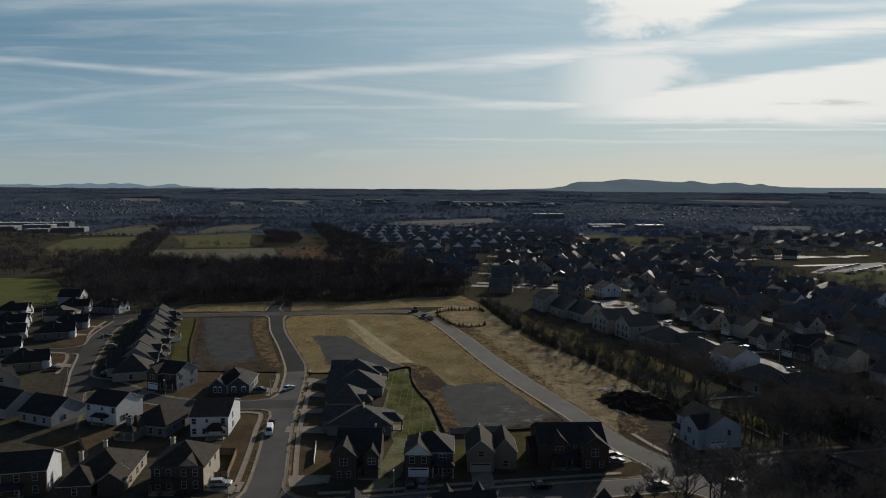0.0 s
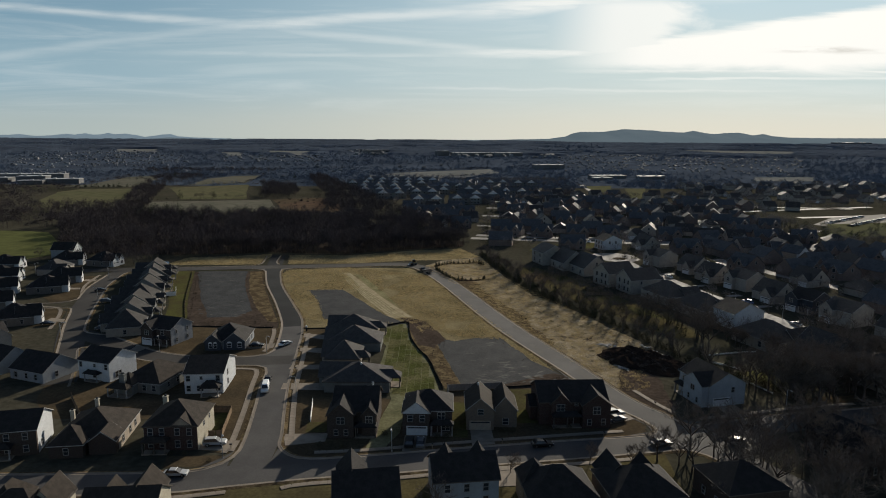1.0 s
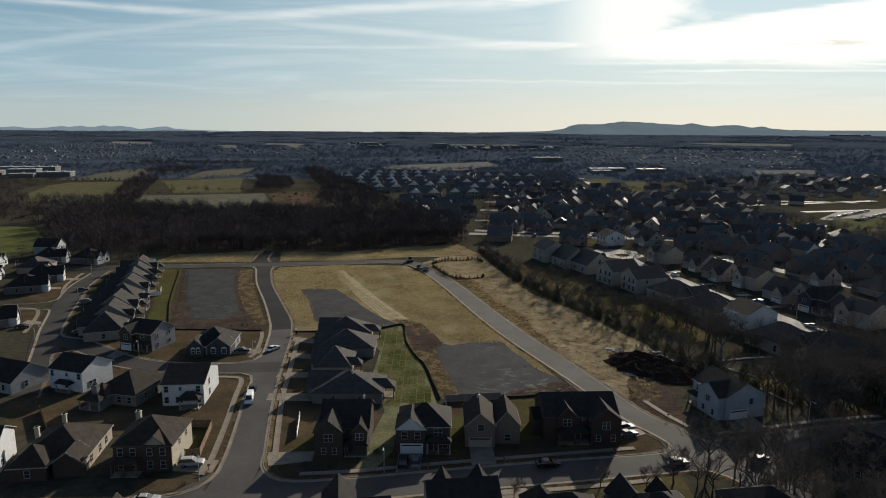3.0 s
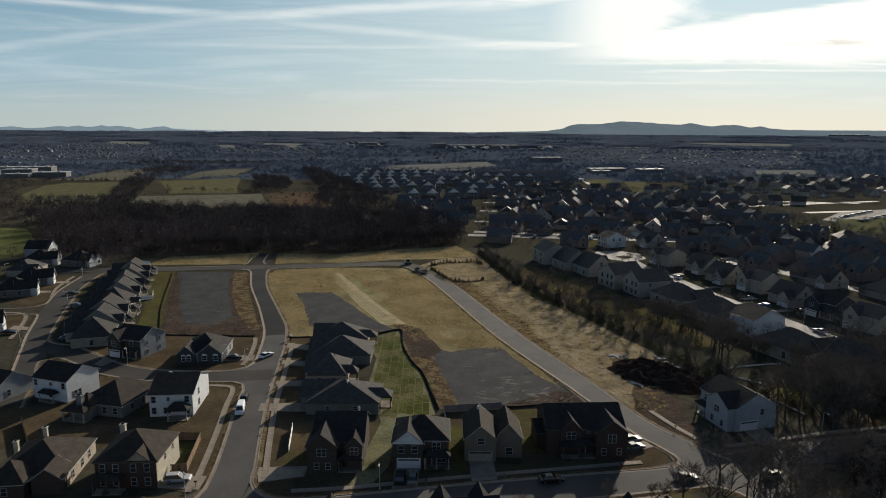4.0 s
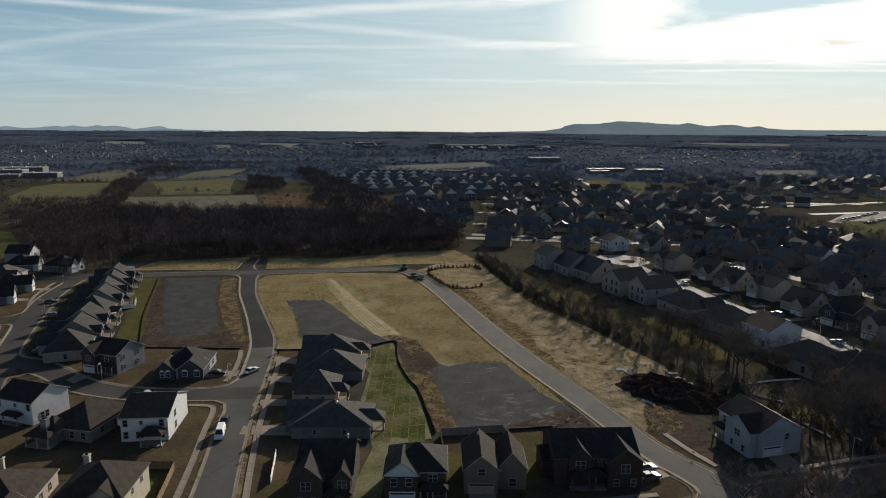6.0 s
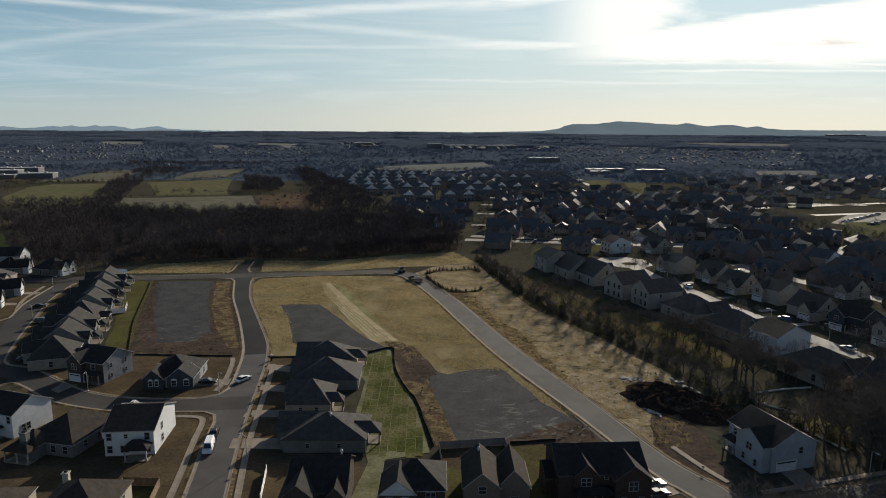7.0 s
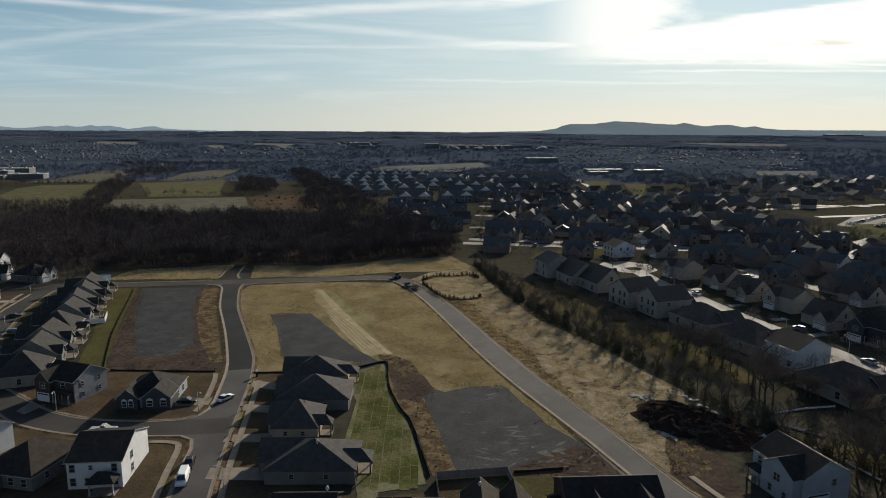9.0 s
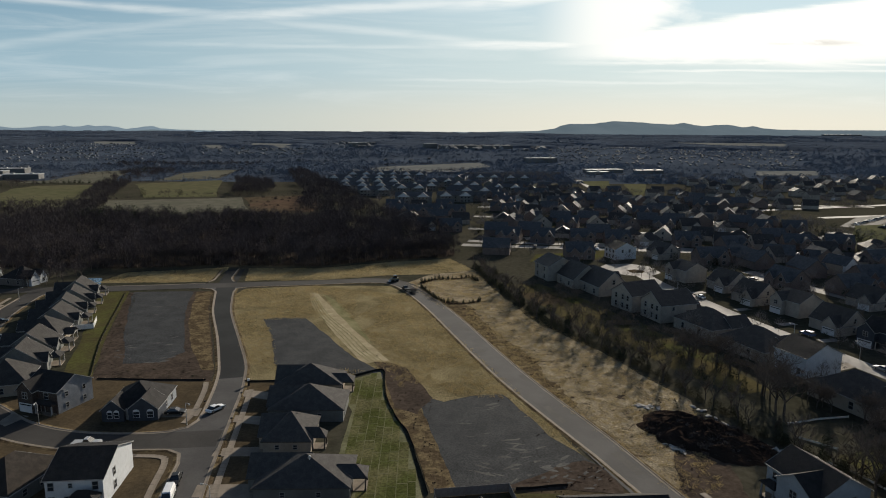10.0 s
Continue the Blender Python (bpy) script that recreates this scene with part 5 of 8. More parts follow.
def plain_house(x, y, turn, kind, label, group, far):
    """One of the house plans that the neighbouring streets repeat."""
    if kind == "deep":
        return house(x, y, turn, [(-6.3, 6.3, -5.8, 5.6, 3.2, "hip", 4.6), (-6.2, -1.2, -8.6, -2, 3.2, "gy", 2.6)], "tan_siding", "grey_shingle", label,
                     [(1, "f", 0, 0.0, 4.0, 2.2, "garage")] + windows(0, "b", (-3.5, 2.0), (1.5,)) + windows(0, "r", (0,), (1.5,)), porch=[(-1.0, 3.6, 5.7, 8.6, 2.7, "gy", 1.3, [(-0.8, 8.4), (3.4, 8.4)])], group=group, far=far)
    if kind == "ridged":
        return house(x, y, turn, [(-4.9, 4.9, -6.2, 6.0, 3.2, "gx", 4.4), (-4.6, 0.4, -9.0, -3, 3.2, "gy", 2.6), (0.8, 4.4, 3.0, 7.0, 3.2, "gy", 1.9)], "grey_siding", "grey_shingle", label,
                     [(1, "f", 0, 0.0, 4.0, 2.2, "garage")] + windows(0, "b", (-3.0,), (1.5,)) + windows(0, "r", (-2.0, 2.0), (1.6,)), porch=[(-4.6, 0.2, 6.05, 9.2, 2.7, "hip", 0.9, [(-4.4, 9.0), (0.0, 9.0)])], group=group, far=far)
    if kind == "court":
        # Side walls have shade in their colour; the front gables stay white.
        return house(x, y, turn, [(-5.8, 5.8, -5.4, 7.6, 3.1, "hip", 3.9), (-4.9, -0.5, -7.8, 0, 3.4, "gy", 2.9, "white_siding"), (0.9, 4.6, -6.6, 0, 3.2, "gy", 2.4, "white_siding")], "shaded_siding", "dark_shingle", label,
                     [(1, "f", 0, 0.0, 3.6, 2.2, "garage"), (2, "f", 0, 1.5, 1.3, 1.4, "window")] + windows(0, "l", (-2.0, 3.0), (1.5,)) + windows(0, "b", (-3, 3), (1.5,)), group=group, far=far)
    if kind == "ranch":
        return house(x, y, turn, [(-7, 7, -5.5, 5.5, 3.0, "hip", 3.6), (-7.2, -1.8, -7.5, -1, 3.0, "gy", 2.2)], "beige_siding", "worn_shingle", label,
                     [(1, "f", 0, 0.0, 4.4, 2.2, "garage")] + windows(0, "b", (-3.5, 2.5), (1.5,)) + windows(0, "r", (0,), (1.5,)), group=group, far=far)
    if kind == "rear":
        return house(x, y, turn, [(-5.0, 5.0, -6.4, 5.8, 5.2, "gy", 3.2), (-5.1, 0.2, -8.4, -3, 3.0, "gy", 2.2)], "beige_siding", "worn_shingle", label,
                     [(1, "f", 0, 0.0, 4.2, 2.2, "garage")] + windows(0, "b", (-2.6, 0.6, 3.0), (1.5, 4.1)) + windows(0, "l", (-2.0,), (4.1,), 0.8, 1.0), group=group, far=far)
    if kind == "grey":
        return house(x, y, turn, [(-5.5, 5.5, -5.5, 5.5, 5.3, "gx", 3.0), (-5.6, -0.4, -7.2, 0, 5.3, "gy", 2.4)], "beige_siding", "worn_shingle", label,
                     [(1, "f", 0, 0.0, 4.2, 2.2, "garage"), (1, "f", 0, 4.2, 1.4, 1.4, "window")] + windows(0, "b", (-3.0, 2.5), (1.5, 4.1)) + windows(0, "l", (0,), (4.1,)), group=group, far=far)
    if kind == "tan":
        return house(x, y, turn, [(-6.0, 6.0, -5.5, 5.5, 3.4, "gx", 4.6), (0.2, 5.8, -7.4, 0, 3.2, "gy", 2.8)], "beige_siding", "worn_shingle", label,
                     [(1, "f", 0, 0.0, 4.2, 2.2, "garage")] + windows(0, "b", (-3, 3), (1.5,)) + windows(0, "r", (0,), (1.6, 4.6)) + windows(0, "l", (0,), (1.6, 4.6)), group=group, far=far)
    if kind == "white":
        return house(x, y, turn, [(-5.0, 5.0, -6.0, 6.0, 5.4, "gx", 2.9)], "white_siding", "dark_shingle", label,
                     windows(0, "f", (-3, 0, 3), (1.5, 4.2)) + windows(0, "r", (-2, 2), (4.2,)) + windows(0, "b", (-3, 3), (1.5,)), group=group, far=far)
    if kind == "brick":
        return house(x, y, turn, [(-7.2, 7.2, -5.5, 5.5, 4.0, "gx", 4.4), (1.0, 6.8, -7.6, 0, 4.0, "gy", 3.4), (-5.4, -1.4, -6.3, 0, 4.0, "gy", 2.4)], "hazed_brick", "hazed_shingle", label,
                     windows(1, "f", (0,), (1.6, 4.6), 1.6, 1.5) + windows(2, "f", (0,), (1.6,)) + windows(0, "r", (0,), (5.0,)) + windows(0, "b", (-3, 2), (1.5,)), group=group, far=far)
    if kind == "terrace":
        base = house(x, y, turn, [(-16.5, 16.5, -6, 6, 6.2, "gx", 3.4), (-14.2, -3.6, -8.2, 0, 6.2, "gy", 3.3), (3.6, 14.2, -8.2, 0, 6.2, "gy", 3.3)], "grey_siding", "hazed_shingle", label,
                     windows(1, "f", (-3.2, 0, 3.2), (1.6, 4.6), 1.6, 1.7) + windows(2, "f", (-3.2, 0, 3.2), (1.6, 4.6), 1.6, 1.7) + windows(0, "f", (0,), (1.6, 4.6), 1.4, 1.6), group=group, far=far)
        for cx in (-8.9, 8.9):
            bm = bmesh.new()
            a, b = [[bm.verts.new((cx + dx, yy, zz)) for dx, zz in ((-5.2, 5.9), (5.2, 5.9), (5.2, 6.2), (0.0, 9.4), (-5.2, 6.2))] for yy in (-8.32, -8.19)]
            bm.faces.new(a)
            for q in range(5):
                bm.faces.new((a[q], b[q], b[(q + 1) % 5], a[(q + 1) % 5]))
            part("pediment", bm, M["white_siding"], base, "pale pediment")
        return base
    if kind == "navy":
        return house(x, y, turn, [(-5.2, 5.2, -4.6, 5.4, 5.3, "gx", 2.9), (-5.0, 0.4, -6.6, 0, 5.3, "gy", 2.3)], "blue_siding", "dark_shingle", label,
                     [(1, "f", 0, 0.0, 4.2, 2.2, "garage"), (1, "f", 0, 4.2, 1.4, 1.4, "window")] + windows(0, "r", (-2.4, 2.4), (1.5, 4.1)), porch=[(0.6, 5.0, -6.4, -4.6, 2.7, "hip", 0.6, [(0.8, -6.2), (4.8, -6.2)])], group=group, far=far)
    return house(x, y, turn, [(-4.3, 4.3, -5.4, 5.4, 5.3, "gy", 3.6), (-4.34, 4.34, -6.6, -5.3, 5.3, "gy", 3.5, "white_siding")], "pale_siding" if "curving" in group else "tan_siding", "dark_shingle" if "curving" in group else "hazed_shingle", label,
                 windows(0, "f", (2.2,), (1.5, 4.2)) + windows(1, "f", (0,), (4.2,)) + windows(0, "r", (-3, 3), (4.2,)), group=group, far=far)


TEXT = {"navy": "dark blue two-storey house with white trim and garage door", "ridged": "grey-sided house with a steep shingle roof and back porch", "court": "single-storey house with shade-darkened sides, pale front gables and dark roof",
        "rear": "beige two-storey house with its broad gable towards the hedge", "ranch": "beige single-storey house with a brown hipped roof", "grey": "beige two-storey house with a front gable over the garage",
        "tan": "beige-sided house with a steep brown gable roof", "white": "white-sided two-storey house with a dark gable roof",
        "brick": "brown brick house with a grey roof and pale-edged front gables, paled for haze", "deep": "deep tan-sided house with a grey hipped roof", "terrace": "long grey terraced block with two pale pedimented gables", "narrow": "narrow two-storey house with a pale front gable"}
MADE = {}
BIG = {"ranch": 1.25, "rear": 1.2, "grey": 1.24, "tan": 1.22, "white": 1.08, "narrow": 1.1}


def repeat_house(x, y, turn, kind, group, z=0.0, far=False):
    if (kind, group) not in MADE:
        MADE[kind, group] = plain_house(x, y, turn, kind, TEXT[kind], group, far)
        MADE[kind, group].matrix_basis = pose(x, y, z, 0, 0, turn) @ Matrix.Scale(BIG.get(kind, 1.0) if "hedge" in group else 1.04 if "across" in group else 1.0, 4)
    else:
        copy_thing(MADE[kind, group], pose(x, y, z, 0, 0, turn))


for k in range(8):
    f = k / 7.0
    repeat_house(-108.5 - 30.5 * f + rng.uniform(-0.8, 0.8), 199.5 + 92 * f + rng.uniform(-0.9, 0.9), -73 + rng.uniform(-5, 5), "deep" if k in (0, 3) else "ridged", "row of houses behind the green strip")
for x, y, turn, kind in ((-152.6, 209, 112, "court"), (-170.5, 257.3, 110, "court"), (-175, 276.5, 108, "court"), (-196, 317.6, 100, "court"), (-175.7, 316, 76, "court"), (-203, 277, 98, "court"), (-220, 305, 95, "court"), (-190, 254, 110, "court"),
                         (-176, 229, 112, "court"), (-190, 295, 95, "ranch"), (-207, 333, 92, "narrow"), (-212, 258, 95, "ranch"), (-160, 190, 150, "ranch"), (-180, 201, 120, "court"), (-200, 226, 110, "ranch"), (-146, 181, 150, "tan"),
                         (-142, 143, 60, "tan"), (-126, 138, -30, "ranch"), (-152, 160, 60, "ranch")):
    repeat_house(x, y, turn, kind, "houses along the curving street")

# the streets beyond the hedge
for x, y, kind in ((55, 331, "grey"), (63, 317, "tan"), (70.5, 304, "tan"), (77, 280, "rear"), (84, 266, "rear"), (92, 249, "ranch"), (98.5, 228, "ranch"), (105.5, 213.5, "white"), (105.5, 190, "ranch"), (114, 171, "tan"), (121, 155, "ranch")):
    repeat_house(x, y, 110 + rng.uniform(-4, 4), kind, "houses beyond the hedge")
for x, y, kind in ((98, 379, "white"), (121, 380, "tan"), (114, 327, "grey"), (125, 309.5, "tan"), (126.5, 289, "tan"), (134.5, 272, "grey"), (137, 251.5, "tan"), (142, 234, "navy"), (147, 217, "grey"), (155, 198, "tan"), (164, 180, "ranch")):
    repeat_house(x, y, -70 + rng.uniform(-4, 4), kind, "houses across the far street")
ribbon("road", [(86, 358), (95, 345), (99, 316), (104.5, 293), (111, 262), (118, 238), (124, 216), (133, 188), (143, 160), (152, 140)], 3.6, 0.05, M["pale_road"], label="pale street beyond the hedge")
patch("road", [(80, 352), (86, 361), (98, 363), (107, 355), (107, 341), (98, 332), (88, 337)], 0.056, M["pale_road"], 0.0, label="pale turning circle beyond the hedge")
patch("green_lawn", [(92, 346.5), (97, 349), (101, 345), (98, 340.5), (93.5, 341)], 0.075, M["brown_lawn"], 0.2, label="grass island in a turning circle")


CLEAR = [((202, 930), 45), ((225, 800), 60), ((370, 500), 110), ((75, 385), 22), ((0, 1250), 150), ((240, 860), 60), ((410, 1170), 110)]


def is_clear(x, y):
    return any((x - cx) ** 2 + (y - cy) ** 2 < r * r for (cx, cy), r in CLEAR)


for row in range(0, 9, 2):
    pts = []
    for col in range(-1, 27):
        a, u, v = radians(18), col * 21.5, row * 32.0 + 21
        x, y = 34 + u * math.cos(a) + v * math.sin(a) * 0.35, 392 + v - u * math.sin(a) * 0.45
        if y > 318 and x < 0.6 * y + 20 and not (x > 250 and 405 < y < 600):
            pts.append((x, y))
    if len(pts) > 2:
        ribbon("road", pts, 4.2, 0.05, M["pale_road"], 8, label="pale suburban street among brick houses")
for x, y, turn, kind in ((76, 379, 0, "brick"), (167, 402, 10, "brick"), (159, 357, 100, "brick"), (153, 315, -70, "brick"), (173, 303, 10, "brick"), (191, 298, -70, "brick"), (226, 337, 0, "brick"), (222, 360, 10, "brick"), (210, 386, 0, "tan"),
                         (168, 282, -70, "tan"), (180, 262, 110, "ranch"), (193, 322, 10, "brick"), (191, 341, 20, "narrow"), (208, 318, 100, "tan"), (210, 300, 110, "brick"), (229, 298, 110, "brick"), (188, 238, -70, "tan"), (206, 254, 110, "brick"),
                         (214, 226, -70, "ranch"), (236, 268, -65, "brick"), (140, 366, 0, "brick"), (178, 372, 190, "tan"), (174, 338, 95, "brick"), (196, 214, 110, "tan"), (204, 190, 110, "ranch"), (228, 206, -70, "tan"), (246, 240, -65, "ranch"),
                         (246, 352, 0, "narrow"), (252, 318, 95, "brick"), (262, 290, 110, "tan"), (172, 232, 110, "brick"), (182, 204, -70, "tan"), (224, 278, 20, "tan")):
    repeat_house(x, y, turn + rng.uniform(-5, 5), kind, "houses of the middle distance", far=True)
for row in range(9):
    for col in range(26):
        a = radians(18)
        u, v = col * 21.5 + (row % 2) * 7, row * 32.0 + (10 if row % 2 else 0)
        x = 34 + u * math.cos(a) + v * math.sin(a) * 0.35 + rng.uniform(-2.5, 2.5)
        y = 392 + v - u * math.sin(a) * 0.45 + rng.uniform(-2.5, 2.5)
        if is_clear(x, y) or abs(x) > 0.62 * y + 20 or y < 300 or y > 640 or (x > 250 and 405 < y < 600):
            continue
        if x < 150 and y < 405 and x > 90:
            continue
        turn = (0 if row % 2 else 180) + rng.choice((0, 0, 0, 90, -90)) - 10 + rng.uniform(-14, 14)
        repeat_house(x, y, turn, rng.choice(("brick", "brick", "brick", "tan", "ranch", "brick")), "houses of the middle distance", far=True)
for x, y, turn in ((-103, 936, 3), (-66, 938, 0), (-30, 936, -3), (-118, 868, 4), (-80, 868, 2), (-44, 866, 0), (-96, 812, 3), (-58, 812, 0), (6, 816, -3), (-88, 756, 3), (-50, 757, 1), (-14, 758, 0), (34, 772, -4), (62, 790, 80),
                   (-62, 704, 3), (-26, 730, 0), (-20, 640, 0), (18, 650, 4), (66, 892, -4), (104, 884, -4), (30, 872, 80), (40, 702, 0), (76, 740, -8)):
    repeat_house(x, y, turn + rng.uniform(-2, 2), "terrace", "terraced blocks with pale pediments", far=True)
for x, y, turn, kind in ((-29, 556, 5, "brick"), (-14, 550, 3, "brick"), (1, 557, 0, "brick"), (16, 552, 0, "brick"), (-6, 476, 4, "tan"), (10, 470, 3, "brick"), (18, 505, 185, "tan"), (2, 520, 180, "brick"), (-20, 522, 182, "ranch"), (-34, 590, 2, "brick"),
                         (-14, 588, 0, "tan"), (8, 592, 0, "brick")):
    repeat_house(x, y, turn + rng.uniform(-5, 5), kind, "houses of the middle distance", far=True)
for row in range(6):
    for col in range(13):
        x, y = 215 + col * 30 + rng.uniform(-7, 7) + row * 8, 655 + row * 42 + rng.uniform(-8, 8) + col * 6
        if is_clear(x, y):
            continue
        repeat_house(x, y, rng.choice((0, 90, 180, 20)) + rng.uniform(-10, 10), rng.choice(("tan", "ranch", "grey", "brick", "tan")), "pale houses of the far streets", far=True)
for row in range(4):
    for col in range(9):
        x, y = 20 + col * 21 + rng.uniform(-4, 4), 660 + row * 40 + rng.uniform(-8, 8)
        if is_clear(x, y):
            continue
        repeat_house(x, y, rng.uniform(-15, 15), rng.choice(("brick", "tan", "ranch", "brick")), "houses of the middle distance", far=True)
for x, y, turn in ((148, 330, 20), (176, 300, 20), (186, 262, 20), (205, 320, 10), (222, 280, 20), (160, 372, 5), (100, 420, 8), (130, 408, 8), (60, 440, 10), (180, 390, 8), (215, 400, 8), (90, 470, 8), (140, 455, 8), (190, 450, 8), (60, 500, 8), (120, 505, 8)):
    a = pose(x, y, 0, 0, 0, turn)
    patch("driveway", [tuple((a @ Vector((dx, dy, 0))).xy) for dx, dy in ((-5, -4), (6, -4), (7, 4), (-4, 5))], 0.055, M["pale_road"], 0.3, label="pale concrete apron between houses")
for pts in ([(150, 345), (164, 305), (178, 274), (192, 246), (204, 212), (214, 180)], [(232, 345), (238, 310), (250, 270), (262, 235)], [(20, 430), (120, 410), (230, 380), (330, 350)], [(40, 480), (140, 455), (260, 440)], [(50, 535), (160, 515), (235, 500)], [(60, 590), (190, 570), (300, 600), (420, 640)],
            [(192, 1050), (190, 930), (180, 800), (170, 690)],
            [(300, 545), (360, 560), (470, 585)], [(229, 575), (233, 535), (238, 498)], [(262, 470), (285, 452), (330, 446)]):
    ribbon("road", pts, 4.0, 0.05, M["pale_road"], 8, label="pale suburban street far off")
for pts in ([(288, 500), (330, 548), (395, 578), (350, 500), (302, 468)],):
    patch("car_park", pts, 0.06, M["darker_asphalt"], 0.5, 10, label="grey car park beside playing fields")

patch("driveway", [(186, 392), (190, 380), (203, 378), (212, 388), (205, 394)], 0.058, M["pale_road"], 0.4, label="pale concrete apron between houses")
for x, y in ((110.5, 303), (117, 277), (124, 258), (128, 240), (106, 272), (112, 246)):
    patch("driveway", [(x - 3.4, y - 2.2), (x + 3, y - 0.6), (x + 2.2, y + 2.2), (x - 4.2, y + 0.8)], 0.06, M["pale_road"], 0.1, label="pale concrete driveway beyond the hedge")

# ---------------------------------------------------------------- trees


def grow_tree(seed, height, levels, spread, twig_n, twig_len, twig_w, sides=4, fine=True):
    """Arrays for a bare tree: (trunk and limb corners, triangles), (twig corners, triangles)."""
    r = random.Random(seed)
    V, F, TV, TF = [], [], [], []

    def limb(a, b, ra, rb):
        d = b - a
        if d.length < 1e-4:
            return
        q = d.to_track_quat("Z", "Y").to_matrix()
        k = len(V)
        for c, rad in ((a, ra), (b, rb)):
            for i in range(sides):
                t = 2 * math.pi * i / sides
                V.append(c + q @ Vector((rad * math.cos(t), rad * math.sin(t), 0)))
        for i in range(sides):
            j = (i + 1) % sides
            F.append((k + i, k + j, k + sides + j))
            F.append((k + i, k + sides + j, k + sides + i))

    def twig(a, d, length):
        side = d.cross(Vector((r.uniform(-1, 1), r.uniform(-1, 1), r.uniform(-1, 1)))).normalized() * twig_w
        k = len(TV)
        TV.extend((a - side, a + side, a + d * length))
        TF.append((k, k + 1, k + 2))

    def branch(a, d, length, rad, level):
        bend = Vector((r.uniform(-1, 1), r.uniform(-1, 1), r.uniform(-0.2, 0.8))) * 0.18
        m = a + d * length * 0.5
        d2 = (d + bend).normalized()
        b = m + d2 * length * 0.5
        if fine or level < levels:
            limb(a, m, rad, rad * 0.8)
            limb(m, b, rad * 0.8, rad * 0.55)
        else:
            side = d.orthogonal().normalized() * rad
            TF.append((len(TV), len(TV) + 1, len(TV) + 2))
            TV.extend((a - side, a + side, b))
        if level >= levels:
            for i in range(twig_n):
                p = a.lerp(b, r.uniform(0.15, 1.0))
                w = (d2 + Vector((r.uniform(-1, 1), r.uniform(-1, 1), r.uniform(-0.5, 0.9))) * 0.9).normalized()
                twig(p, w, twig_len * r.uniform(0.5, 1.2))
            return
        n = r.choice((2, 3, 3)) if level else r.choice((4, 5, 6))
        for i in range(n):
            p = a.lerp(b, r.uniform(0.45, 1.0)) if i else b
            t = r.uniform(0, 2 * math.pi)
            w = Vector((math.cos(t), math.sin(t), 0)) * spread + d2 * r.uniform(0.6, 1.0) + Vector((0, 0, 0.22))
            branch(p, w.normalized(), length * r.uniform(0.58, 0.8), rad * 0.55, level + 1)

    h0 = height * 0.34
    branch(Vector((0, 0, -0.2)), Vector((r.uniform(-0.08, 0.08), r.uniform(-0.08, 0.08), 1)).normalized(), h0, height * 0.017 + 0.03, 0)
    return (np.array(V), np.array(F)), (np.array(TV), np.array(TF))


def grow_pine(seed, height, wide, n):
    """Arrays for an evergreen: drooping sprays round a stem, with an uneven outline."""
    r = random.Random(seed)
    V, F = [], []
    for i in range(n):
        f = (i + r.random()) / n
        z = height * (0.10 + 0.90 * f)
        reach = wide * (1.0 - f) ** 0.8 * r.uniform(0.55, 1.15) + 0.2
        t = r.uniform(0, 2 * math.pi)
        o = Vector((math.cos(t), math.sin(t), 0))
        s = Vector((-o.y, o.x, 0)) * reach * 0.34
        tip = o * reach + Vector((0, 0, z - reach * 0.25 * r.uniform(0.5, 1.5)))
        k = len(V)
        mid = o * reach * 0.5 + Vector((0, 0, z + 0.12 * reach))
        V.extend((Vector((0, 0, z)), mid + s, tip, mid - s))
        F.append((k, k + 1, k + 2))
        F.append((k, k + 2, k + 3))
    return np.array(V), np.array(F)


def grow_clump(seed, wide, high, n, size):
    """Arrays for a leafless or evergreen shrub: many small blades in a loose dome."""
    r = random.Random(seed)
    V, F = [], []
    for i in range(n):
        t, f = r.uniform(0, 2 * math.pi), r.random() ** 0.5
        p = Vector((math.cos(t) * wide * f * r.uniform(0.6, 1.1), math.sin(t) * wide * f * r.uniform(0.6, 1.1), r.uniform(0.05, 1.0) * high * (1.05 - 0.6 * f * f)))
        a, b = Vector((r.uniform(-1, 1), r.uniform(-1, 1), r.uniform(-1, 1))).normalized() * size, Vector((r.uniform(-1, 1), r.uniform(-1, 1), r.uniform(0, 1))).normalized() * size
        k = len(V)
        V.extend((p, p + a * 0.5, p + b))
        F.append((k, k + 1, k + 2))
    return np.array(V), np.array(F)


def spread_copies(parts, places):
    """Joins turned, scaled copies of the given arrays: places are rows of x, y, z, turn, size, which."""
    vs, fs, k = [], [], 0
    for x, y, z, turn, size, which in places:
        v, f = parts[which % len(parts)]
        c, s = math.cos(turn) * size, math.sin(turn) * size
        w = np.empty_like(v)
        w[:, 0], w[:, 1], w[:, 2] = v[:, 0] * c - v[:, 1] * s + x, v[:, 0] * s + v[:, 1] * c + y, v[:, 2] * size + z
        vs.append(w)
        fs.append(f + k)
        k += len(v)
    return np.concatenate(vs), np.concatenate(fs)


# single bare trees near by
TREES = []
for seed in range(6):
    limbs, twigs = grow_tree(20 + seed, 1.0 * (11.0 + seed), 4, 0.85, 9, 1.5, 0.028)
    TREES.append((tri_mesh("trunk", *limbs, M["bark"]), tri_mesh("crown", *twigs, M["twigs"])))
SLIM = []
for seed in range(5):
    limbs, twigs = grow_tree(60 + seed, 9.0 + seed * 0.8, 3, 0.6, 8, 1.3, 0.024)
    SLIM.append((tri_mesh("trunk", *limbs, M["bark"]), tri_mesh("crown", *twigs, M["twigs"])))


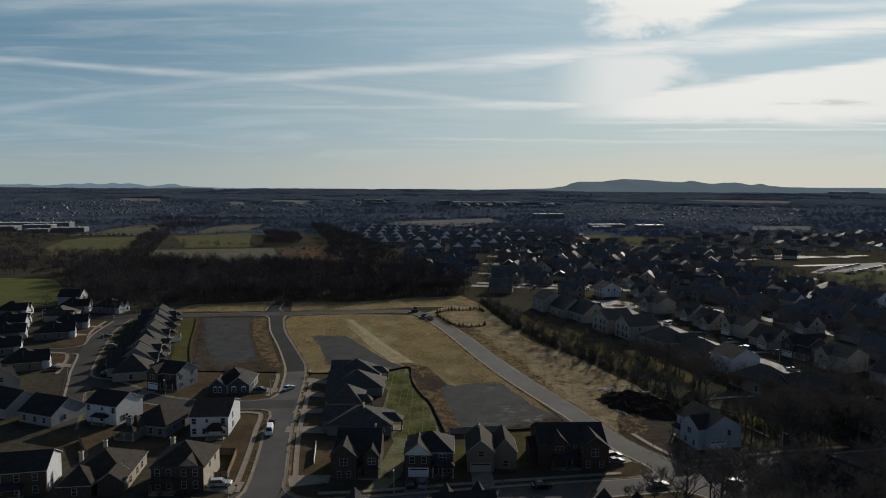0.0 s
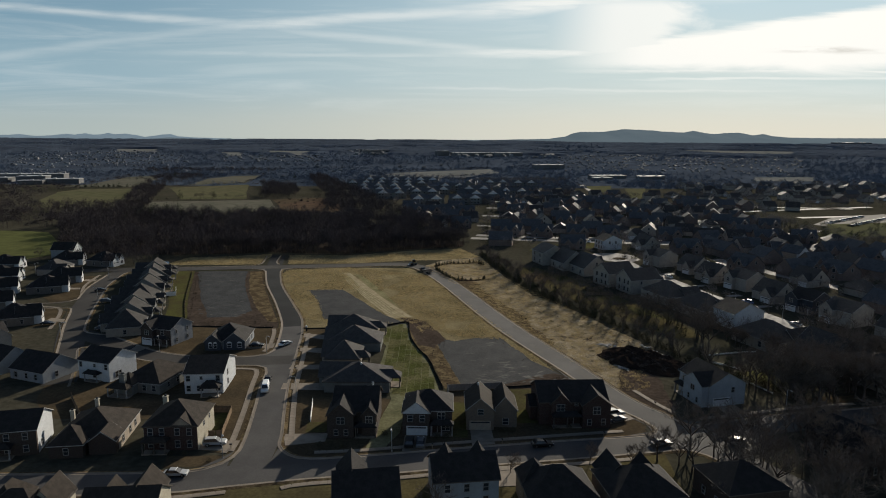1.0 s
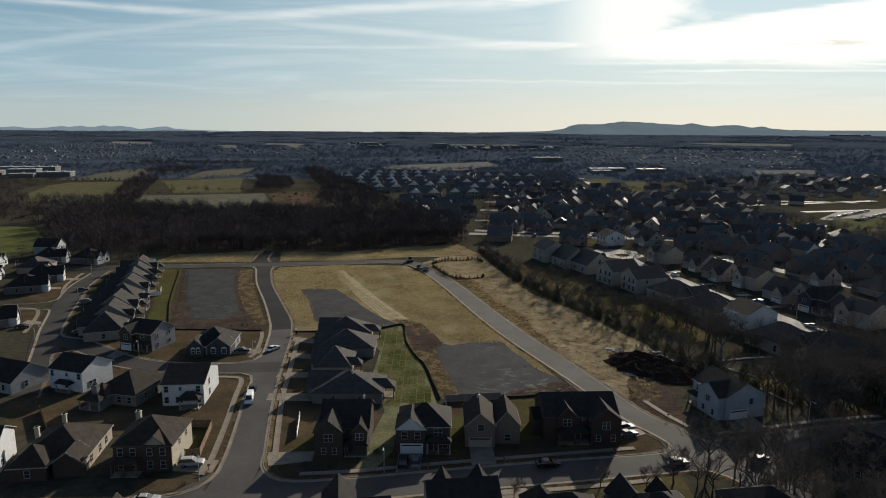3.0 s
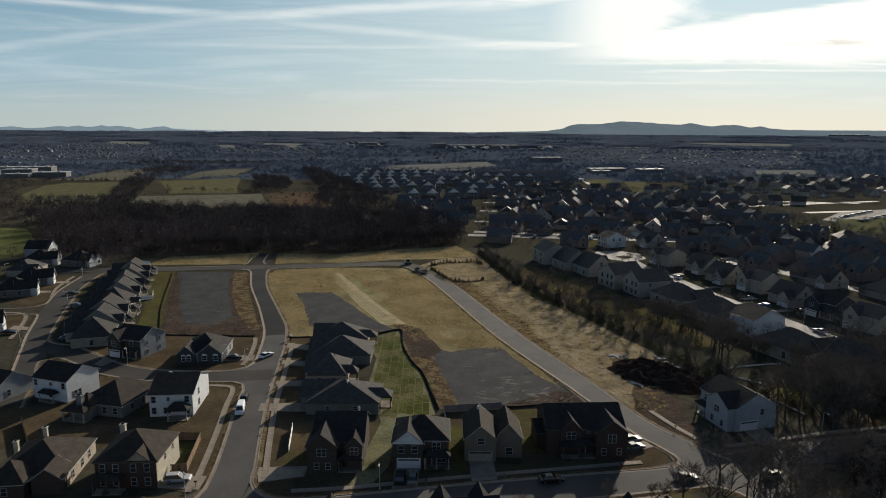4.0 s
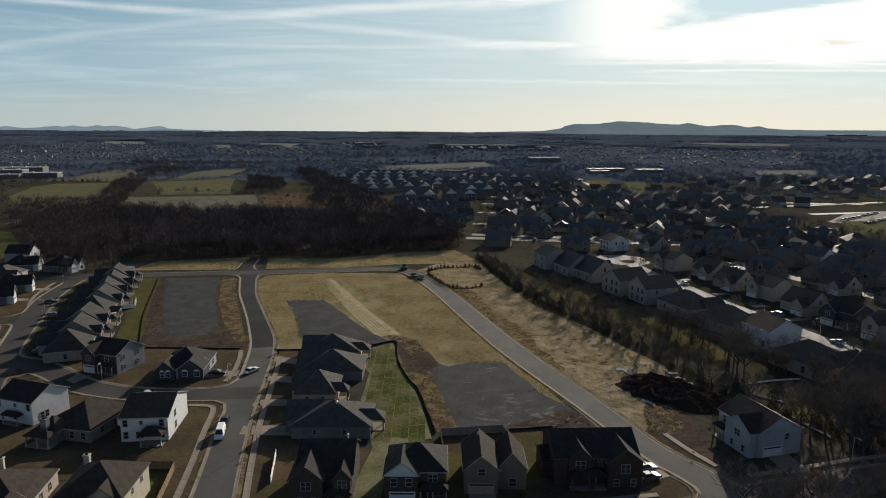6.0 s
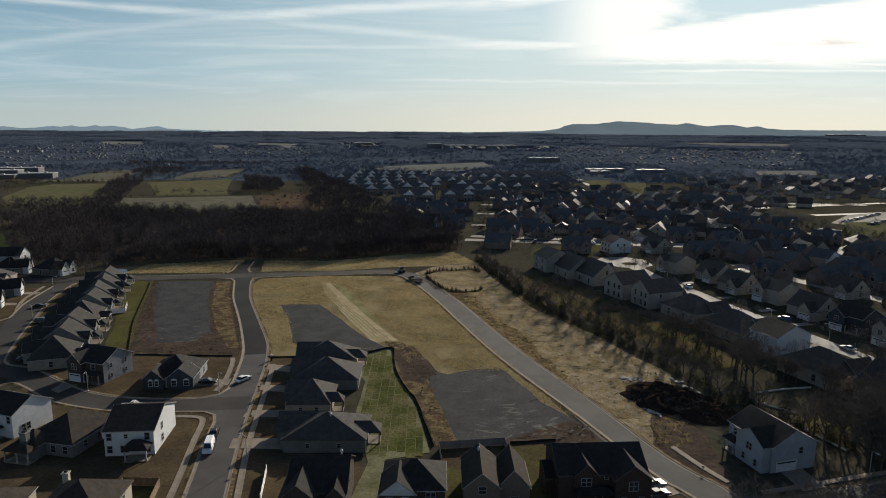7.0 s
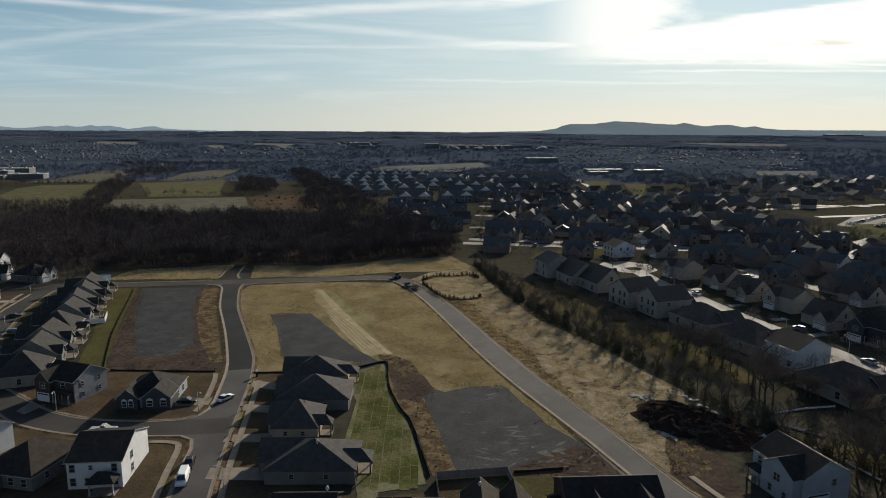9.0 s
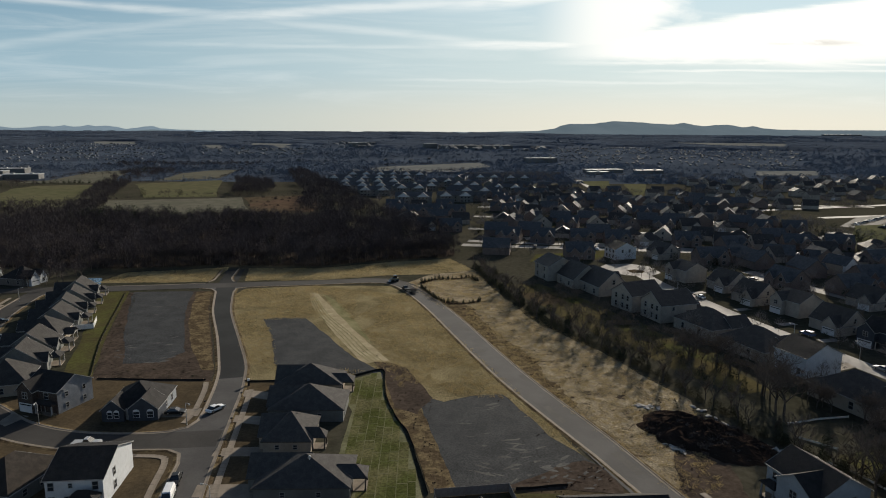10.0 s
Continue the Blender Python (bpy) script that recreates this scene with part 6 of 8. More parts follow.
def bare_tree(x, y, which, size, label, group, kind=TREES, z=0.0):
    base = new("bare_tree")
    tagged(base, label, "tree", group)
    for name, me in zip(("trunk", "crown"), kind[which % len(kind)]):
        ob = new(name, me)
        ob.parent = base
    base.matrix_basis = pose(x, y, z, 0, 0, (which * 77) % 360) @ Matrix.Scale(size, 4)
    return base


r5 = random.Random(5)
for x, y, s in ((44.5, 110, 0.95), (48.5, 108.5, 0.8), (53.5, 116, 0.95), (57, 112, 0.85), (38.5, 107.5, 0.6), (61, 116, 0.8), (30, 108, 0.5), (13.5, 104.5, 0.5), (-1.0, 88, 0.6), (68, 118, 0.8), (77, 122, 0.75), (66, 110, 1.0)):
    bare_tree(x, y, r5.randrange(20), s, "leafless broad street tree with fine grey twigs", "bare street trees")
for k in range(64):
    x, y = r5.uniform(82, 124), r5.uniform(146, 196)
    if (x - 101) ** 2 + (y - 193) ** 2 < 70 or y > 158 and abs(x / y - 0.535) * 180 < 13 or (x - 108) ** 2 + (y - 176) ** 2 < 60:
        continue
    bare_tree(x, y, r5.randrange(20), r5.uniform(0.75, 1.15), "tall leafless tree in a dark grove", "bare trees of the grove")
for k in range(14):
    bare_tree(r5.uniform(72, 120), r5.uniform(98, 124), r5.randrange(20), r5.uniform(0.6, 0.95), "leafless tree between the near houses", "bare trees of the grove")
for k in range(32):
    x, y = r5.uniform(50, 100), r5.uniform(88, 120)
    if y < 84 + (x - 46) * 0.28 or (x < 58 and y > 110):
        continue
    bare_tree(x, y, r5.randrange(20), r5.uniform(0.65, 0.95), "tall leafless tree shading the near gardens", "bare trees of the grove")
for k in range(26):
    bare_tree(r5.uniform(84, 132), r5.uniform(139, 150), r5.randrange(20), r5.uniform(0.85, 1.2), "tall leafless tree in a dark grove", "bare trees of the grove")
HEDGE = [(20, 352), (25, 318), (30.5, 292), (37.5, 265), (45.5, 243), (54.5, 222), (62.5, 204), (67.5, 188), (73, 172), (80, 158), (88, 148)]
line = resample(HEDGE, 4.0)
for k, p in enumerate(line):
    bare_tree(p.x + r5.uniform(-1.5, 3.0), p.y + r5.uniform(-1.5, 1.5), r5.randrange(20), r5.uniform(0.6, 1.05) * (1.2 if k % 4 == 0 else 1.0), "slender leafless tree in a hedge line", "trees of the hedge line", SLIM)
for k in range(26):
    f = r5.random()
    bare_tree(74 + 26 * f + r5.uniform(-3, 7), 226 - 62 * f + r5.uniform(-3, 6), r5.randrange(20), r5.uniform(0.55, 0.85), "leafless tree between the hedge and the gardens", "bare trees of the grove")
CEDARS = [tri_mesh("cedar", *grow_clump(800 + s, 1.6, 4.6 + s, 900, 0.42), M["shrub" if s % 2 else "pine"]) for s in range(4)]
for k, p in enumerate(line[4:]):
    if r5.random() < 0.55:
        continue
    ob = new("cedar", CEDARS[r5.randrange(4)])
    ob.matrix_basis = pose(p.x + r5.uniform(0.5, 3.5), p.y + r5.uniform(-1.5, 1.5), 0, 0, 0, r5.uniform(0, 360)) @ Matrix.Scale(r5.uniform(0.55, 1.0), 4)
    tagged(ob, "narrow dark evergreen in a hedge line", "tree", "evergreens of the hedge line")
SHRUBS = [tri_mesh("crown", *grow_clump(s, 1.8, 2.4, 420, 0.34), M["shrub"]) for s in range(4)]


def shrub(x, y, which, size, label, group, z=0.0):
    ob = new("shrub", SHRUBS[which % 4])
    ob.matrix_basis = pose(x, y, z, 0, 0, which * 51 % 360) @ Matrix.Scale(size, 4)
    return tagged(ob, label, "shrub", group)


for k, p in enumerate(resample(HEDGE, 2.1)):
    shrub(p.x + r5.uniform(-0.6, 1.6), p.y + r5.uniform(-1, 1), r5.randrange(9), r5.uniform(0.6, 1.15), "dense dark shrub in a hedge line", "shrubs of the hedge line")
for k in range(34):
    a, b = line[r5.randrange(len(line) * 2 // 3)], r5.uniform(2.5, 9)
    shrub(a.x + b, a.y + r5.uniform(-4, 4), r5.randrange(9), r5.uniform(0.6, 1.1), "dense dark shrub behind the hedge", "shrubs of the hedge line")

# woods


def grow_winter(seed, height, wide, n, length, thick):
    """Arrays for a bare woodland tree: (stem and limbs), (a loose dome of fine upright twigs)."""
    r = random.Random(seed)
    V, F, TV, TF = [], [], [], []

    def limb(a, b, ra, rb):
        q = (b - a).to_track_quat("Z", "Y").to_matrix()
        k = len(V)
        for c, rad in ((a, ra), (b, rb)):
            V.extend(c + q @ Vector((rad * math.cos(2.1 * i), rad * math.sin(2.1 * i), 0)) for i in range(3))
        for i in range(3):
            j = (i + 1) % 3
            F.extend(((k + i, k + j, k + 3 + j), (k + i, k + 3 + j, k + 3 + i)))

    lean = Vector((r.uniform(-0.06, 0.06), r.uniform(-0.06, 0.06), 1)) * height
    limb(Vector((0, 0, -0.3)), lean * 0.5, height * 0.016, height * 0.009)
    for i in range(5):
        t = 1.26 * i + r.uniform(-0.4, 0.4)
        a = lean * r.uniform(0.25, 0.48)
        limb(a, a + Vector((math.cos(t) * wide * 0.55, math.sin(t) * wide * 0.55, height * r.uniform(0.22, 0.36))), height * 0.008, height * 0.003)
    for i in range(n):
        t, f = r.uniform(0, 2 * math.pi), r.random() ** 0.5
        o = Vector((math.cos(t), math.sin(t), 0))
        top, low = height * (1.0 - 0.5 * f * f), height * (0.30 + 0.22 * f)
        p = o * wide * f * r.uniform(0.85, 1.08) + Vector((0, 0, low + (top - low) * r.random() ** 0.75))
        d = (o * (0.25 + 0.6 * f) + Vector((r.uniform(-0.6, 0.6), r.uniform(-0.6, 0.6), r.uniform(0.35, 1.1)))).normalized()
        side = d.cross(Vector((r.uniform(-1, 1), r.uniform(-1, 1), r.uniform(-1, 1)))).normalized() * thick
        TF.append((len(TV), len(TV) + 1, len(TV) + 2))
        TV.extend((p - side, p + side, p + d * length * r.uniform(0.6, 1.3)))
    return (np.array(V), np.array(F)), (np.array(TV), np.array(TF))


FOREST = [grow_winter(100 + s, 12.0 + s % 3, 3.0 + 0.3 * s, 330, 1.5, 0.055) for s in range(6)]
forest_limbs, forest_twigs = [t[0] for t in FOREST], [t[1] for t in FOREST]
SPARSE = [grow_winter(140 + s, 10.0 + s % 3, 2.9 + 0.35 * s, 140, 1.6, 0.1) for s in range(6)]
sparse_limbs, sparse_twigs = [t[0] for t in SPARSE], [t[1] for t in SPARSE]
PINES = [grow_clump(s + 900, 3.2 + 0.3 * s, 9.0 + s, 170, 1.2) for s in range(4)]


def inside(x, y, poly):
    hit, n = False, len(poly)
    for i in range(n):
        (x0, y0), (x1, y1) = poly[i], poly[(i + 1) % n]
        if (y0 > y) != (y1 > y) and x < (x1 - x0) * (y - y0) / (y1 - y0) + x0:
            hit = not hit
    return hit


def scatter(poly, n, size, seed, kinds=6, avoid=()):
    r, out = random.Random(seed), []
    xs, ys = [p[0] for p in poly], [p[1] for p in poly]
    tries = 0
    while len(out) < n and tries < n * 30:
        tries += 1
        x, y = r.uniform(min(xs), max(xs)), r.uniform(min(ys), max(ys))
        if inside(x, y, poly) and not any(inside(x, y, a) for a in avoid):
            out.append((x, y, terrain(x, y), r.uniform(0, 6.28), r.uniform(*size), r.randrange(kinds)))
    return out


# the wood at the end of the building land, then the copses and arms of wood between the fields
MAIN_WOOD = [(-243, 390), (-216, 348), (-150, 345), (-101, 356), (-57, 353), (-20, 372), (10, 380), (12, 400), (-8, 440), (-40, 474), (-110, 500), (-200, 505), (-262, 520), (-290, 480), (-277, 448)]
places = scatter(MAIN_WOOD, 1150, (0.6, 1.1), 200)
places += scatter([(-152, 346), (-101, 354), (-57, 351), (-20, 370), (8, 378), (8, 388), (-22, 381), (-58, 361), (-101, 364), (-152, 356)], 150, (0.6, 1.0), 208)
places += scatter([(-170, 300), (-152, 312), (-160, 345), (-215, 345), (-225, 330)], 40, (0.5, 0.8), 204)
COPSES = [
    ([(-300, 438), (-272, 445), (-262, 490), (-300, 580), (-395, 578), (-480, 600), (-600, 660), (-560, 520), (-380, 446)], 560, (0.6, 1.0)),
    ([(-398, 592), (-457, 740), (-455, 800), (-560, 830), (-660, 700), (-520, 596)], 260, (0.6, 1.05)),
    ([(-262, 500), (-266, 560), (-300, 650), (-352, 800), (-366, 835), (-388, 830), (-372, 760), (-330, 660), (-306, 585)], 300, (0.5, 0.85)),
    ([(-388, 815), (-366, 835), (-375, 1000), (-400, 1060), (-470, 1060)], 150, (0.5, 0.9)),
    ([(-200, 684), (-168, 692), (-165, 720), (-196, 838), (-257, 885), (-222, 780)], 220, (0.6, 1.0)),
    ([(-112, 575), (-68, 488), (-24, 455), (10, 440), (0, 480), (-40, 548), (-86, 708), (-144, 879), (-206, 1060), (-222, 1040), (-176, 860), (-130, 700)], 760, (0.6, 1.0)),
    ([(-160, 540), (-120, 520), (-60, 490), (-80, 470), (-150, 490)], 110, (0.5, 0.9)),
    ([(-560, 1135), (-318, 1176), (-300, 1240), (-560, 1230)], 150, (0.6, 1.0)),
    ([(-500, 900), (-420, 940), (-400, 1070), (-470, 1090)], 60, (0.4, 0.8)),
]
arms = []
for k, (poly, n, size) in enumerate(COPSES):
    arms.extend(scatter(poly, n, size, 220 + k))
for name, parts, mat, text, where in (("woods_trunks", forest_limbs, "bark", "bare trunks and limbs of a winter wood", places), ("woods_twigs", forest_twigs, "forest_twigs", "grey-brown twigs of a winter wood", places),
                                      ("copse_trunks", sparse_limbs, "bark", "bare trunks of copses between the fields", arms), ("copse_twigs", sparse_twigs, "forest_twigs", "grey-brown twigs of copses between the fields", arms)):
    tagged(new(name, tri_mesh(name, *spread_copies(parts, where), M[mat])), text, "woods", kind="stuff")
under = scatter(MAIN_WOOD, 620, (0.6, 1.2), 31, 4) + scatter(COPSES[0][0], 160, (0.6, 1.2), 32, 4) + scatter([(-186, 676), (-134, 698), (-96, 606), (-117, 573), (-141, 547)], 40, (0.4, 0.9), 33, 4)
tagged(new("undergrowth", tri_mesh("undergrowth", *spread_copies([grow_clump(s + 40, 2.2, 2.2, 90, 0.7) for s in range(4)], under), M["forest_twigs"])), "dark tangled undergrowth of the wood", "undergrowth", kind="stuff")
pines = scatter([(-250, 488), (-150, 492), (-120, 486), (-110, 502), (-250, 520)], 110, (0.6, 1.1), 41, 4) + scatter(MAIN_WOOD, 36, (0.5, 0.8), 42, 4)
pines += [(-284, 680, 0, 1, 0.85, 2), (-252, 692, 0, 2, 0.75, 1), (-236, 1000, 2, 2, 0.9, 0), (-420, 1000, 2, 1, 1.0, 1)]
for k in range(46):
    f = k / 45.0
    pines.append((-470 + 86 * f + r5.uniform(-3, 3), 818 + 14 * f + r5.uniform(-3, 3), 0, f * 6, r5.uniform(0.2, 0.55), k))
tagged(new("evergreens", tri_mesh("evergreens", *spread_copies(PINES, pines), M["pine"])), "dark evergreens along the edge of the wood", "woods", kind="stuff")

hedge_rows = []
for pts, size in (([(-300, 646), (-186, 682), (-136, 706)], 0.22), ([(-268, 680), (-214, 690)], 0.5), ([(-356, 834), (-275, 892), (-216, 803)], 0.3), ([(-457, 752), (-453, 795)], 0.4), ([(-507, 832), (-392, 842)], 0.3),
                  ([(-420, 590), (-321, 600)], 0.5), ([(-484, 872), (-508, 1036)], 0.4), ([(-352, 874), (-372, 1010)], 0.3), ([(-372, 1012), (-312, 1100), (-286, 922)], 0.35), ([(-116, 1100), (-24, 1050), (44, 1100)], 0.5), ([(-97, 1205), (86, 1356)], 0.5)):
    for p in resample(pts, 4.0):
        hedge_rows.append((p.x + r5.uniform(-2, 2), p.y + r5.uniform(-2, 2), terrain(p.x, p.y), r5.uniform(0, 6), size * r5.uniform(0.6, 1.4), r5.randrange(6)))
tagged(new("field_hedge_trunks", tri_mesh("field_hedge_trunks", *spread_copies(sparse_limbs, hedge_rows), M["bark"])), "thin bare trunks of hedges between fields", "hedge", kind="stuff")
tagged(new("field_hedge_twigs", tri_mesh("field_hedge_twigs", *spread_copies(sparse_twigs, hedge_rows), M["forest_twigs"])), "bare brushy hedges between fields", "hedge", kind="stuff")

# brush along the front of the wood
brush = scatter([(-222, 349), (-190, 343), (-150, 341.5), (-101, 352), (-57, 349.5), (-20, 368), (12, 377), (14, 392), (-22, 384), (-57, 364), (-101, 367), (-150, 356), (-214, 362)], 330, (0.22, 0.5), 63, 6)
for name, parts, mat, text in (("wood_edge_stems", sparse_limbs, "bark", "thin stems of brush along the front of the wood"), ("wood_edge_twigs", sparse_twigs, "forest_twigs", "dark bare brush along the front of the wood")):
    tagged(new(name, tri_mesh(name, *spread_copies(parts, brush), M[mat])), text, "brush", kind="stuff")
patch("wood_floor", MAIN_WOOD, 0.045, M["leaf_litter"], 2.0, 6.0, follow=True, label="dark leaf litter under the wood")

# trees among the houses of the middle distance
GARDEN = [grow_winter(170 + s, 9.0 + s % 3, 3.0 + 0.3 * s, 130, 1.7, 0.075) for s in range(6)]
town = scatter([(58, 300), (90, 225), (112, 150), (200, 150), (260, 330), (120, 400), (60, 400), (30, 380)], 260, (0.4, 0.8), 52, 6)
town += scatter([(20, 400), (330, 330), (560, 640), (620, 1000), (-60, 1000), (-110, 760), (-40, 520)], 1250, (0.5, 0.95), 51, 6)
town += [(225 + 56 * f + r5.uniform(-3, 3), 472 + 10 * f + r5.uniform(-5, 5), 0, 6 * f, r5.uniform(0.7, 1.1), int(f * 40)) for f in [i / 29 for i in range(30)]]
town += scatter([(20, 400), (110, 330), (200, 190), (260, 200), (420, 420), (400, 640), (0, 640), (-20, 540)], 650, (0.4, 0.85), 53, 6)
town += scatter([(130, 930), (185, 960), (180, 1000), (60, 1010), (40, 940)], 110, (0.6, 1.0), 54, 6)
for name, side, mat, text in (("garden_tree_trunks", 0, "bark", "bare garden trees among far houses"), ("garden_tree_twigs", 1, "hazed_twigs", "twigs of bare garden trees among far houses, paled for haze")):
    tagged(new(name, tri_mesh(name, *spread_copies([g[side] for g in GARDEN], [p for p in town if not is_clear(p[0], p[1])]), M[mat])), text, "woods", kind="stuff")

STRIP = [(30, 318), (36, 296), (43, 276), (51, 252), (61, 230), (71, 208), (78, 196), (88, 198), (84, 222), (76, 246), (68, 268), (60, 290), (46, 318)]
patch("back_lawn", STRIP, 0.033, M["dull_lawn"], 1.0, label="dull olive back lawns behind a hedge")
thicket = scatter(STRIP, 130, (0.25, 0.62), 58, 6)
for name, side, mat, text in (("thicket_stems", 0, "bark", "thin bare stems of garden brush behind a hedge"), ("thicket_twigs", 1, "twigs", "dark bare brush between a hedge and gardens")):
    tagged(new(name, tri_mesh(name, *spread_copies([g[side] for g in GARDEN], thicket), M[mat])), text, "brush", kind="stuff")
green = [p for p in scatter(STRIP, 60, (0.2, 0.6), 59, 4)] + [p for p in scatter([(100, 340), (130, 200), (240, 200), (330, 360), (300, 640), (40, 640), (20, 400)], 560, (0.4, 0.95), 57, 4) if not is_clear(p[0], p[1])]
green += scatter([(245, 428), (330, 440), (430, 520), (410, 560), (380, 520), (300, 462), (250, 462)], 34, (0.6, 1.15), 64, 4)
green += [(248 + 22 * i + r5.uniform(-5, 5), 470 + 6 * i + r5.uniform(-6, 6), 0, i, r5.uniform(0.8, 1.2), i) for i in range(9)]
tagged(new("garden_evergreens", tri_mesh("garden_evergreens", *spread_copies([grow_clump(s + 140, 2.6, 5.0, 110, 0.9) for s in range(4)], green), M["pine"])), "dark evergreens among far houses", "woods", kind="stuff")

# crowded trees about the near street's end
grove = scatter([(52, 98), (60, 110), (78, 116), (100, 124), (122, 132), (126, 112), (104, 90), (70, 84)], 66, (0.55, 0.9), 61, 6)
grove = [p for p in grove if math.hypot(p[0] - 55, p[1] - 96) > 9.5 and math.hypot(p[0] - 85.4, p[1] - 111.6) > 10]
for name, side, mat, text in (("grove_stems", 0, "bark", "thin bare stems crowding the near gardens"), ("grove_twigs", 1, "twigs", "dense dark bare twigs over the near gardens")):
    tagged(new(name, tri_mesh(name, *spread_copies([g[side] for g in FOREST], grove), M[mat])), text, "woods", kind="stuff")

# the far plain


def lump(seed):
    """A rough low dome, for a tree crown kilometres away."""
    bm = bmesh.new()
    bmesh.ops.create_icosphere(bm, subdivisions=1, radius=1.0)
    r = random.Random(seed)
    for v in bm.verts:
        v.co = Vector((v.co.x * 5.0, v.co.y * 5.0, (v.co.z * 0.55 + 0.45) * 7.0)) * r.uniform(0.7, 1.2)
    bmesh.ops.triangulate(bm, faces=bm.faces[:])
    bm.verts.ensure_lookup_table()
    v = np.array([tuple(q.co) for q in bm.verts])
    f = np.array([[q.index for q in g.verts] for g in bm.faces])
    bm.free()
    return v, f


LUMPS = [lump(s) for s in range(5)]
FAR_OPEN = [[(-395, 590), (-457, 750), (-453, 791), (-388, 812), (-337, 666), (-315, 595)], [(-508, 829), (-392, 840), (-475, 1066), (-508, 1034)], [(-358, 825), (-275, 888), (-213, 681), (-278, 670)],
            [(-117, 1117), (-97, 1200), (85, 1351), (98, 1221), (41, 1104), (-23, 1053)], [(-372, 1008), (-353, 1078), (-313, 1097), (-287, 919), (-352, 871)], [(887, 2755), (1383, 2651), (1194, 2306), (987, 2275)],
            [(185, 1000), (232, 960), (240, 890), (210, 780), (180, 780)], [(235, 872), (268, 874), (216, 707), (190, 706)], [(-666, 2414), (-469, 2337), (-445, 2014), (-592, 2166)], [(-750, 2190), (-683, 2199), (-606, 1950), (-665, 1940)],
            [(-1219, 2431), (-1075, 2459), (-963, 2203), (-1094, 2181)], [(531, 1137), (640, 1149), (584, 1046), (484, 1036)], [(195, 1000), (335, 1010), (355, 1100), (220, 1100)], [(-700, 850), (-490, 850), (-600, 1050), (-720, 1050)]]
TOWNS = [([(-842, 1264), (-711, 1321), (-587, 1427), (-788, 1961), (-1037, 2292), (-1223, 2208), (-1124, 1832), (-1087, 1635)], 250, 0.48),
         ([(-536, 1562), (-304, 1593), (-379, 1985), (-652, 1903)], 80, 0.62), ([(-302, 2034), (-184, 2055), (-218, 2437), (-358, 2412)], 44, 1.25),
         ([(397, 1219), (633, 1177), (1071, 2001), (654, 2017)], 230, 0.42), ([(209, 1268), (409, 1291), (690, 2185), (336, 2051)], 210, 0.42), ([(-28, 1900), (300, 1900), (330, 2100), (-30, 2120)], 26, 1.2)]
r6 = random.Random(66)
BRUSH = [grow_clump(s + 240, 4.4, 6.6, 30, 2.1) for s in range(5)]
WISPS = [grow_clump(s + 260, 4.8, 7.2, 13, 3.4) for s in range(5)]
far = []
while len(far) < 19000:
    y = 860 + 2900 * r6.random() ** 1.35
    x = r6.uniform(-0.74, 0.74) * (y + 60)
    belt = noise.noise((x * 0.0030, y * 0.0030, 5.0)) + 0.6 * noise.noise((x * 0.0012, y * 0.006, 2.0))
    if belt < -0.12 and r6.random() < 0.8 or any(inside(x, y, a) for a in FAR_OPEN):
        continue
    built = any(inside(x, y, a[0]) for a in TOWNS)
    far.append((x, y, terrain(x, y) - 0.6, r6.uniform(0, 6.28), r6.uniform(0.45, 1.0) * (0.62 if built else 1.0) * (1 + y / 6000), r6.randrange(5)))
# The haze over these woods sits in their base colour.
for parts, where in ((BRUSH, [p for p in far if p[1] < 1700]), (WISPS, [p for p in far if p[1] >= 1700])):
    tagged(new("far_woods", tri_mesh("far_woods", *spread_copies(parts, where), M["hazed_wood"])), "winter woods covering the far plain, haze blue mixed into their colour", "woods", kind="stuff")


def canopy():
    """The unbroken tops of the woods on the far plain, with clearings between them."""
    xs, ys = np.arange(-3500, 3501, 24.0), np.concatenate([np.arange(1900, 2600, 14.0), np.arange(2600, 4900, 22.0)])
    V = np.zeros((len(ys), len(xs), 3), np.float32)
    for j, y in enumerate(ys):
        for i, x in enumerate(xs):
            if abs(x) > 0.78 * y + 60:
                V[j, i] = (x, y, -20)
                continue
            m = noise.noise((x * 0.003, y * 0.0022, 5.0)) + 0.5 * noise.noise((x * 0.008, y * 0.012, 1.0)) + 0.18
            h = -4.0 if m < -0.05 or y < 1950 + 160 * r6.random() else min(1.0, (m + 0.05) * 9) * 7.0 - 1.0
            if h > 0 and (any(inside(x, y, a) for a in FAR_OPEN) or any(inside(x, y, a[0]) for a in TOWNS)):
                h = -4.0
            V[j, i] = (x + r6.uniform(-8, 8), y + r6.uniform(-4, 4), terrain(x, y) + h + (r6.uniform(-1.6, 1.6) if h > 0 else 0))
    w = len(xs)
    idx = np.arange(len(ys) * w).reshape(len(ys), w)
    a, b, c, d = idx[:-1, :-1].ravel(), idx[:-1, 1:].ravel(), idx[1:, 1:].ravel(), idx[1:, :-1].ravel()
    high = V.reshape(-1, 3)[:, 2]
    keep = np.maximum(np.maximum(high[a], high[b]), np.maximum(high[c], high[d])) > -10
    tris = np.concatenate([np.stack([a, b, c], 1)[keep], np.stack([a, c, d], 1)[keep]])
    return V.reshape(-1, 3), tris


tagged(new("far_canopy", tri_mesh("far_canopy", *canopy(), M["hazed_tops"])), "dull tree tops of the far woods, haze blue mixed into their colour", "woods", kind="stuff")


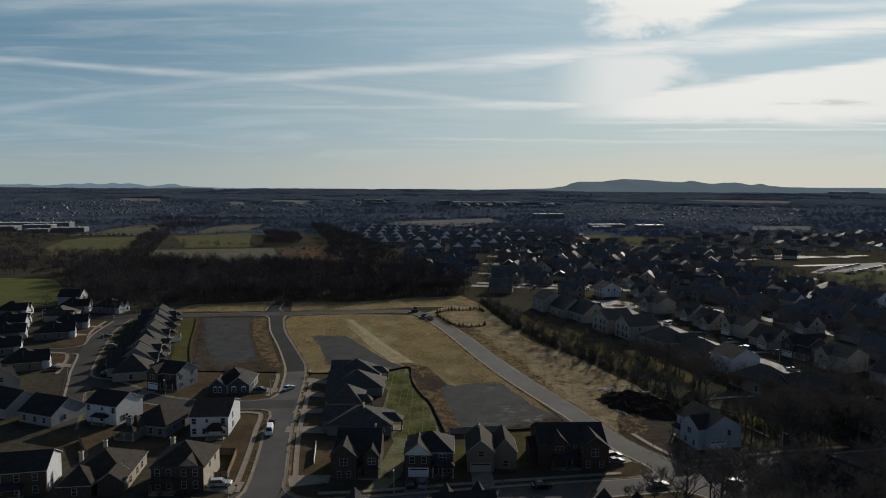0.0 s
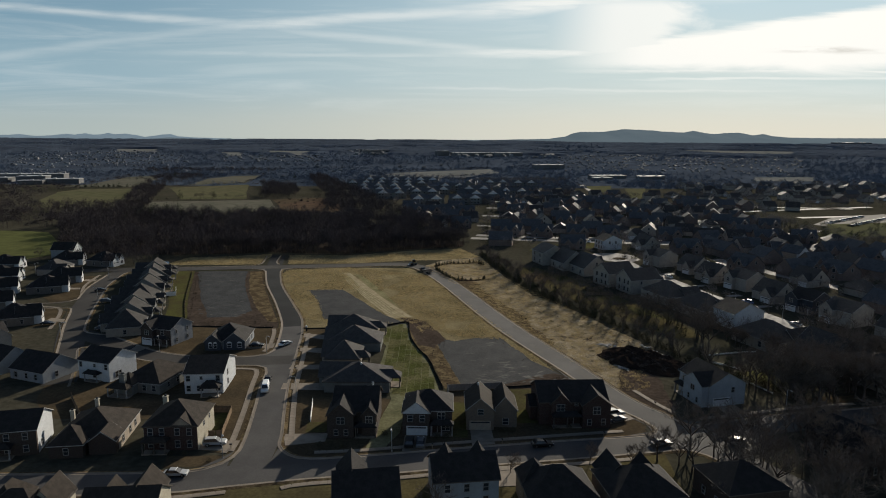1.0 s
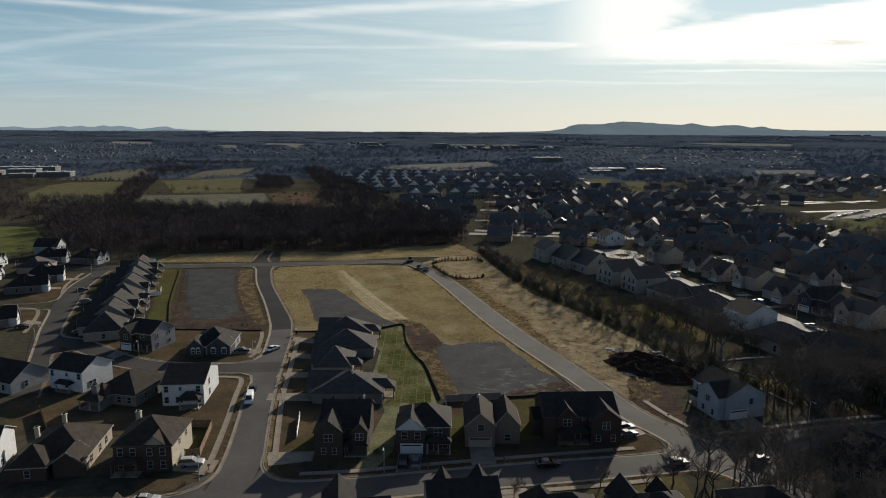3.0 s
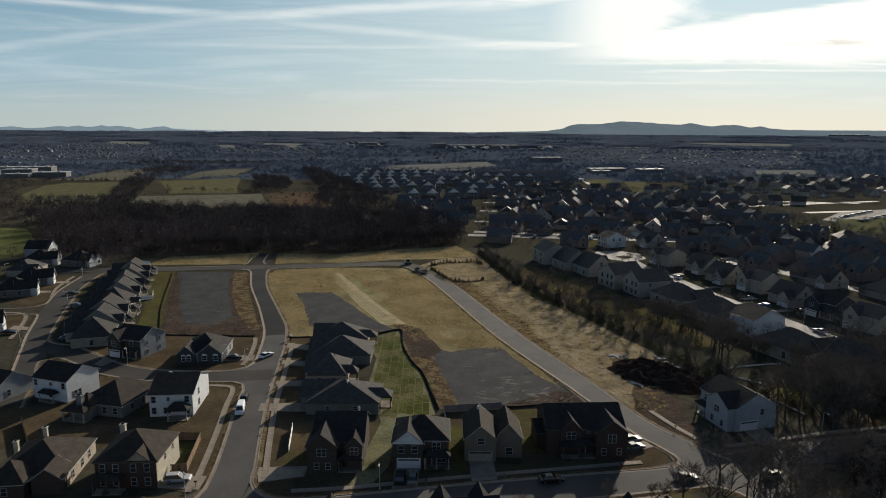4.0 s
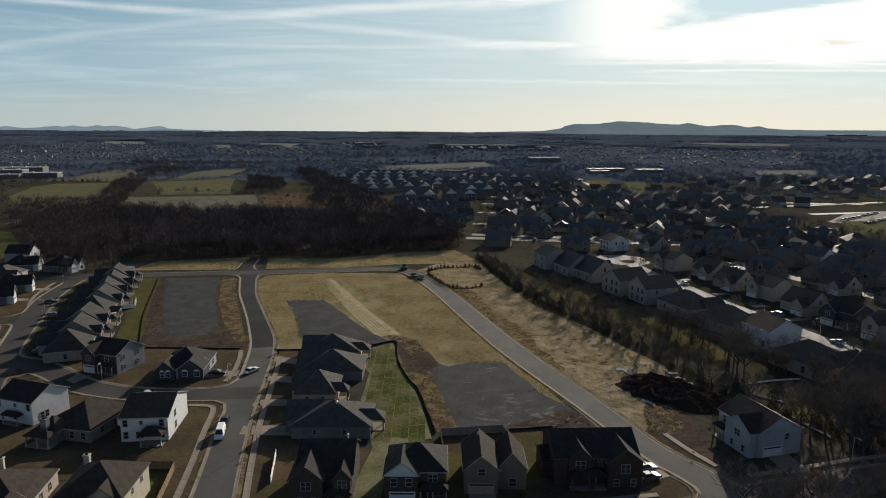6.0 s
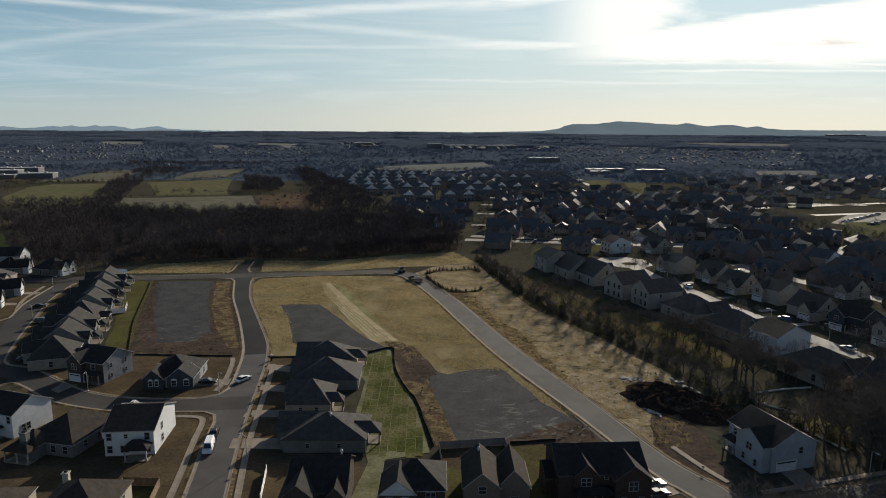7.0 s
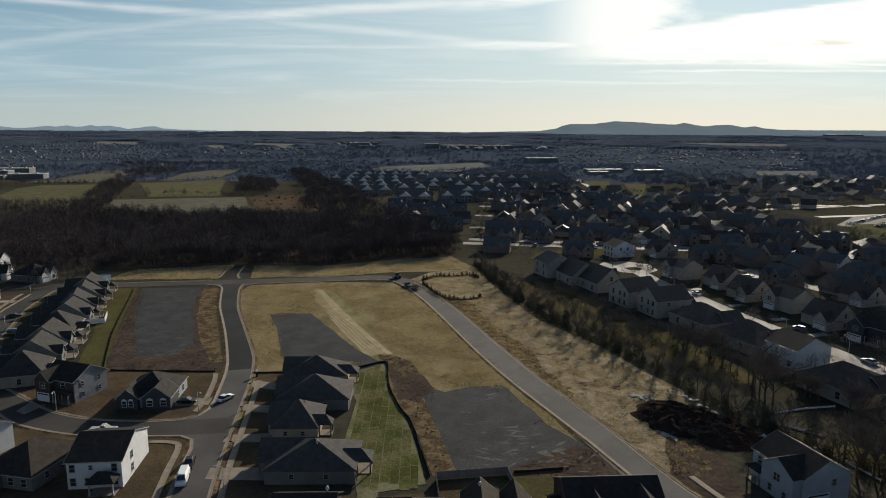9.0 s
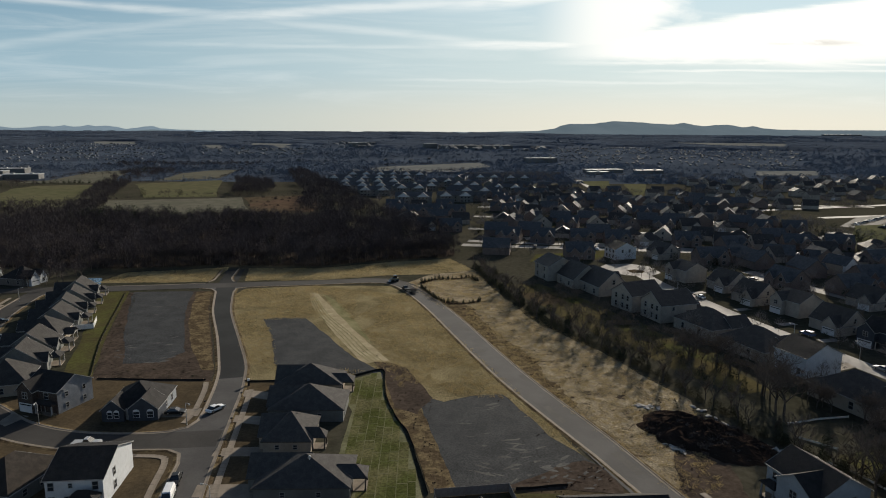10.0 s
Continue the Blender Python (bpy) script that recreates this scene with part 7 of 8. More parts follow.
def cottage(seed):
    r = random.Random(seed)
    w, d, h, t = r.uniform(4, 7), r.uniform(4, 6), r.uniform(3, 5.5), r.uniform(2, 3.2)
    v = np.array([(-w, -d, 0), (w, -d, 0), (w, d, 0), (-w, d, 0), (-w, -d, h), (w, -d, h), (w, d, h), (-w, d, h), (-w, 0, h + t), (w, 0, h + t)], float)
    f = np.array([(0, 1, 5), (0, 5, 4), (2, 3, 7), (2, 7, 6), (1, 2, 6), (1, 6, 5), (5, 6, 9), (3, 0, 4), (3, 4, 7), (7, 4, 8)])
    g = np.array([(4, 5, 9), (4, 9, 8), (6, 7, 8), (6, 8, 9)])
    return (v, f), (v + (0, 0, 0.05), g)


COTS = [cottage(s) for s in range(5)]
cots = []
for k, (poly, n, size) in enumerate(TOWNS):
    for x, y, z, turn, s, which in scatter(poly, n, (0.7 * size, 1.2 * size), 700 + k, 5):
        cots.append((x, y, z + 0.1, r6.choice((0.2, 0.4, 1.7, 1.9, 1.1)) + r6.uniform(-0.15, 0.15), s, which))
while len(cots) < 960:
    y = 1000 + 2300 * r6.random() ** 1.3
    x = r6.uniform(-0.72, 0.72) * y
    if noise.noise((x * 0.0018, y * 0.0012, 9.0)) > 0.05 and not any(inside(x, y, a) for a in FAR_OPEN):
        cots.append((x, y, terrain(x, y) + 0.1, r6.choice((0, 0.3, 1.57, 1.8)), r6.uniform(0.5, 0.9), r6.randrange(5)))
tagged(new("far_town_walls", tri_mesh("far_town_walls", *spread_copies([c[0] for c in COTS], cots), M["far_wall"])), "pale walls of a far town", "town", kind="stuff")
tagged(new("far_town_roofs", tri_mesh("far_town_roofs", *spread_copies([c[1] for c in COTS], cots), M["hazed_town_roof"])), "grey roofs of a far town, cooled with haze blue in the colour", "town", kind="stuff")
for x, y, w, d, h in ((-652, 905, 74, 26, 6), (-588, 918, 38, 22, 8), (-530, 892, 44, 20, 6), (-640, 985, 110, 24, 7), (-560, 870, 30, 16, 5), (262, 1078, 60, 18, 5), (330, 1066, 44, 16, 5), (244, 1036, 30, 12, 4), (208, 1366, 62, 24, 9),
                      (2360, 4000, 120, 60, 14), (2500, 4040, 70, 60, 14), (-250, 2160, 60, 30, 12), (70, 2060, 120, 50, 10), (180, 2060, 90, 50, 10), (-20, 2070, 40, 30, 14)):
    bm = bmesh.new()
    box(bm, -w / 2, w / 2, -d / 2, d / 2, -1, h)
    base = part("commercial_building", bm, M["far_shed"])
    base.matrix_basis = pose(x, y, terrain(x, y), 0, 0, 12)
    tagged(base, "long low pale commercial building far off", "building", "far commercial buildings")
    bm = bmesh.new()
    box(bm, -w / 2 - 0.5, w / 2 + 0.5, -d / 2 - 0.5, d / 2 + 0.5, h, h + 0.6)
    part("roof", bm, M["flat_roof"], base)
    for k in range(max(1, int(w / 16))):
        bm = bmesh.new()
        u = -w / 2 + (k + 0.5) * w / max(1, int(w / 16))
        box(bm, u - 1.8, u + 1.8, -1.5, 1.5, h + 0.6, h + 2.0)
        part("roof_unit", bm, M["pole_grey"], base)


# hills on the horizon
def hills(name, crest, y, deep, mat, label):
    bm = bmesh.new()
    rows = []
    fine_crest = []
    for (x0, z0), (x1, z1) in zip(crest[:-1], crest[1:]):
        k = max(1, int((x1 - x0) / 20))
        for s in range(k):
            f = s / k
            g = f * f * (3 - 2 * f)
            fine_crest.append((x0 + (x1 - x0) * f, z0 + (z1 - z0) * g))
    fine_crest.append(crest[-1])
    for x, z in fine_crest:
        low = terrain(x, y - deep) - 6
        top = max(z + 1.2 * noise.noise((x * 0.012, 0, y)) + 1.3 * noise.noise((x * 0.04, 5, y)), low + 1)
        rows.append([bm.verts.new((x + (25 * noise.noise((x * 0.01, f * 9, 2)) if f < 1 else 0), y - deep * (1 - f), low + (top - low) * (f ** 1.3) * (1 + (0.14 * noise.noise((x * 0.006, f * 3, 7)) if 0 < f < 1 else 0))))
                     for f in (0, 0.15, 0.3, 0.45, 0.6, 0.75, 0.88, 1.0)])
    for a, b in zip(rows[:-1], rows[1:]):
        for i in range(7):
            bm.faces.new((a[i], b[i], b[i + 1], a[i + 1]))
    return tagged(part(name, bm, M[mat], smooth=True), label, kind="structure")


# The blue haze on these hills is an emissive glow; no air is modelled.
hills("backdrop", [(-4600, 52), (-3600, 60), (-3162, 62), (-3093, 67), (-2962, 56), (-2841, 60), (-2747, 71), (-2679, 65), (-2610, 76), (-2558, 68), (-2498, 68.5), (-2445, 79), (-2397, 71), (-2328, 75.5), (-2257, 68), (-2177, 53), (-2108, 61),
                   (-2055, 71), (-1995, 73.6), (-1935, 58), (-1795, 51), (-1554, 44.6), (-1152, 42)], 4780, 700, "farther_hill", "wooded hills on the horizon, glowing pale blue for the haze")
hills("backdrop", [(-4600, 26), (-2982, 26), (-2488, 27), (-2260, 31), (-2108, 35), (-1994, 43), (-1898, 50.7), (-1804, 47.5), (-1691, 37), (-1540, 31), (-1274, 28)], 4500, 500, "far_hill", "dark wooded hill before the horizon, glowing faintly for haze")
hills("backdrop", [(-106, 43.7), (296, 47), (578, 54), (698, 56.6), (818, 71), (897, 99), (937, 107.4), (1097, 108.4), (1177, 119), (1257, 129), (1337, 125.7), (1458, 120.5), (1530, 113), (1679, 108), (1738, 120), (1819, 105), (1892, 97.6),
                   (1980, 106), (2060, 108.5), (2173, 91.4), (2241, 99.7), (2323, 84.4), (2424, 77), (2624, 74.4), (3138, 75.7), (4600, 72)], 4780, 900, "far_hill", "wooded ridge on the horizon, glowing blue for the haze")
hills("backdrop", [(-4600, 36), (-1750, 41), (-900, 42), (0, 44), (749, 50), (2000, 56), (4600, 58)], 4850, 1400, "far_plain", "dark wooded plain at the horizon, glowing faintly for haze")

# ---------------------------------------------------------------- pavements and driveways
for pts in ([(-33.5, 117), (-34.6, 122), (-37.2, 135), (-40.0, 150.2), (-41.8, 163.4), (-44.4, 182.6), (-46.6, 198)], [(-46.6, 111.5), (-46.6, 117.5), (-49.2, 135), (-51.8, 149.8), (-53.4, 160), (-55.5, 162.6), (-63, 163)],
            [(-56.5, 178.2), (-56.3, 184.5), (-58.3, 197.5), (-59.8, 203)], [(-27.5, 112.2), (-18, 113.3), (-9.2, 115), (2, 117.2), (25.5, 121.3), (41, 124)], [(61, 131), (71, 133.6), (87, 138), (104, 141.2)], [(50.4, 149), (53.2, 141), (56.2, 134.6)], [(-31, 97.6), (-26.3, 99.3), (-7.7, 102.2), (3.1, 104.4), (26.9, 108.3), (42.5, 111.3)], [(-86, 91.6), (-56.3, 93.0), (-41, 96.0)],
            [(-136.5, 200), (-145, 221), (-151, 229), (-160, 229.8)], [(-154, 252), (-161, 268), (-166, 290)]):
    pavement(pts)
for pts in ([(-43.5, 147.5), (-31.2, 147.2), (-31.2, 152.2), (-43.9, 151.8)], [(-45.0, 162.8), (-33.2, 163.0), (-33.2, 167.2), (-45.0, 166.2)], [(-46.6, 179.2), (-34, 176.5), (-34, 181.4), (-46.9, 182.6)],
            [(-48.6, 194), (-34.8, 190), (-34.8, 195.0), (-48.8, 198)], [(-34.4, 115.2), (-26.2, 117.5), (-26.2, 121.5), (-36.2, 120.8)], [(-8.9, 113.1), (-4.0, 114.0), (-3.9, 120.9), (-8.8, 120.9)],
            [(6.2, 116.0), (11.2, 116.9), (10.9, 123.9), (6.0, 123.9)], [(38.4, 127.6), (45.4, 130.6), (43.9, 135.4), (38.6, 133.5)], [(-52.9, 113.0), (-44.7, 112.4), (-44.9, 117.4), (-52.8, 117.0)],
            [(-63.2, 181.3), (-54.6, 182.0), (-55.0, 186.6), (-63.2, 185.0)], [(-98.4, 183.4), (-93.6, 181.8), (-95.6, 176.4), (-98.6, 178.2)], [(69, 131.6), (74, 133), (73.2, 139.8), (68.2, 138.6)], [(9.8, 107.2), (16.2, 108.4), (15.6, 99.6), (10.6, 99.0)],
            [(-144.5, 214.5), (-137.5, 212.5), (-136.2, 209.3), (-144.0, 210.0)], [(-160.5, 263), (-165.5, 263), (-164.8, 259), (-159, 260)], [(-167.5, 280), (-161.6, 279.5), (-161, 276), (-167, 276.5)]):
    driveway(pts)
r7 = random.Random(70)
for k in range(8):
    f = k / 7.0
    x, y = -118.0 - 30.5 * f, 203.0 + 92 * f
    driveway([(x - 3.6, y + 0.4), (x - 2.6, y + 4.2), (x + 4.0, y + 2.4), (x + 2.9, y - 1.4)])
for k in range(9):
    f = k / 8.0
    x, y = 62 + 57 * f, 332 - 165 * f
    driveway([(x, y), (x + 1.4, y + 3.8), (x + 22 - 8 * f, y + 11), (x + 22 - 8 * f, y + 7)])

# ---------------------------------------------------------------- sod strips
SOD = [(-20.6, 205.6), (-14.6, 210.4), (-12.0, 191.5), (-6.6, 173.5), (-3.8, 160), (-1.8, 146.6), (-13, 142.4), (-14.2, 145), (-14.2, 160), (-18.6, 162), (-18.6, 185), (-20.6, 190)]
sod_base = next(o for o in scene.objects if o.name.startswith("sod_lawn"))
SOD_STRIPS = []
for k, w in enumerate((1.7, 2.0, 1.5, 1.85)):
    bm = bmesh.new()
    box(bm, -w / 2, w / 2, -2.5, 2.5, 0, 0.012)
    SOD_STRIPS.append((w, mesh_of(bm, "sod_strip", M["sod_strip"])))
x, i = -23.2, 0
while x < 0.5:
    w, data = SOD_STRIPS[i % 4]
    y = 143 + r7.uniform(0, 4)
    while y < 212:
        long = r7.choice((2.4, 4.6, 5.0, 3.4))
        cx, cy = x + w / 2 - (y - 143) * 0.02, y + long / 2
        if inside(cx, cy, SOD):
            ob = new("sod_strip", data)
            ob.parent = sod_base
            ob.matrix_basis = pose(cx, cy, 0.076, 0, 0, 1.5 + r7.uniform(-1.2, 1.2)) @ Matrix.Diagonal((1, long / 5.0, 1, 1))
        y += long + r7.choice((0.1, 0.16, 0.3))
    x += w + r7.choice((0.08, 0.14, 0.26))
    i += 1

# ---------------------------------------------------------------- grass tufts and weeds of the open land
STRAW_AREAS = [([(-80, 296), (-62, 241), (-54.5, 219), (-34, 205), (-14, 212), (-3, 190), (33, 157), (22, 197), (0, 268), (-10, 296), (-50, 312), (-79, 306)], 9500),
               ([(-5, 297), (10.6, 262), (23.4, 220), (36, 177), (45.2, 148), (55, 150), (64, 192), (52, 226), (28, 292), (19, 345), (-12, 318)], 7500),
               ([(-146, 316), (-97, 319), (-99, 350), (-142, 337)], 1200), ([(-83, 321), (-2, 336), (19, 346), (8, 374), (-56, 348), (-89, 348)], 2200)]
BARE = [[(-60, 261), (-36, 264), (-18, 219), (-9, 206), (-17, 211), (-45, 217), (-53, 246)], [(-9, 206), (8, 194), (18, 193), (33, 160), (27, 150), (2, 149), (-3, 178)], [(-49.8, 298.6), (-41.5, 296.4), (-12.9, 220.2), (-19.7, 218.6)]]


def tuft(seed, n, wide, high):
    r = random.Random(seed)
    V, F = [], []
    for i in range(n):
        t, o = r.uniform(0, 6.28), Vector((r.uniform(-1, 1), r.uniform(-1, 1), 0)) * wide * 0.5
        s = Vector((math.cos(t), math.sin(t), 0)) * 0.075
        k = len(V)
        V.extend((o - s, o + s, o + Vector((r.uniform(-1, 1) * wide * 0.6, r.uniform(-1, 1) * wide * 0.6, high * r.uniform(0.5, 1.2)))))
        F.append((k, k + 1, k + 2))
    return np.array(V), np.array(F)


TUFTS = [tuft(s, 9, 1.3, 0.30) for s in range(6)]
tufts = []
for k, (poly, n) in enumerate(STRAW_AREAS):
    for p in scatter(poly, int(n * 0.85), (0.4, 1.25), 300 + k, 6, BARE):
        if noise.noise((p[0] * 0.06, p[1] * 0.06, 2.0)) > -0.45:
            tufts.append((p[0], p[1], 0.02, *p[3:]))
tagged(new("straw_tufts", tri_mesh("straw_tufts", *spread_copies(TUFTS, tufts), M["straw_tuft"])), "tufts of dry straw grass", "grass", kind="stuff")
weeds = [(p[0], p[1], 0.02, *p[3:]) for p in scatter([(43, 165), (48, 150), (64, 190), (50, 226), (34, 262), (20, 300), (15, 272), (26, 226), (34, 198)], 160, (0.25, 0.6), 77, 4)]
weeds += [(p[0], p[1], 0.02, *p[3:]) for p in scatter([(-124, 298), (-119, 298), (-92, 207), (-88, 205), (-60, 206), (-64, 214), (-92, 210)], 160, (0.15, 0.4), 78, 4)]
tagged(new("weeds", tri_mesh("weeds", *spread_copies([grow_clump(s + 80, 1.6, 1.0, 60, 0.35) for s in range(4)], weeds), M["shrub"])), "low dark weeds on rough ground", "weeds", kind="stuff")

# ---------------------------------------------------------------- soil heap and stumps


def soil_heap():
    """A long heap with ragged edges, pushed up in overlapping lobes of soil and roots."""
    bm = bmesh.new()
    ring, steps = 72, 22
    rows = []
    for j in range(steps + 1):
        f = j / steps
        row = []
        for i in range(ring):
            t = 2 * math.pi * i / ring
            edge = 1 + 0.22 * noise.noise((math.cos(t) * 2, math.sin(t) * 2, 1.0)) + 0.08 * noise.noise((math.cos(t) * 7, math.sin(t) * 7, 3.0))
            x, y = 9.2 * f * math.cos(t) * edge, 15.0 * f * math.sin(t) * edge
            z = 2.7 * (1 - f ** 1.8)
            for k, amp in ((0.3, 1.1), (0.75, 0.7), (1.7, 0.45), (3.6, 0.25)):
                z += amp * noise.noise((x * k, y * k, 4.0 + k)) * (1 - f ** 4)
            row.append(bm.verts.new((x, y, max(z, 0.0) if f < 1 else -0.1)))
        rows.append(row)
    for a, b in zip(rows[:-1], rows[1:]):
        for i in range(ring):
            k = (i + 1) % ring
            bm.faces.new((a[i], b[i], b[k], a[k]))
    bmesh.ops.remove_doubles(bm, verts=bm.verts[:], dist=0.001)
    ob = part("soil_mound", bm, M["dark_soil"])
    ob.matrix_basis = pose(60.0, 172.0, 0.05, 0, 0, 44)
    return tagged(ob, "long heap of dark soil beside the trees", "soil mound")


roots = []
for k in range(110):
    t, f = r7.uniform(0, 6.28), r7.random() ** 0.5
    roots.append((60 + 6.6 * f * math.cos(t) - 9.6 * f * math.sin(t), 172 + 9.8 * f * math.sin(t) + 6.2 * f * math.cos(t), 1.9 * (1 - f * f), t, r7.uniform(0.25, 0.7), k))
tagged(new("brushwood", tri_mesh("brushwood", *spread_copies([grow_clump(s + 340, 1.8, 1.0, 46, 0.9) for s in range(4)], roots), M["bark"])), "torn roots and brushwood on the soil heap", "brushwood", kind="stuff")
soil_heap()


def rubble(x, y, size, seed, tall):
    r = random.Random(seed)
    bm = bmesh.new()
    bmesh.ops.create_icosphere(bm, subdivisions=1, radius=1.0)
    for v in bm.verts:
        v.co = Vector((v.co.x * 1.5, v.co.y * 0.8, v.co.z * tall + tall * 0.5)) * r.uniform(0.7, 1.25) * size
    ob = part("broken_stone", bm, M["pale_stone"])
    ob.matrix_basis = pose(x, y, 0.02, 0, 0, r.uniform(0, 180))
    return tagged(ob, "pale broken stone beside the soil heap", "stone", "broken stones beside the heap")


for k in range(70):
    f = r7.random()
    a, b = (((50, 188.5), (55, 186.6)), ((47.7, 177), (52.2, 174)), ((50.2, 168.4), (53.4, 164.4)), ((64, 188), (68, 175.5)), ((69.9, 168.6), (74, 165)))[k % 5]
    rubble(a[0] + (b[0] - a[0]) * f + r7.uniform(-0.7, 0.7), a[1] + (b[1] - a[1]) * f + r7.uniform(-0.7, 0.7), r7.uniform(0.3, 0.85), k, 0.3)


def ground_streak(area, seed, level, mat, label, size=1.0):
    """A thin ragged streak laid on the ground somewhere in an area."""
    r = random.Random(seed)
    x, y = scatter(area, 1, (1, 1), seed)[0][:2]
    a, long, wide = r.uniform(-0.5, 0.9), r.uniform(0.5, 2.6) * size, r.uniform(0.12, 0.5) * size
    pts = []
    for t in range(9):
        u, v = long * math.cos(t * 0.7) * r.uniform(0.5, 1.2), wide * math.sin(t * 0.7) * r.uniform(0.4, 1.6)
        pts.append((x + u * math.cos(a) - v * math.sin(a), y + u * math.sin(a) + v * math.cos(a)))
    patch(mat + "_scar", pts, level, M[mat], 0.12, 0.5, label=label)


for k in range(44):
    ground_streak([(6, 152), (31, 155), (27, 166), (16, 172), (8, 160)] if k % 4 else [(2, 168), (20, 165), (18, 190), (2, 186)], 900 + k, 0.070 + k * 0.0003, "pale_gravel", "pale scraped streak on the gravel")
for k in range(24):
    ground_streak([(-92, 214), (-74, 217), (-80, 235), (-98, 240)] if k % 3 else [(-98, 240), (-82, 240), (-98, 298), (-116, 292)], 960 + k, 0.068 + k * 0.0003, "pale_gravel", "pale scraped streak on the gravel")
# Dark and pale streaks laid over the roadside grass.
for k in range(46):
    ground_streak([(4, 283), (10, 264), (22, 222), (33, 188), (37, 192), (31, 222), (18, 264), (9, 290)], 1300 + k, 0.042 + k * 0.0003, "dark_soil" if k % 3 else "pale_straw", "thin streak in the roadside grass")
for k in range(34):
    ground_streak([(16, 151), (26, 157), (35, 158), (36, 150)], 1400 + k, 0.076 + k * 0.0003, ("dark_soil", "pale_gravel")[k % 2], "streak of debris on churned earth", 0.55)
for k in range(40):
    ground_streak([(41, 168), (47, 152), (52, 172), (50, 200), (38, 232), (26, 258), (24, 236), (34, 200)], 1200 + k, 0.044 + k * 0.0003, "earth", "torn streak of bare earth in the straw")
clods = []
for pts, n in (([(-122.5, 300.4), (-98.5, 302), (-92.3, 277), (-79.5, 240), (-68, 214), (-73, 208.5), (-87.5, 208.5), (-100, 239.5), (-115, 280), (-122.5, 300.4)], 260),
               ([(-60.4, 261.5), (-41.6, 264), (-27, 242), (-18, 219), (-17, 211), (-45, 217), (-53.5, 246), (-60.4, 261.5)], 160),
               ([(-9, 206), (-1.7, 188), (8.2, 194.7), (18.1, 193.2), (26.6, 169.4), (33, 160), (27, 150.5), (2.4, 149.5), (0.8, 164.4), (-9, 196)], 300),
               ([(48, 150), (52, 165), (52, 185), (60, 192), (66, 180)], 260)):
    rim = resample(pts, 0.8)
    for k in range(n // 2):
        p = rim[r7.randrange(len(rim))]
        clods.append((p.x + r7.gauss(0, 1.3), p.y + r7.gauss(0, 1.3), 0.05, r7.uniform(0, 6), r7.uniform(0.012, 0.042), r7.randrange(5)))
tagged(new("clods", tri_mesh("clods", *spread_copies(LUMPS, clods), M["earth"])), "loose clods of earth and stone round the pads", "earth", kind="stuff")

# ---------------------------------------------------------------- fences


def fence(pts, high, mat, label, picket=0.16, gap=0.02, group="fences", solid=True):
    """Posts, rails and upright boards, each board a piece of its own."""
    base = new("fence")
    tagged(base, label, "fence", group)
    key = ("board", picket, high, mat)
    if key not in MESHES:
        bm = bmesh.new()
        box(bm, -picket / 2, picket / 2, -0.015, 0.015, 0.06, high)
        MESHES[key] = mesh_of(bm, "fence_panel", M[mat])
        bm = bmesh.new()
        stack(bm, 0, 0, ((0.06, 0.06, 0), (0.06, 0.06, high + 0.08), (0.02, 0.02, high + 0.14)))
        MESHES[key + ("post",)] = mesh_of(bm, "post", M[mat])
    for a, b in zip(pts[:-1], pts[1:]):
        a, b = Vector((*a, 0)), Vector((*b, 0))
        d = b - a
        turn = math.degrees(math.atan2(d.y, d.x))
        n = max(1, round(d.length / (picket + gap)))
        for i in range(n):
            p = a + d * ((i + 0.5) / n)
            ob = set_under("fence_panel", MESHES[key], base, pose(p.x, p.y, 0, 0, 0, turn))
        for i in range(max(2, int(d.length / 2.4) + 1)):
            p = a + d * (i / max(1, int(d.length / 2.4)))
            q = d.normalized().cross(Vector((0, 0, 1))) * 0.08
            set_under("post", MESHES[key + ("post",)], base, pose(p.x + q.x, p.y + q.y, 0, 0, 0, turn))
        for z in (0.35, high - 0.25):
            bm = bmesh.new()
            box(bm, 0, d.length, 0.016, 0.06, z - 0.045, z + 0.045)
            rail = part("rail", bm, M[mat], base)
            rail.matrix_basis = pose(a.x, a.y, 0, 0, 0, turn)
    return base


fence([(1.6, 136), (0.7, 147.5), (14.6, 149.5), (16.8, 136)], 1.8, "grey_fence", "weathered grey board fence round a back yard", 1.2, 0.02)
fence([(-58.0, 125.4), (-58.4, 132.6), (-51.6, 132.4), (-49.4, 119.0), (-52.3, 118.6)], 1.8, "wood_fence", "dark wooden board fence round a back yard", 1.2, 0.02)
fence([(-33.0, 138.0), (-31.4, 127.5)], 1.5, "white_fence", "white vinyl panel fence", 1.2, 0.02)
fence([(-86, 128), (-95, 140)], 1.6, "wood_fence", "reddish brown wooden fence", 1.2, 0.02)
for pts in ([(81.6, 178.2), (90.7, 180.8), (98, 182)], [(80.3, 171.6), (86, 166)], [(80.5, 160.5), (83, 157.4), (86.5, 147.4)]):
    fence(pts, 0.5, "white_fence", "low pale panel fence among bare trees", 1.6, 0.03, "pale fences among the trees")
for pts in ([(60, 256.8), (71, 257)], [(78, 238), (90, 233)], [(86, 222), (97, 204)]):
    fence(pts, 1.6, "wood_fence", "dark board fence behind the far houses", 1.6, 0.03, "fences behind the far houses")


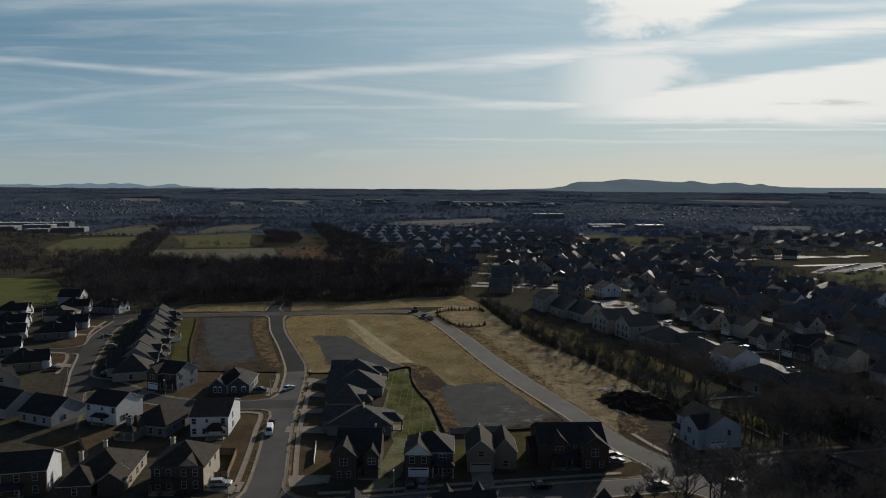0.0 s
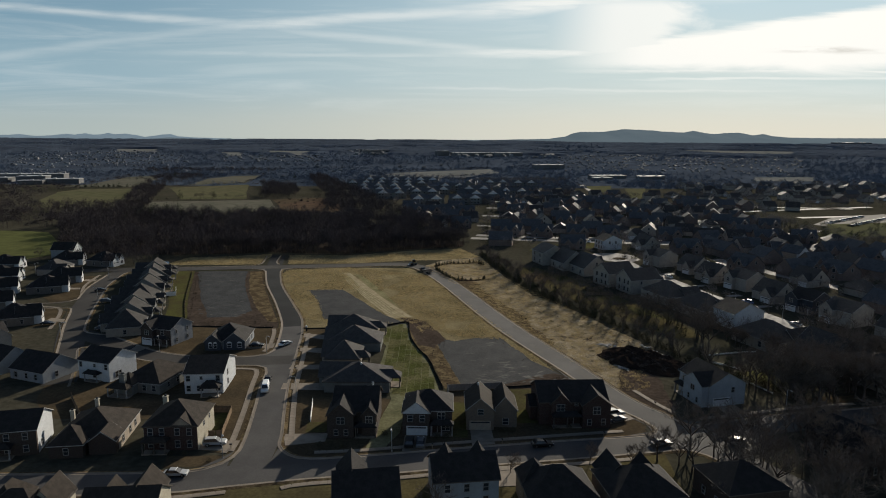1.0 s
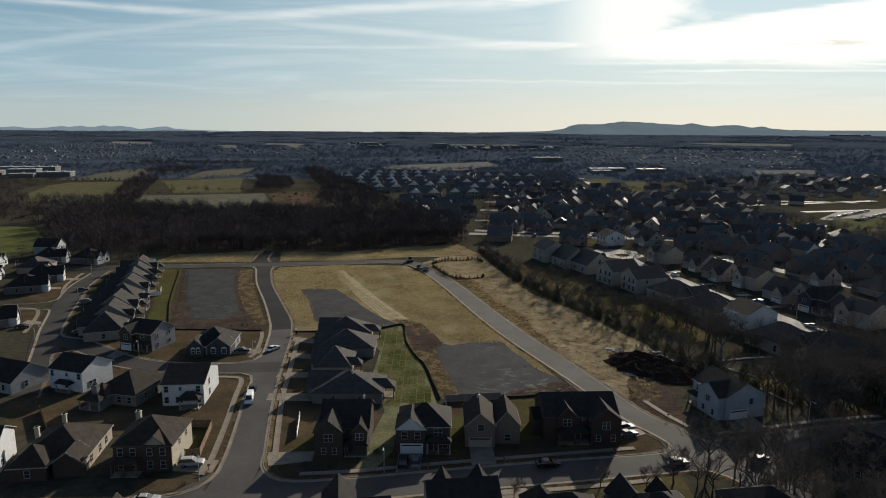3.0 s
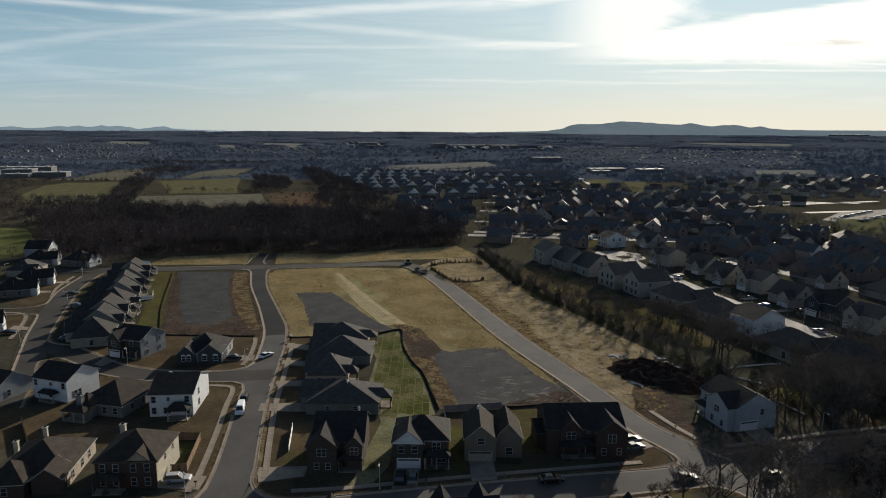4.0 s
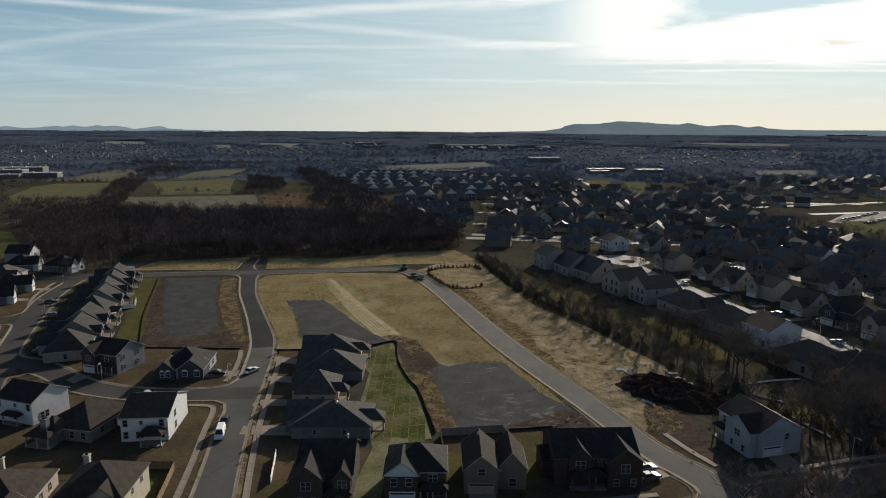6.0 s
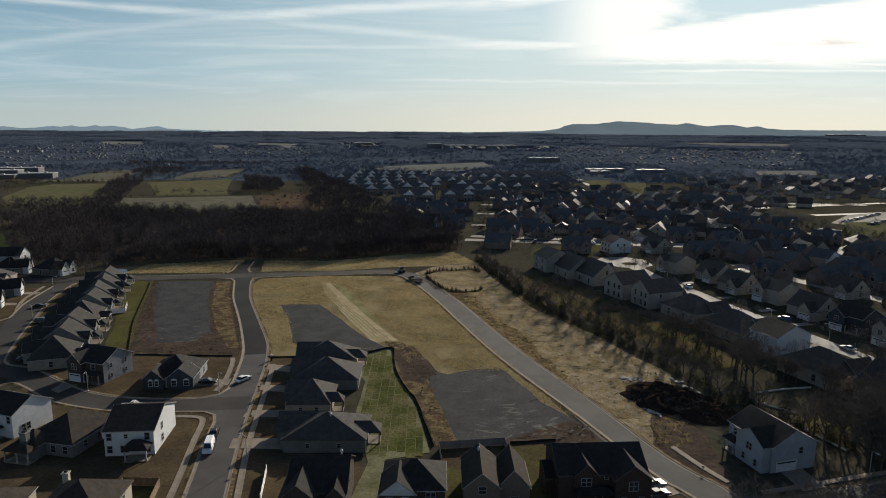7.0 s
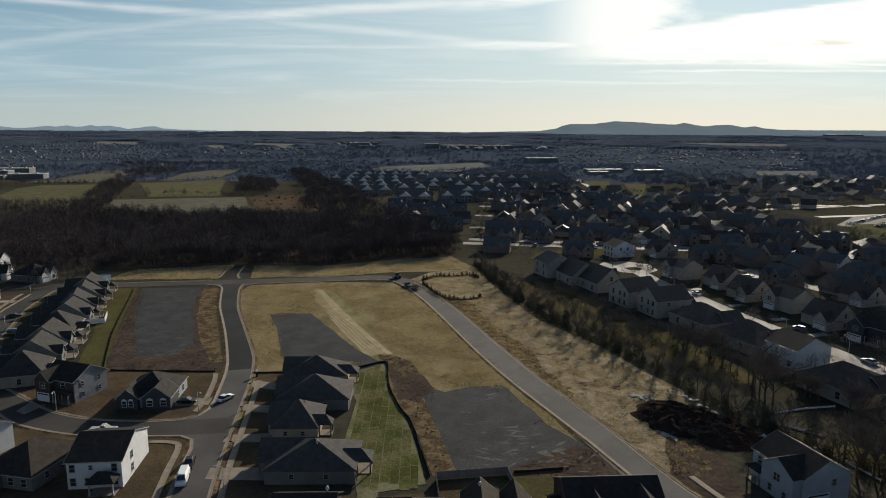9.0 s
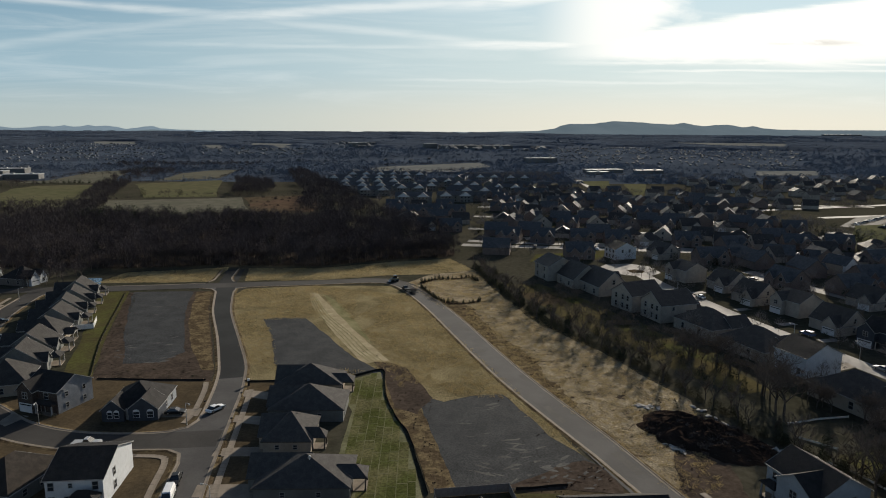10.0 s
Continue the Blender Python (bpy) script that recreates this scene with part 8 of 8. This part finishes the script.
def silt_fence(pts, high=0.75):
    """Sagging black fabric held by short stakes."""
    base = new("silt_fence")
    tagged(base, "black fabric silt fence on short stakes", "silt fence", "silt fences")
    line = resample(pts, 1.0)
    ns = normals_of(line)
    bm = bmesh.new()
    prev = None
    for i, (p, nn) in enumerate(zip(line, ns)):
        h = high * (0.9 + 0.25 * noise.noise((i * 0.35, 2, 3)))
        o = nn * 0.2 * noise.noise((i * 0.2, 9, 1))
        ring = [bm.verts.new((p.x + o.x + nn.x * k, p.y + o.y + nn.y * k, z)) for k, z in ((-0.02, 0), (-0.02, h), (0.02, h), (0.02, 0))]
        if prev:
            for k in range(3):
                bm.faces.new((prev[k], prev[k + 1], ring[k + 1], ring[k]))
        prev = ring
    part("fabric", bm, M["silt_fabric"], base)
    for i in range(0, len(line), 3):
        bm = bmesh.new()
        stack(bm, line[i].x + ns[i].x * 0.08, line[i].y + ns[i].y * 0.08, ((0.03, 0.03, 0), (0.03, 0.03, high + 0.2)))
        part("stake", bm, M["wood_fence"], base)


silt_fence([(-21.5, 207.5), (-14.0, 212.0), (-12.4, 201), (-11.0, 191.2), (-7.8, 180), (-5.2, 173.3), (-2.6, 160.0), (-0.4, 148.6)], 0.62)
silt_fence([(16, 150.2), (26, 151.6)], 0.6)
silt_fence([(-89.5, 205.2), (-74, 204.6), (-60.4, 204.4)], 0.45)
silt_fence([(-49.8, 203.6), (-35.5, 204.2)], 0.45)
silt_fence([(-124.8, 298), (-117.5, 276), (-104.8, 238), (-91.8, 206)], 0.45)

patch("water", [(-151, 310), (-142, 309.6), (-143.5, 316), (-148, 326), (-156, 326), (-154, 318)], 0.05, M["water"], 0.5, label="small pond with the sky's blue put into its colour")
fence([(-122.5,247),(-113.5,250.5),(-117,259.5)], 1.7, "white_fence", "white vinyl fence round a small back yard", 1.2, 0.02)
for k in range(5):
    f = 0.10 + 0.19 * k
    p = Vector((4.8 + (43.5 - 4.8) * f, 265.5 + (143 - 265.5) * f, 0)) + Vector((1.6 * (-1) ** k, 0, 0))
    d, n = Vector((0.30, -0.954, 0)), Vector((0.954, 0.30, 0))
    h, w = r7.uniform(1.5, 5.0), r7.uniform(0.5, 1.2)
    patch("road_patch", [tuple((p + d * a + n * b).xy) for a, b in ((-h, -w), (h, -w), (h, w), (-h, w))], 0.106 + k * 0.0004, M["patched_asphalt"], 0.12, 0.8, label="darker patched strip of asphalt")
# ---------------------------------------------------------------- street lamps, letter boxes


def street_lamp(x, y, turn, high=5.2):
    base = new("street_lamp")
    tagged(base, "grey metal street lamp with a short curved arm", "street lamp", "street lamps")
    bm = bmesh.new()
    tube(bm, (0, 0, 0), (0, 0, 0.4), 0.16, 0.11, 10)
    part("base", bm, M["pole_grey"], base)
    bm = bmesh.new()
    tube(bm, (0, 0, 0.4), (0, 0, high), 0.085, 0.055, 8)
    part("pole", bm, M["pole_grey"], base, smooth=True)
    bm = bmesh.new()
    pts = [(0, 0, high), (0.25, 0, high + 0.25), (0.7, 0, high + 0.38), (1.15, 0, high + 0.36)]
    for a, b in zip(pts[:-1], pts[1:]):
        tube(bm, a, b, 0.045, 0.04, 6)
    bmesh.ops.remove_doubles(bm, verts=bm.verts[:], dist=0.01)
    part("arm", bm, M["pole_grey"], base)
    bm = bmesh.new()
    stack(bm, 1.4, 0, ((0.10, 0.06, high + 0.24), (0.34, 0.15, high + 0.28), (0.30, 0.12, high + 0.42), (0.1, 0.05, high + 0.46)))
    head = part("head", bm, M["pole_grey"], base)
    bm = bmesh.new()
    box(bm, 1.2, 1.6, -0.09, 0.09, high + 0.20, high + 0.245)
    part("lens", bm, M["lens"], head)
    base.matrix_basis = pose(x, y, 0, 0, 0, turn)


for x, y, turn in ((-46.1, 109.6, -60), (-38.2, 142.4, 170), (-11.1, 113.2, -90), (-88.6, 177.4, -80), (84.7, 137.0, -80), (-55.3, 177.3, -40), (-126.4, 189.5, 30), (-158.8, 284, 20), (-141.0, 240.6, 180), (-197.4, 290.9, 0),
                   (116, 240, 150), (126, 222, 150), (100, 300, 150)):
    street_lamp(x, y, turn)


def letter_box(x, y, turn):
    base = new("letter_box")
    tagged(base, "dark roadside letter box on a wooden post", "letter box", "letter boxes")
    bm = bmesh.new()
    stack(bm, 0, 0, ((0.06, 0.06, 0), (0.06, 0.06, 1.1)))
    part("post", bm, M["wood_fence"], base)
    bm = bmesh.new()
    prof = [(-0.13, 1.1), (0.13, 1.1), (0.13, 1.25), (0.08, 1.33), (-0.08, 1.33), (-0.13, 1.25)]
    f = [bm.verts.new((px, -0.28, pz)) for px, pz in prof]
    g = [bm.verts.new((px, 0.28, pz)) for px, pz in prof]
    bm.faces.new(f)
    bm.faces.new(g[::-1])
    for i in range(6):
        j = (i + 1) % 6
        bm.faces.new((f[i], g[i], g[j], f[j]))
    part("box", bm, M["black_metal"], base)
    base.matrix_basis = pose(x, y, 0, 0, 0, turn)


for x, y, turn in ((-47.6, 193.2, 100), (-45.6, 178.6, 100), (-43.8, 167.9, 98), (-42.6, 160.9, 98), (-38.4, 137, 100), (-2.5, 114.6, 10), (12.8, 117.2, 10), (36, 121.2, 10), (52.8, 138.5, 60), (-45.6, 113.4, 100), (-54.9, 188, 100)):
    letter_box(x, y, turn)


def site_post(x, y):
    base = new("utility_post")
    tagged(base, "dark utility post with a white cap at the kerb", "post")
    bm = bmesh.new()
    stack(bm, 0, 0, ((0.22, 0.22, 0), (0.22, 0.22, 1.4)))
    part("post", bm, M["black_metal"], base)
    bm = bmesh.new()
    stack(bm, 0, 0, ((0.34, 0.34, 1.4), (0.34, 0.34, 1.75), (0.15, 0.15, 1.95)))
    part("cap", bm, M["white_fence"], base)
    base.matrix_basis = pose(x, y, 0, 0, 0, 20)


site_post(-48.0, 201.0)

# ---------------------------------------------------------------- cars


def car_meshes(kind, key):
    name = ("car", kind, key)
    if name in MESHES:
        return MESHES[name]
    L, W, H = {"sedan": (4.7, 1.82, 1.45), "suv": (4.8, 1.92, 1.75), "van": (5.0, 1.92, 2.2), "pickup": (5.7, 2.0, 1.85)}[kind]
    belt = {"sedan": 0.92, "suv": 1.08, "van": 1.25, "pickup": 1.1}[kind]
    prof = {"sedan": [(-0.5, 0.35), (-0.5, 0.78), (-0.44, 0.90), (-0.30, belt), (0.24, belt), (0.46, 0.74), (0.5, 0.6), (0.5, 0.35)],
            "suv": [(-0.5, 0.4), (-0.5, 0.95), (-0.47, belt), (0.2, belt), (0.45, 0.95), (0.5, 0.75), (0.5, 0.4)],
            "van": [(-0.5, 0.4), (-0.5, belt), (0.3, belt), (0.46, 1.0), (0.5, 0.8), (0.5, 0.4)],
            "pickup": [(-0.5, 0.5), (-0.5, 1.0), (-0.1, 1.02), (0.16, belt), (0.45, 1.0), (0.5, 0.85), (0.5, 0.5)]}[kind]
    cab = {"sedan": (-0.40, -0.24, 0.04, 0.22), "suv": (-0.49, -0.42, 0.05, 0.22), "van": (-0.5, -0.48, 0.24, 0.38), "pickup": (-0.08, -0.04, 0.10, 0.24)}[kind]
    bm = bmesh.new()
    cols = []
    for s, inset in ((-1, 0.10), (-1, 0.0), (1, 0.0), (1, 0.10)):
        w = W / 2 - inset
        cols.append([bm.verts.new((x * L * (0.985 if inset else 1.0), s * w, z)) for x, z in prof])
    for a, b in zip(cols[:-1], cols[1:]):
        for i in range(len(prof)):
            j = (i + 1) % len(prof)
            bm.faces.new((a[i], b[i], b[j], a[j]))
    bm.faces.new(cols[0][::-1])
    bm.faces.new(cols[-1])
    bmesh.ops.recalc_face_normals(bm, faces=bm.faces[:])
    body = mesh_of(bm, "body", M[key])
    bm = bmesh.new()
    x0, x1, x2, x3 = (c * L for c in cab)
    lo = [bm.verts.new(p) for p in ((x0, -W / 2 + 0.06, belt - 0.01), (x3, -W / 2 + 0.06, belt - 0.01), (x3, W / 2 - 0.06, belt - 0.01), (x0, W / 2 - 0.06, belt - 0.01))]
    hi = [bm.verts.new(p) for p in ((x1, -W / 2 + 0.26, H - 0.05), (x2, -W / 2 + 0.26, H - 0.05), (x2, W / 2 - 0.26, H - 0.05), (x1, W / 2 - 0.26, H - 0.05))]
    bm.faces.new(hi)
    for i in range(4):
        j = (i + 1) % 4
        bm.faces.new((lo[i], lo[j], hi[j], hi[i]))
    cabin = mesh_of(bm, "cabin", M[key] if kind == "van" else M["car_glass"])
    bm = bmesh.new()
    stack(bm, (x1 + x2) / 2, 0, (((x2 - x1) / 2 + 0.05, W / 2 - 0.24, H - 0.06), ((x2 - x1) / 2 - 0.03, W / 2 - 0.30, H)))
    top = mesh_of(bm, "roof", M[key])
    extra = None
    if kind == "van":
        bm = bmesh.new()
        vs = [bm.verts.new(p) for p in ((x3 + 0.012, -W / 2 + 0.16, belt + 0.06), (x3 + 0.012, W / 2 - 0.16, belt + 0.06), (x2 + 0.14, W / 2 - 0.34, H - 0.16), (x2 + 0.14, -W / 2 + 0.34, H - 0.16))]
        bm.faces.new(vs)
        extra = mesh_of(bm, "windscreen", M["car_glass"])
    r = 0.33 if kind == "sedan" else 0.37
    if ("wheel", r) not in MESHES:
        bm = bmesh.new()
        tube(bm, (0, -0.11, 0), (0, 0.11, 0), r, r, 16)
        ty = mesh_of(bm, "wheel", M["rubber"])
        bm = bmesh.new()
        tube(bm, (0, -0.125, 0), (0, 0.125, 0), r * 0.62, r * 0.62, 12)
        MESHES["wheel", r] = (ty, mesh_of(bm, "rim", M["metal"]))
    bm = bmesh.new()
    box(bm, -0.03, 0.03, -0.18, 0.18, -0.07, 0.07)
    lamp = mesh_of(bm, "headlight", M["lens"])
    MESHES[name] = (body, cabin, top, extra, r, lamp, L, W)
    return MESHES[name]


def car(x, y, turn, kind, key, label):
    body, cabin, top, extra, r, lamp, L, W = car_meshes(kind, key)
    base = new("car")
    tagged(base, label, "car", "parked vehicles")
    set_under("body", body, base, Matrix())
    set_under("cabin", cabin, base, Matrix())
    set_under("roof", top, base, Matrix())
    if extra:
        set_under("windscreen", extra, base, Matrix())
    for sx in (-0.31, 0.31):
        for sy in (-1, 1):
            w = set_under("wheel", MESHES["wheel", r][0], base, pose(sx * L, sy * (W / 2 - 0.12), r))
            if y < 350:
                set_under("rim", MESHES["wheel", r][1], w, Matrix())
    for sy in (-1, 1) if y < 350 else ():
        set_under("headlight", lamp, base, pose(L / 2 - 0.02, sy * (W / 2 - 0.32), 0.68))
    base.matrix_basis = pose(x, y, 0.11, 0, 0, turn)
    return base


for x, y, turn, kind, key, label in (
        (-47.3, 146.6, -80, "van", "car_white", "white delivery van parked at the kerb"), (-48.4, 152.8, -80, "sedan", "car_black", "black saloon parked behind a van"),
        (-49.6, 115.2, 8, "suv", "car_silver", "silver estate car on a concrete driveway"), (-52.8, 102.0, 4, "sedan", "car_silver", "silver saloon parked along the near street"),
        (-60.2, 183.4, 3, "sedan", "car_black", "black saloon on a driveway beside the blue cottage"), (-51.4, 185.2, 60, "sedan", "car_white", "white saloon standing in the street"),
        (21.4, 116.2, 8, "sedan", "car_black", "black saloon at the kerb in deep shade"), (41.2, 132.6, 20, "suv", "car_silver", "silver sport utility vehicle on a driveway"),
        (41.0, 129.6, 20, "sedan", "car_grey", "grey saloon on a driveway"), (-7.5, 116.4, 90, "suv", "car_black", "black sport utility vehicle on a shaded driveway"),
        (-5.1, 116.4, 90, "sedan", "car_grey", "grey saloon on a shaded driveway"), (-72.6, 167.2, 2, "pickup", "car_silver", "silver pickup truck at the side street"),
        (-140.4, 205.6, 10, "sedan", "car_black", "black saloon on a driveway by the curving street"), (-122.5, 207.6, 110, "suv", "car_black", "black sport utility vehicle before a row of houses"),
        (-118.5, 200.4, 20, "sedan", "car_grey", "grey saloon before a row of houses"), (-148.4, 257.0, 20, "sedan", "car_black", "black saloon before a row of houses"),
        (-136, 238, 20, "suv", "car_grey", "grey sport utility vehicle before a row of houses"), (123.2, 245.0, 110, "suv", "car_blue", "blue vehicle in a sunlit far street"),
        (115.2, 240.7, 110, "sedan", "car_silver", "silver saloon in a sunlit far street"), (107.2, 294, 100, "sedan", "car_white", "white saloon in a sunlit far street"),
        (104.0, 256.0, 30, "sedan", "car_silver", "silver saloon in a sunlit far street"), (139.8, 334, 20, "suv", "car_white", "white vehicle in a far street"), (143.4, 326, 20, "sedan", "car_silver", "silver saloon in a far street"),
        (150.7, 320.6, 20, "suv", "car_white", "white vehicle in a far street"), (64.8, 118.5, 30, "sedan", "car_grey", "grey saloon under bare trees"), (47.5, 117.2, 10, "sedan", "car_grey", "grey saloon glinting at the street corner"),
        (126.6, 213, 110, "sedan", "car_silver", "silver saloon in a far street")):
    car(x, y, turn, kind, key, label)
for k in range(24):
    row, f = 2 * (k % 3), r7.random()
    u, v = 20 + 200 * f, row * 32.0 + 21
    car(34 + u * 0.951 + v * 0.108, 392 + v - u * 0.139 + r7.choice((-3, 3)), -8 + r7.choice((0, 90)), ("sedan", "suv")[k % 2], ("car_white", "car_silver", "car_white", "car_grey")[k % 4], "vehicle parked in a street among brick houses")
for k in range(26):
    car(303 + (k % 13) * 4.6 + (k // 13) * 8 + r7.uniform(-0.4, 0.4), 506 - (k // 13) * 16 + (k % 13) * 3.9, 110, ("sedan", "suv")[k % 2], ("car_white", "car_silver", "car_grey", "car_black", "car_silver")[k % 5], "vehicle in a far car park")


# ---------------------------------------------------------------- machines and planting at the end of the road
def loader(x, y, turn):
    base = new("skid_loader")
    tagged(base, "dark compact loader standing in the road", "loader", "machines at the road's end")
    bm = bmesh.new()
    stack(bm, 0, 0, ((1.3, 0.7, 0.35), (1.4, 0.75, 0.5), (1.3, 0.72, 1.2), (0.9, 0.65, 1.3)))
    part("body", bm, M["car_grey"], base)
    bm = bmesh.new()
    stack(bm, -0.1, 0, ((0.7, 0.62, 1.3), (0.6, 0.55, 2.1), (0.62, 0.58, 2.2)))
    part("cab", bm, M["car_glass"], base)
    for s in (-1, 1):
        bm = bmesh.new()
        tube(bm, (-1.2, s * 0.8, 1.3), (1.5, s * 0.8, 0.8), 0.09, 0.07, 6)
        part("lift_arm", bm, M["machine_yellow"], base)
        for xx in (-0.75, 0.75):
            bm = bmesh.new()
            tube(bm, (xx, s * 0.75, 0.42), (xx, s * 1.05, 0.42), 0.42, 0.42, 14)
            part("wheel", bm, M["rubber"], base)
    bm = bmesh.new()
    vs = [(1.5, 1.0), (1.6, 0.25), (2.3, 0.2), (1.65, 0.35)]
    f, g = [bm.verts.new((px, -0.9, pz)) for px, pz in vs], [bm.verts.new((px, 0.9, pz)) for px, pz in vs]
    bm.faces.new(f)
    bm.faces.new(g[::-1])
    for i in range(4):
        j = (i + 1) % 4
        bm.faces.new((f[i], g[i], g[j], f[j]))
    part("bucket", bm, M["pole_grey"], base)
    base.matrix_basis = pose(x, y, 0.1, 0, 0, turn) @ Matrix.Scale(1.25, 4)


loader(-17.4, 321.0, 200)
car(-11.8, 305.5, 110, "pickup", "car_black", "black pickup truck with a trailer at the road's end")


def trailer(x, y, turn):
    base = new("trailer")
    tagged(base, "flat trailer loaded with dark brush", "trailer", "machines at the road's end")
    bm = bmesh.new()
    stack(bm, 0, 0, ((2.6, 1.1, 0.55), (2.6, 1.1, 0.7)))
    part("bed", bm, M["black_metal"], base)
    ob = new("load", tri_mesh("load", *grow_clump(501, 1.9, 1.3, 260, 0.5), M["twigs"]))
    ob.parent, ob.matrix_basis = base, pose(0, 0, 0.7)
    for s in (-1, 1):
        for xx in (-0.5, 0.5):
            bm = bmesh.new()
            tube(bm, (xx, s * 1.0, 0.36), (xx, s * 1.25, 0.36), 0.36, 0.36, 12)
            part("wheel", bm, M["rubber"], base)
    base.matrix_basis = pose(x, y, 0.1, 0, 0, turn)


trailer(-8.6, 300.2, 118)
YOUNG = [tri_mesh("young_evergreen", *grow_pine(700 + s, 2.2, 0.75, 60), M["pine"]) for s in range(3)]
for pts in ([(-5.6, 311.4), (-1.8, 297.8), (2.7, 288), (7.1, 284.5), (13.6, 284.8), (18.2, 288.2)], [(-5.7, 317.7), (0.4, 325.5), (8.0, 326.2), (15.8, 329.2), (19.1, 322)]):
    for p in resample(pts, 1.75):
        ob = new("young_evergreen", YOUNG[r7.randrange(3)])
        ob.matrix_basis = pose(p.x + r7.uniform(-0.3, 0.3), p.y + r7.uniform(-0.4, 0.4), 0.03, 0, 0, r7.uniform(0, 360)) @ Matrix.Scale(r7.uniform(0.55, 1.1), 4)
        tagged(ob, "small young evergreen planted in mulch", "shrub", "young evergreens round the bed")
    ribbon("mulch_bed", pts, 1.3, 0.05, M["dark_soil"], 2, label="dark mulch bed planted with young evergreens")
for x, y, s in ((-27.0, 115.4, 0.45), (-22, 115.0, 0.4), (-1.6, 119.6, 0.5), (0.4, 119.8, 0.5), (1.2, 121, 0.4), (13.4, 123.2, 0.5), (15.8, 123.4, 0.45), (26, 124.5, 0.4), (29, 125.5, 0.4), (-13.4, 121.0, 0.5), (-60, 141.0, 0.35), (-71, 176.6, 0.3),
                (-66, 176.8, 0.3), (-74.4, 177.6, 0.35), (-91, 182.0, 0.4), (-87.4, 181.2, 0.4), (61, 133.8, 0.35), (64.5, 134.6, 0.35), (-57.5, 110.4, 0.4), (-61, 110.4, 0.4), (-54.5, 110.6, 0.4), (-48.4, 107.9, 0.35)):
    shrub(x, y, int(abs(x * 7)), s, "low dark garden shrub before a house", "garden shrubs")
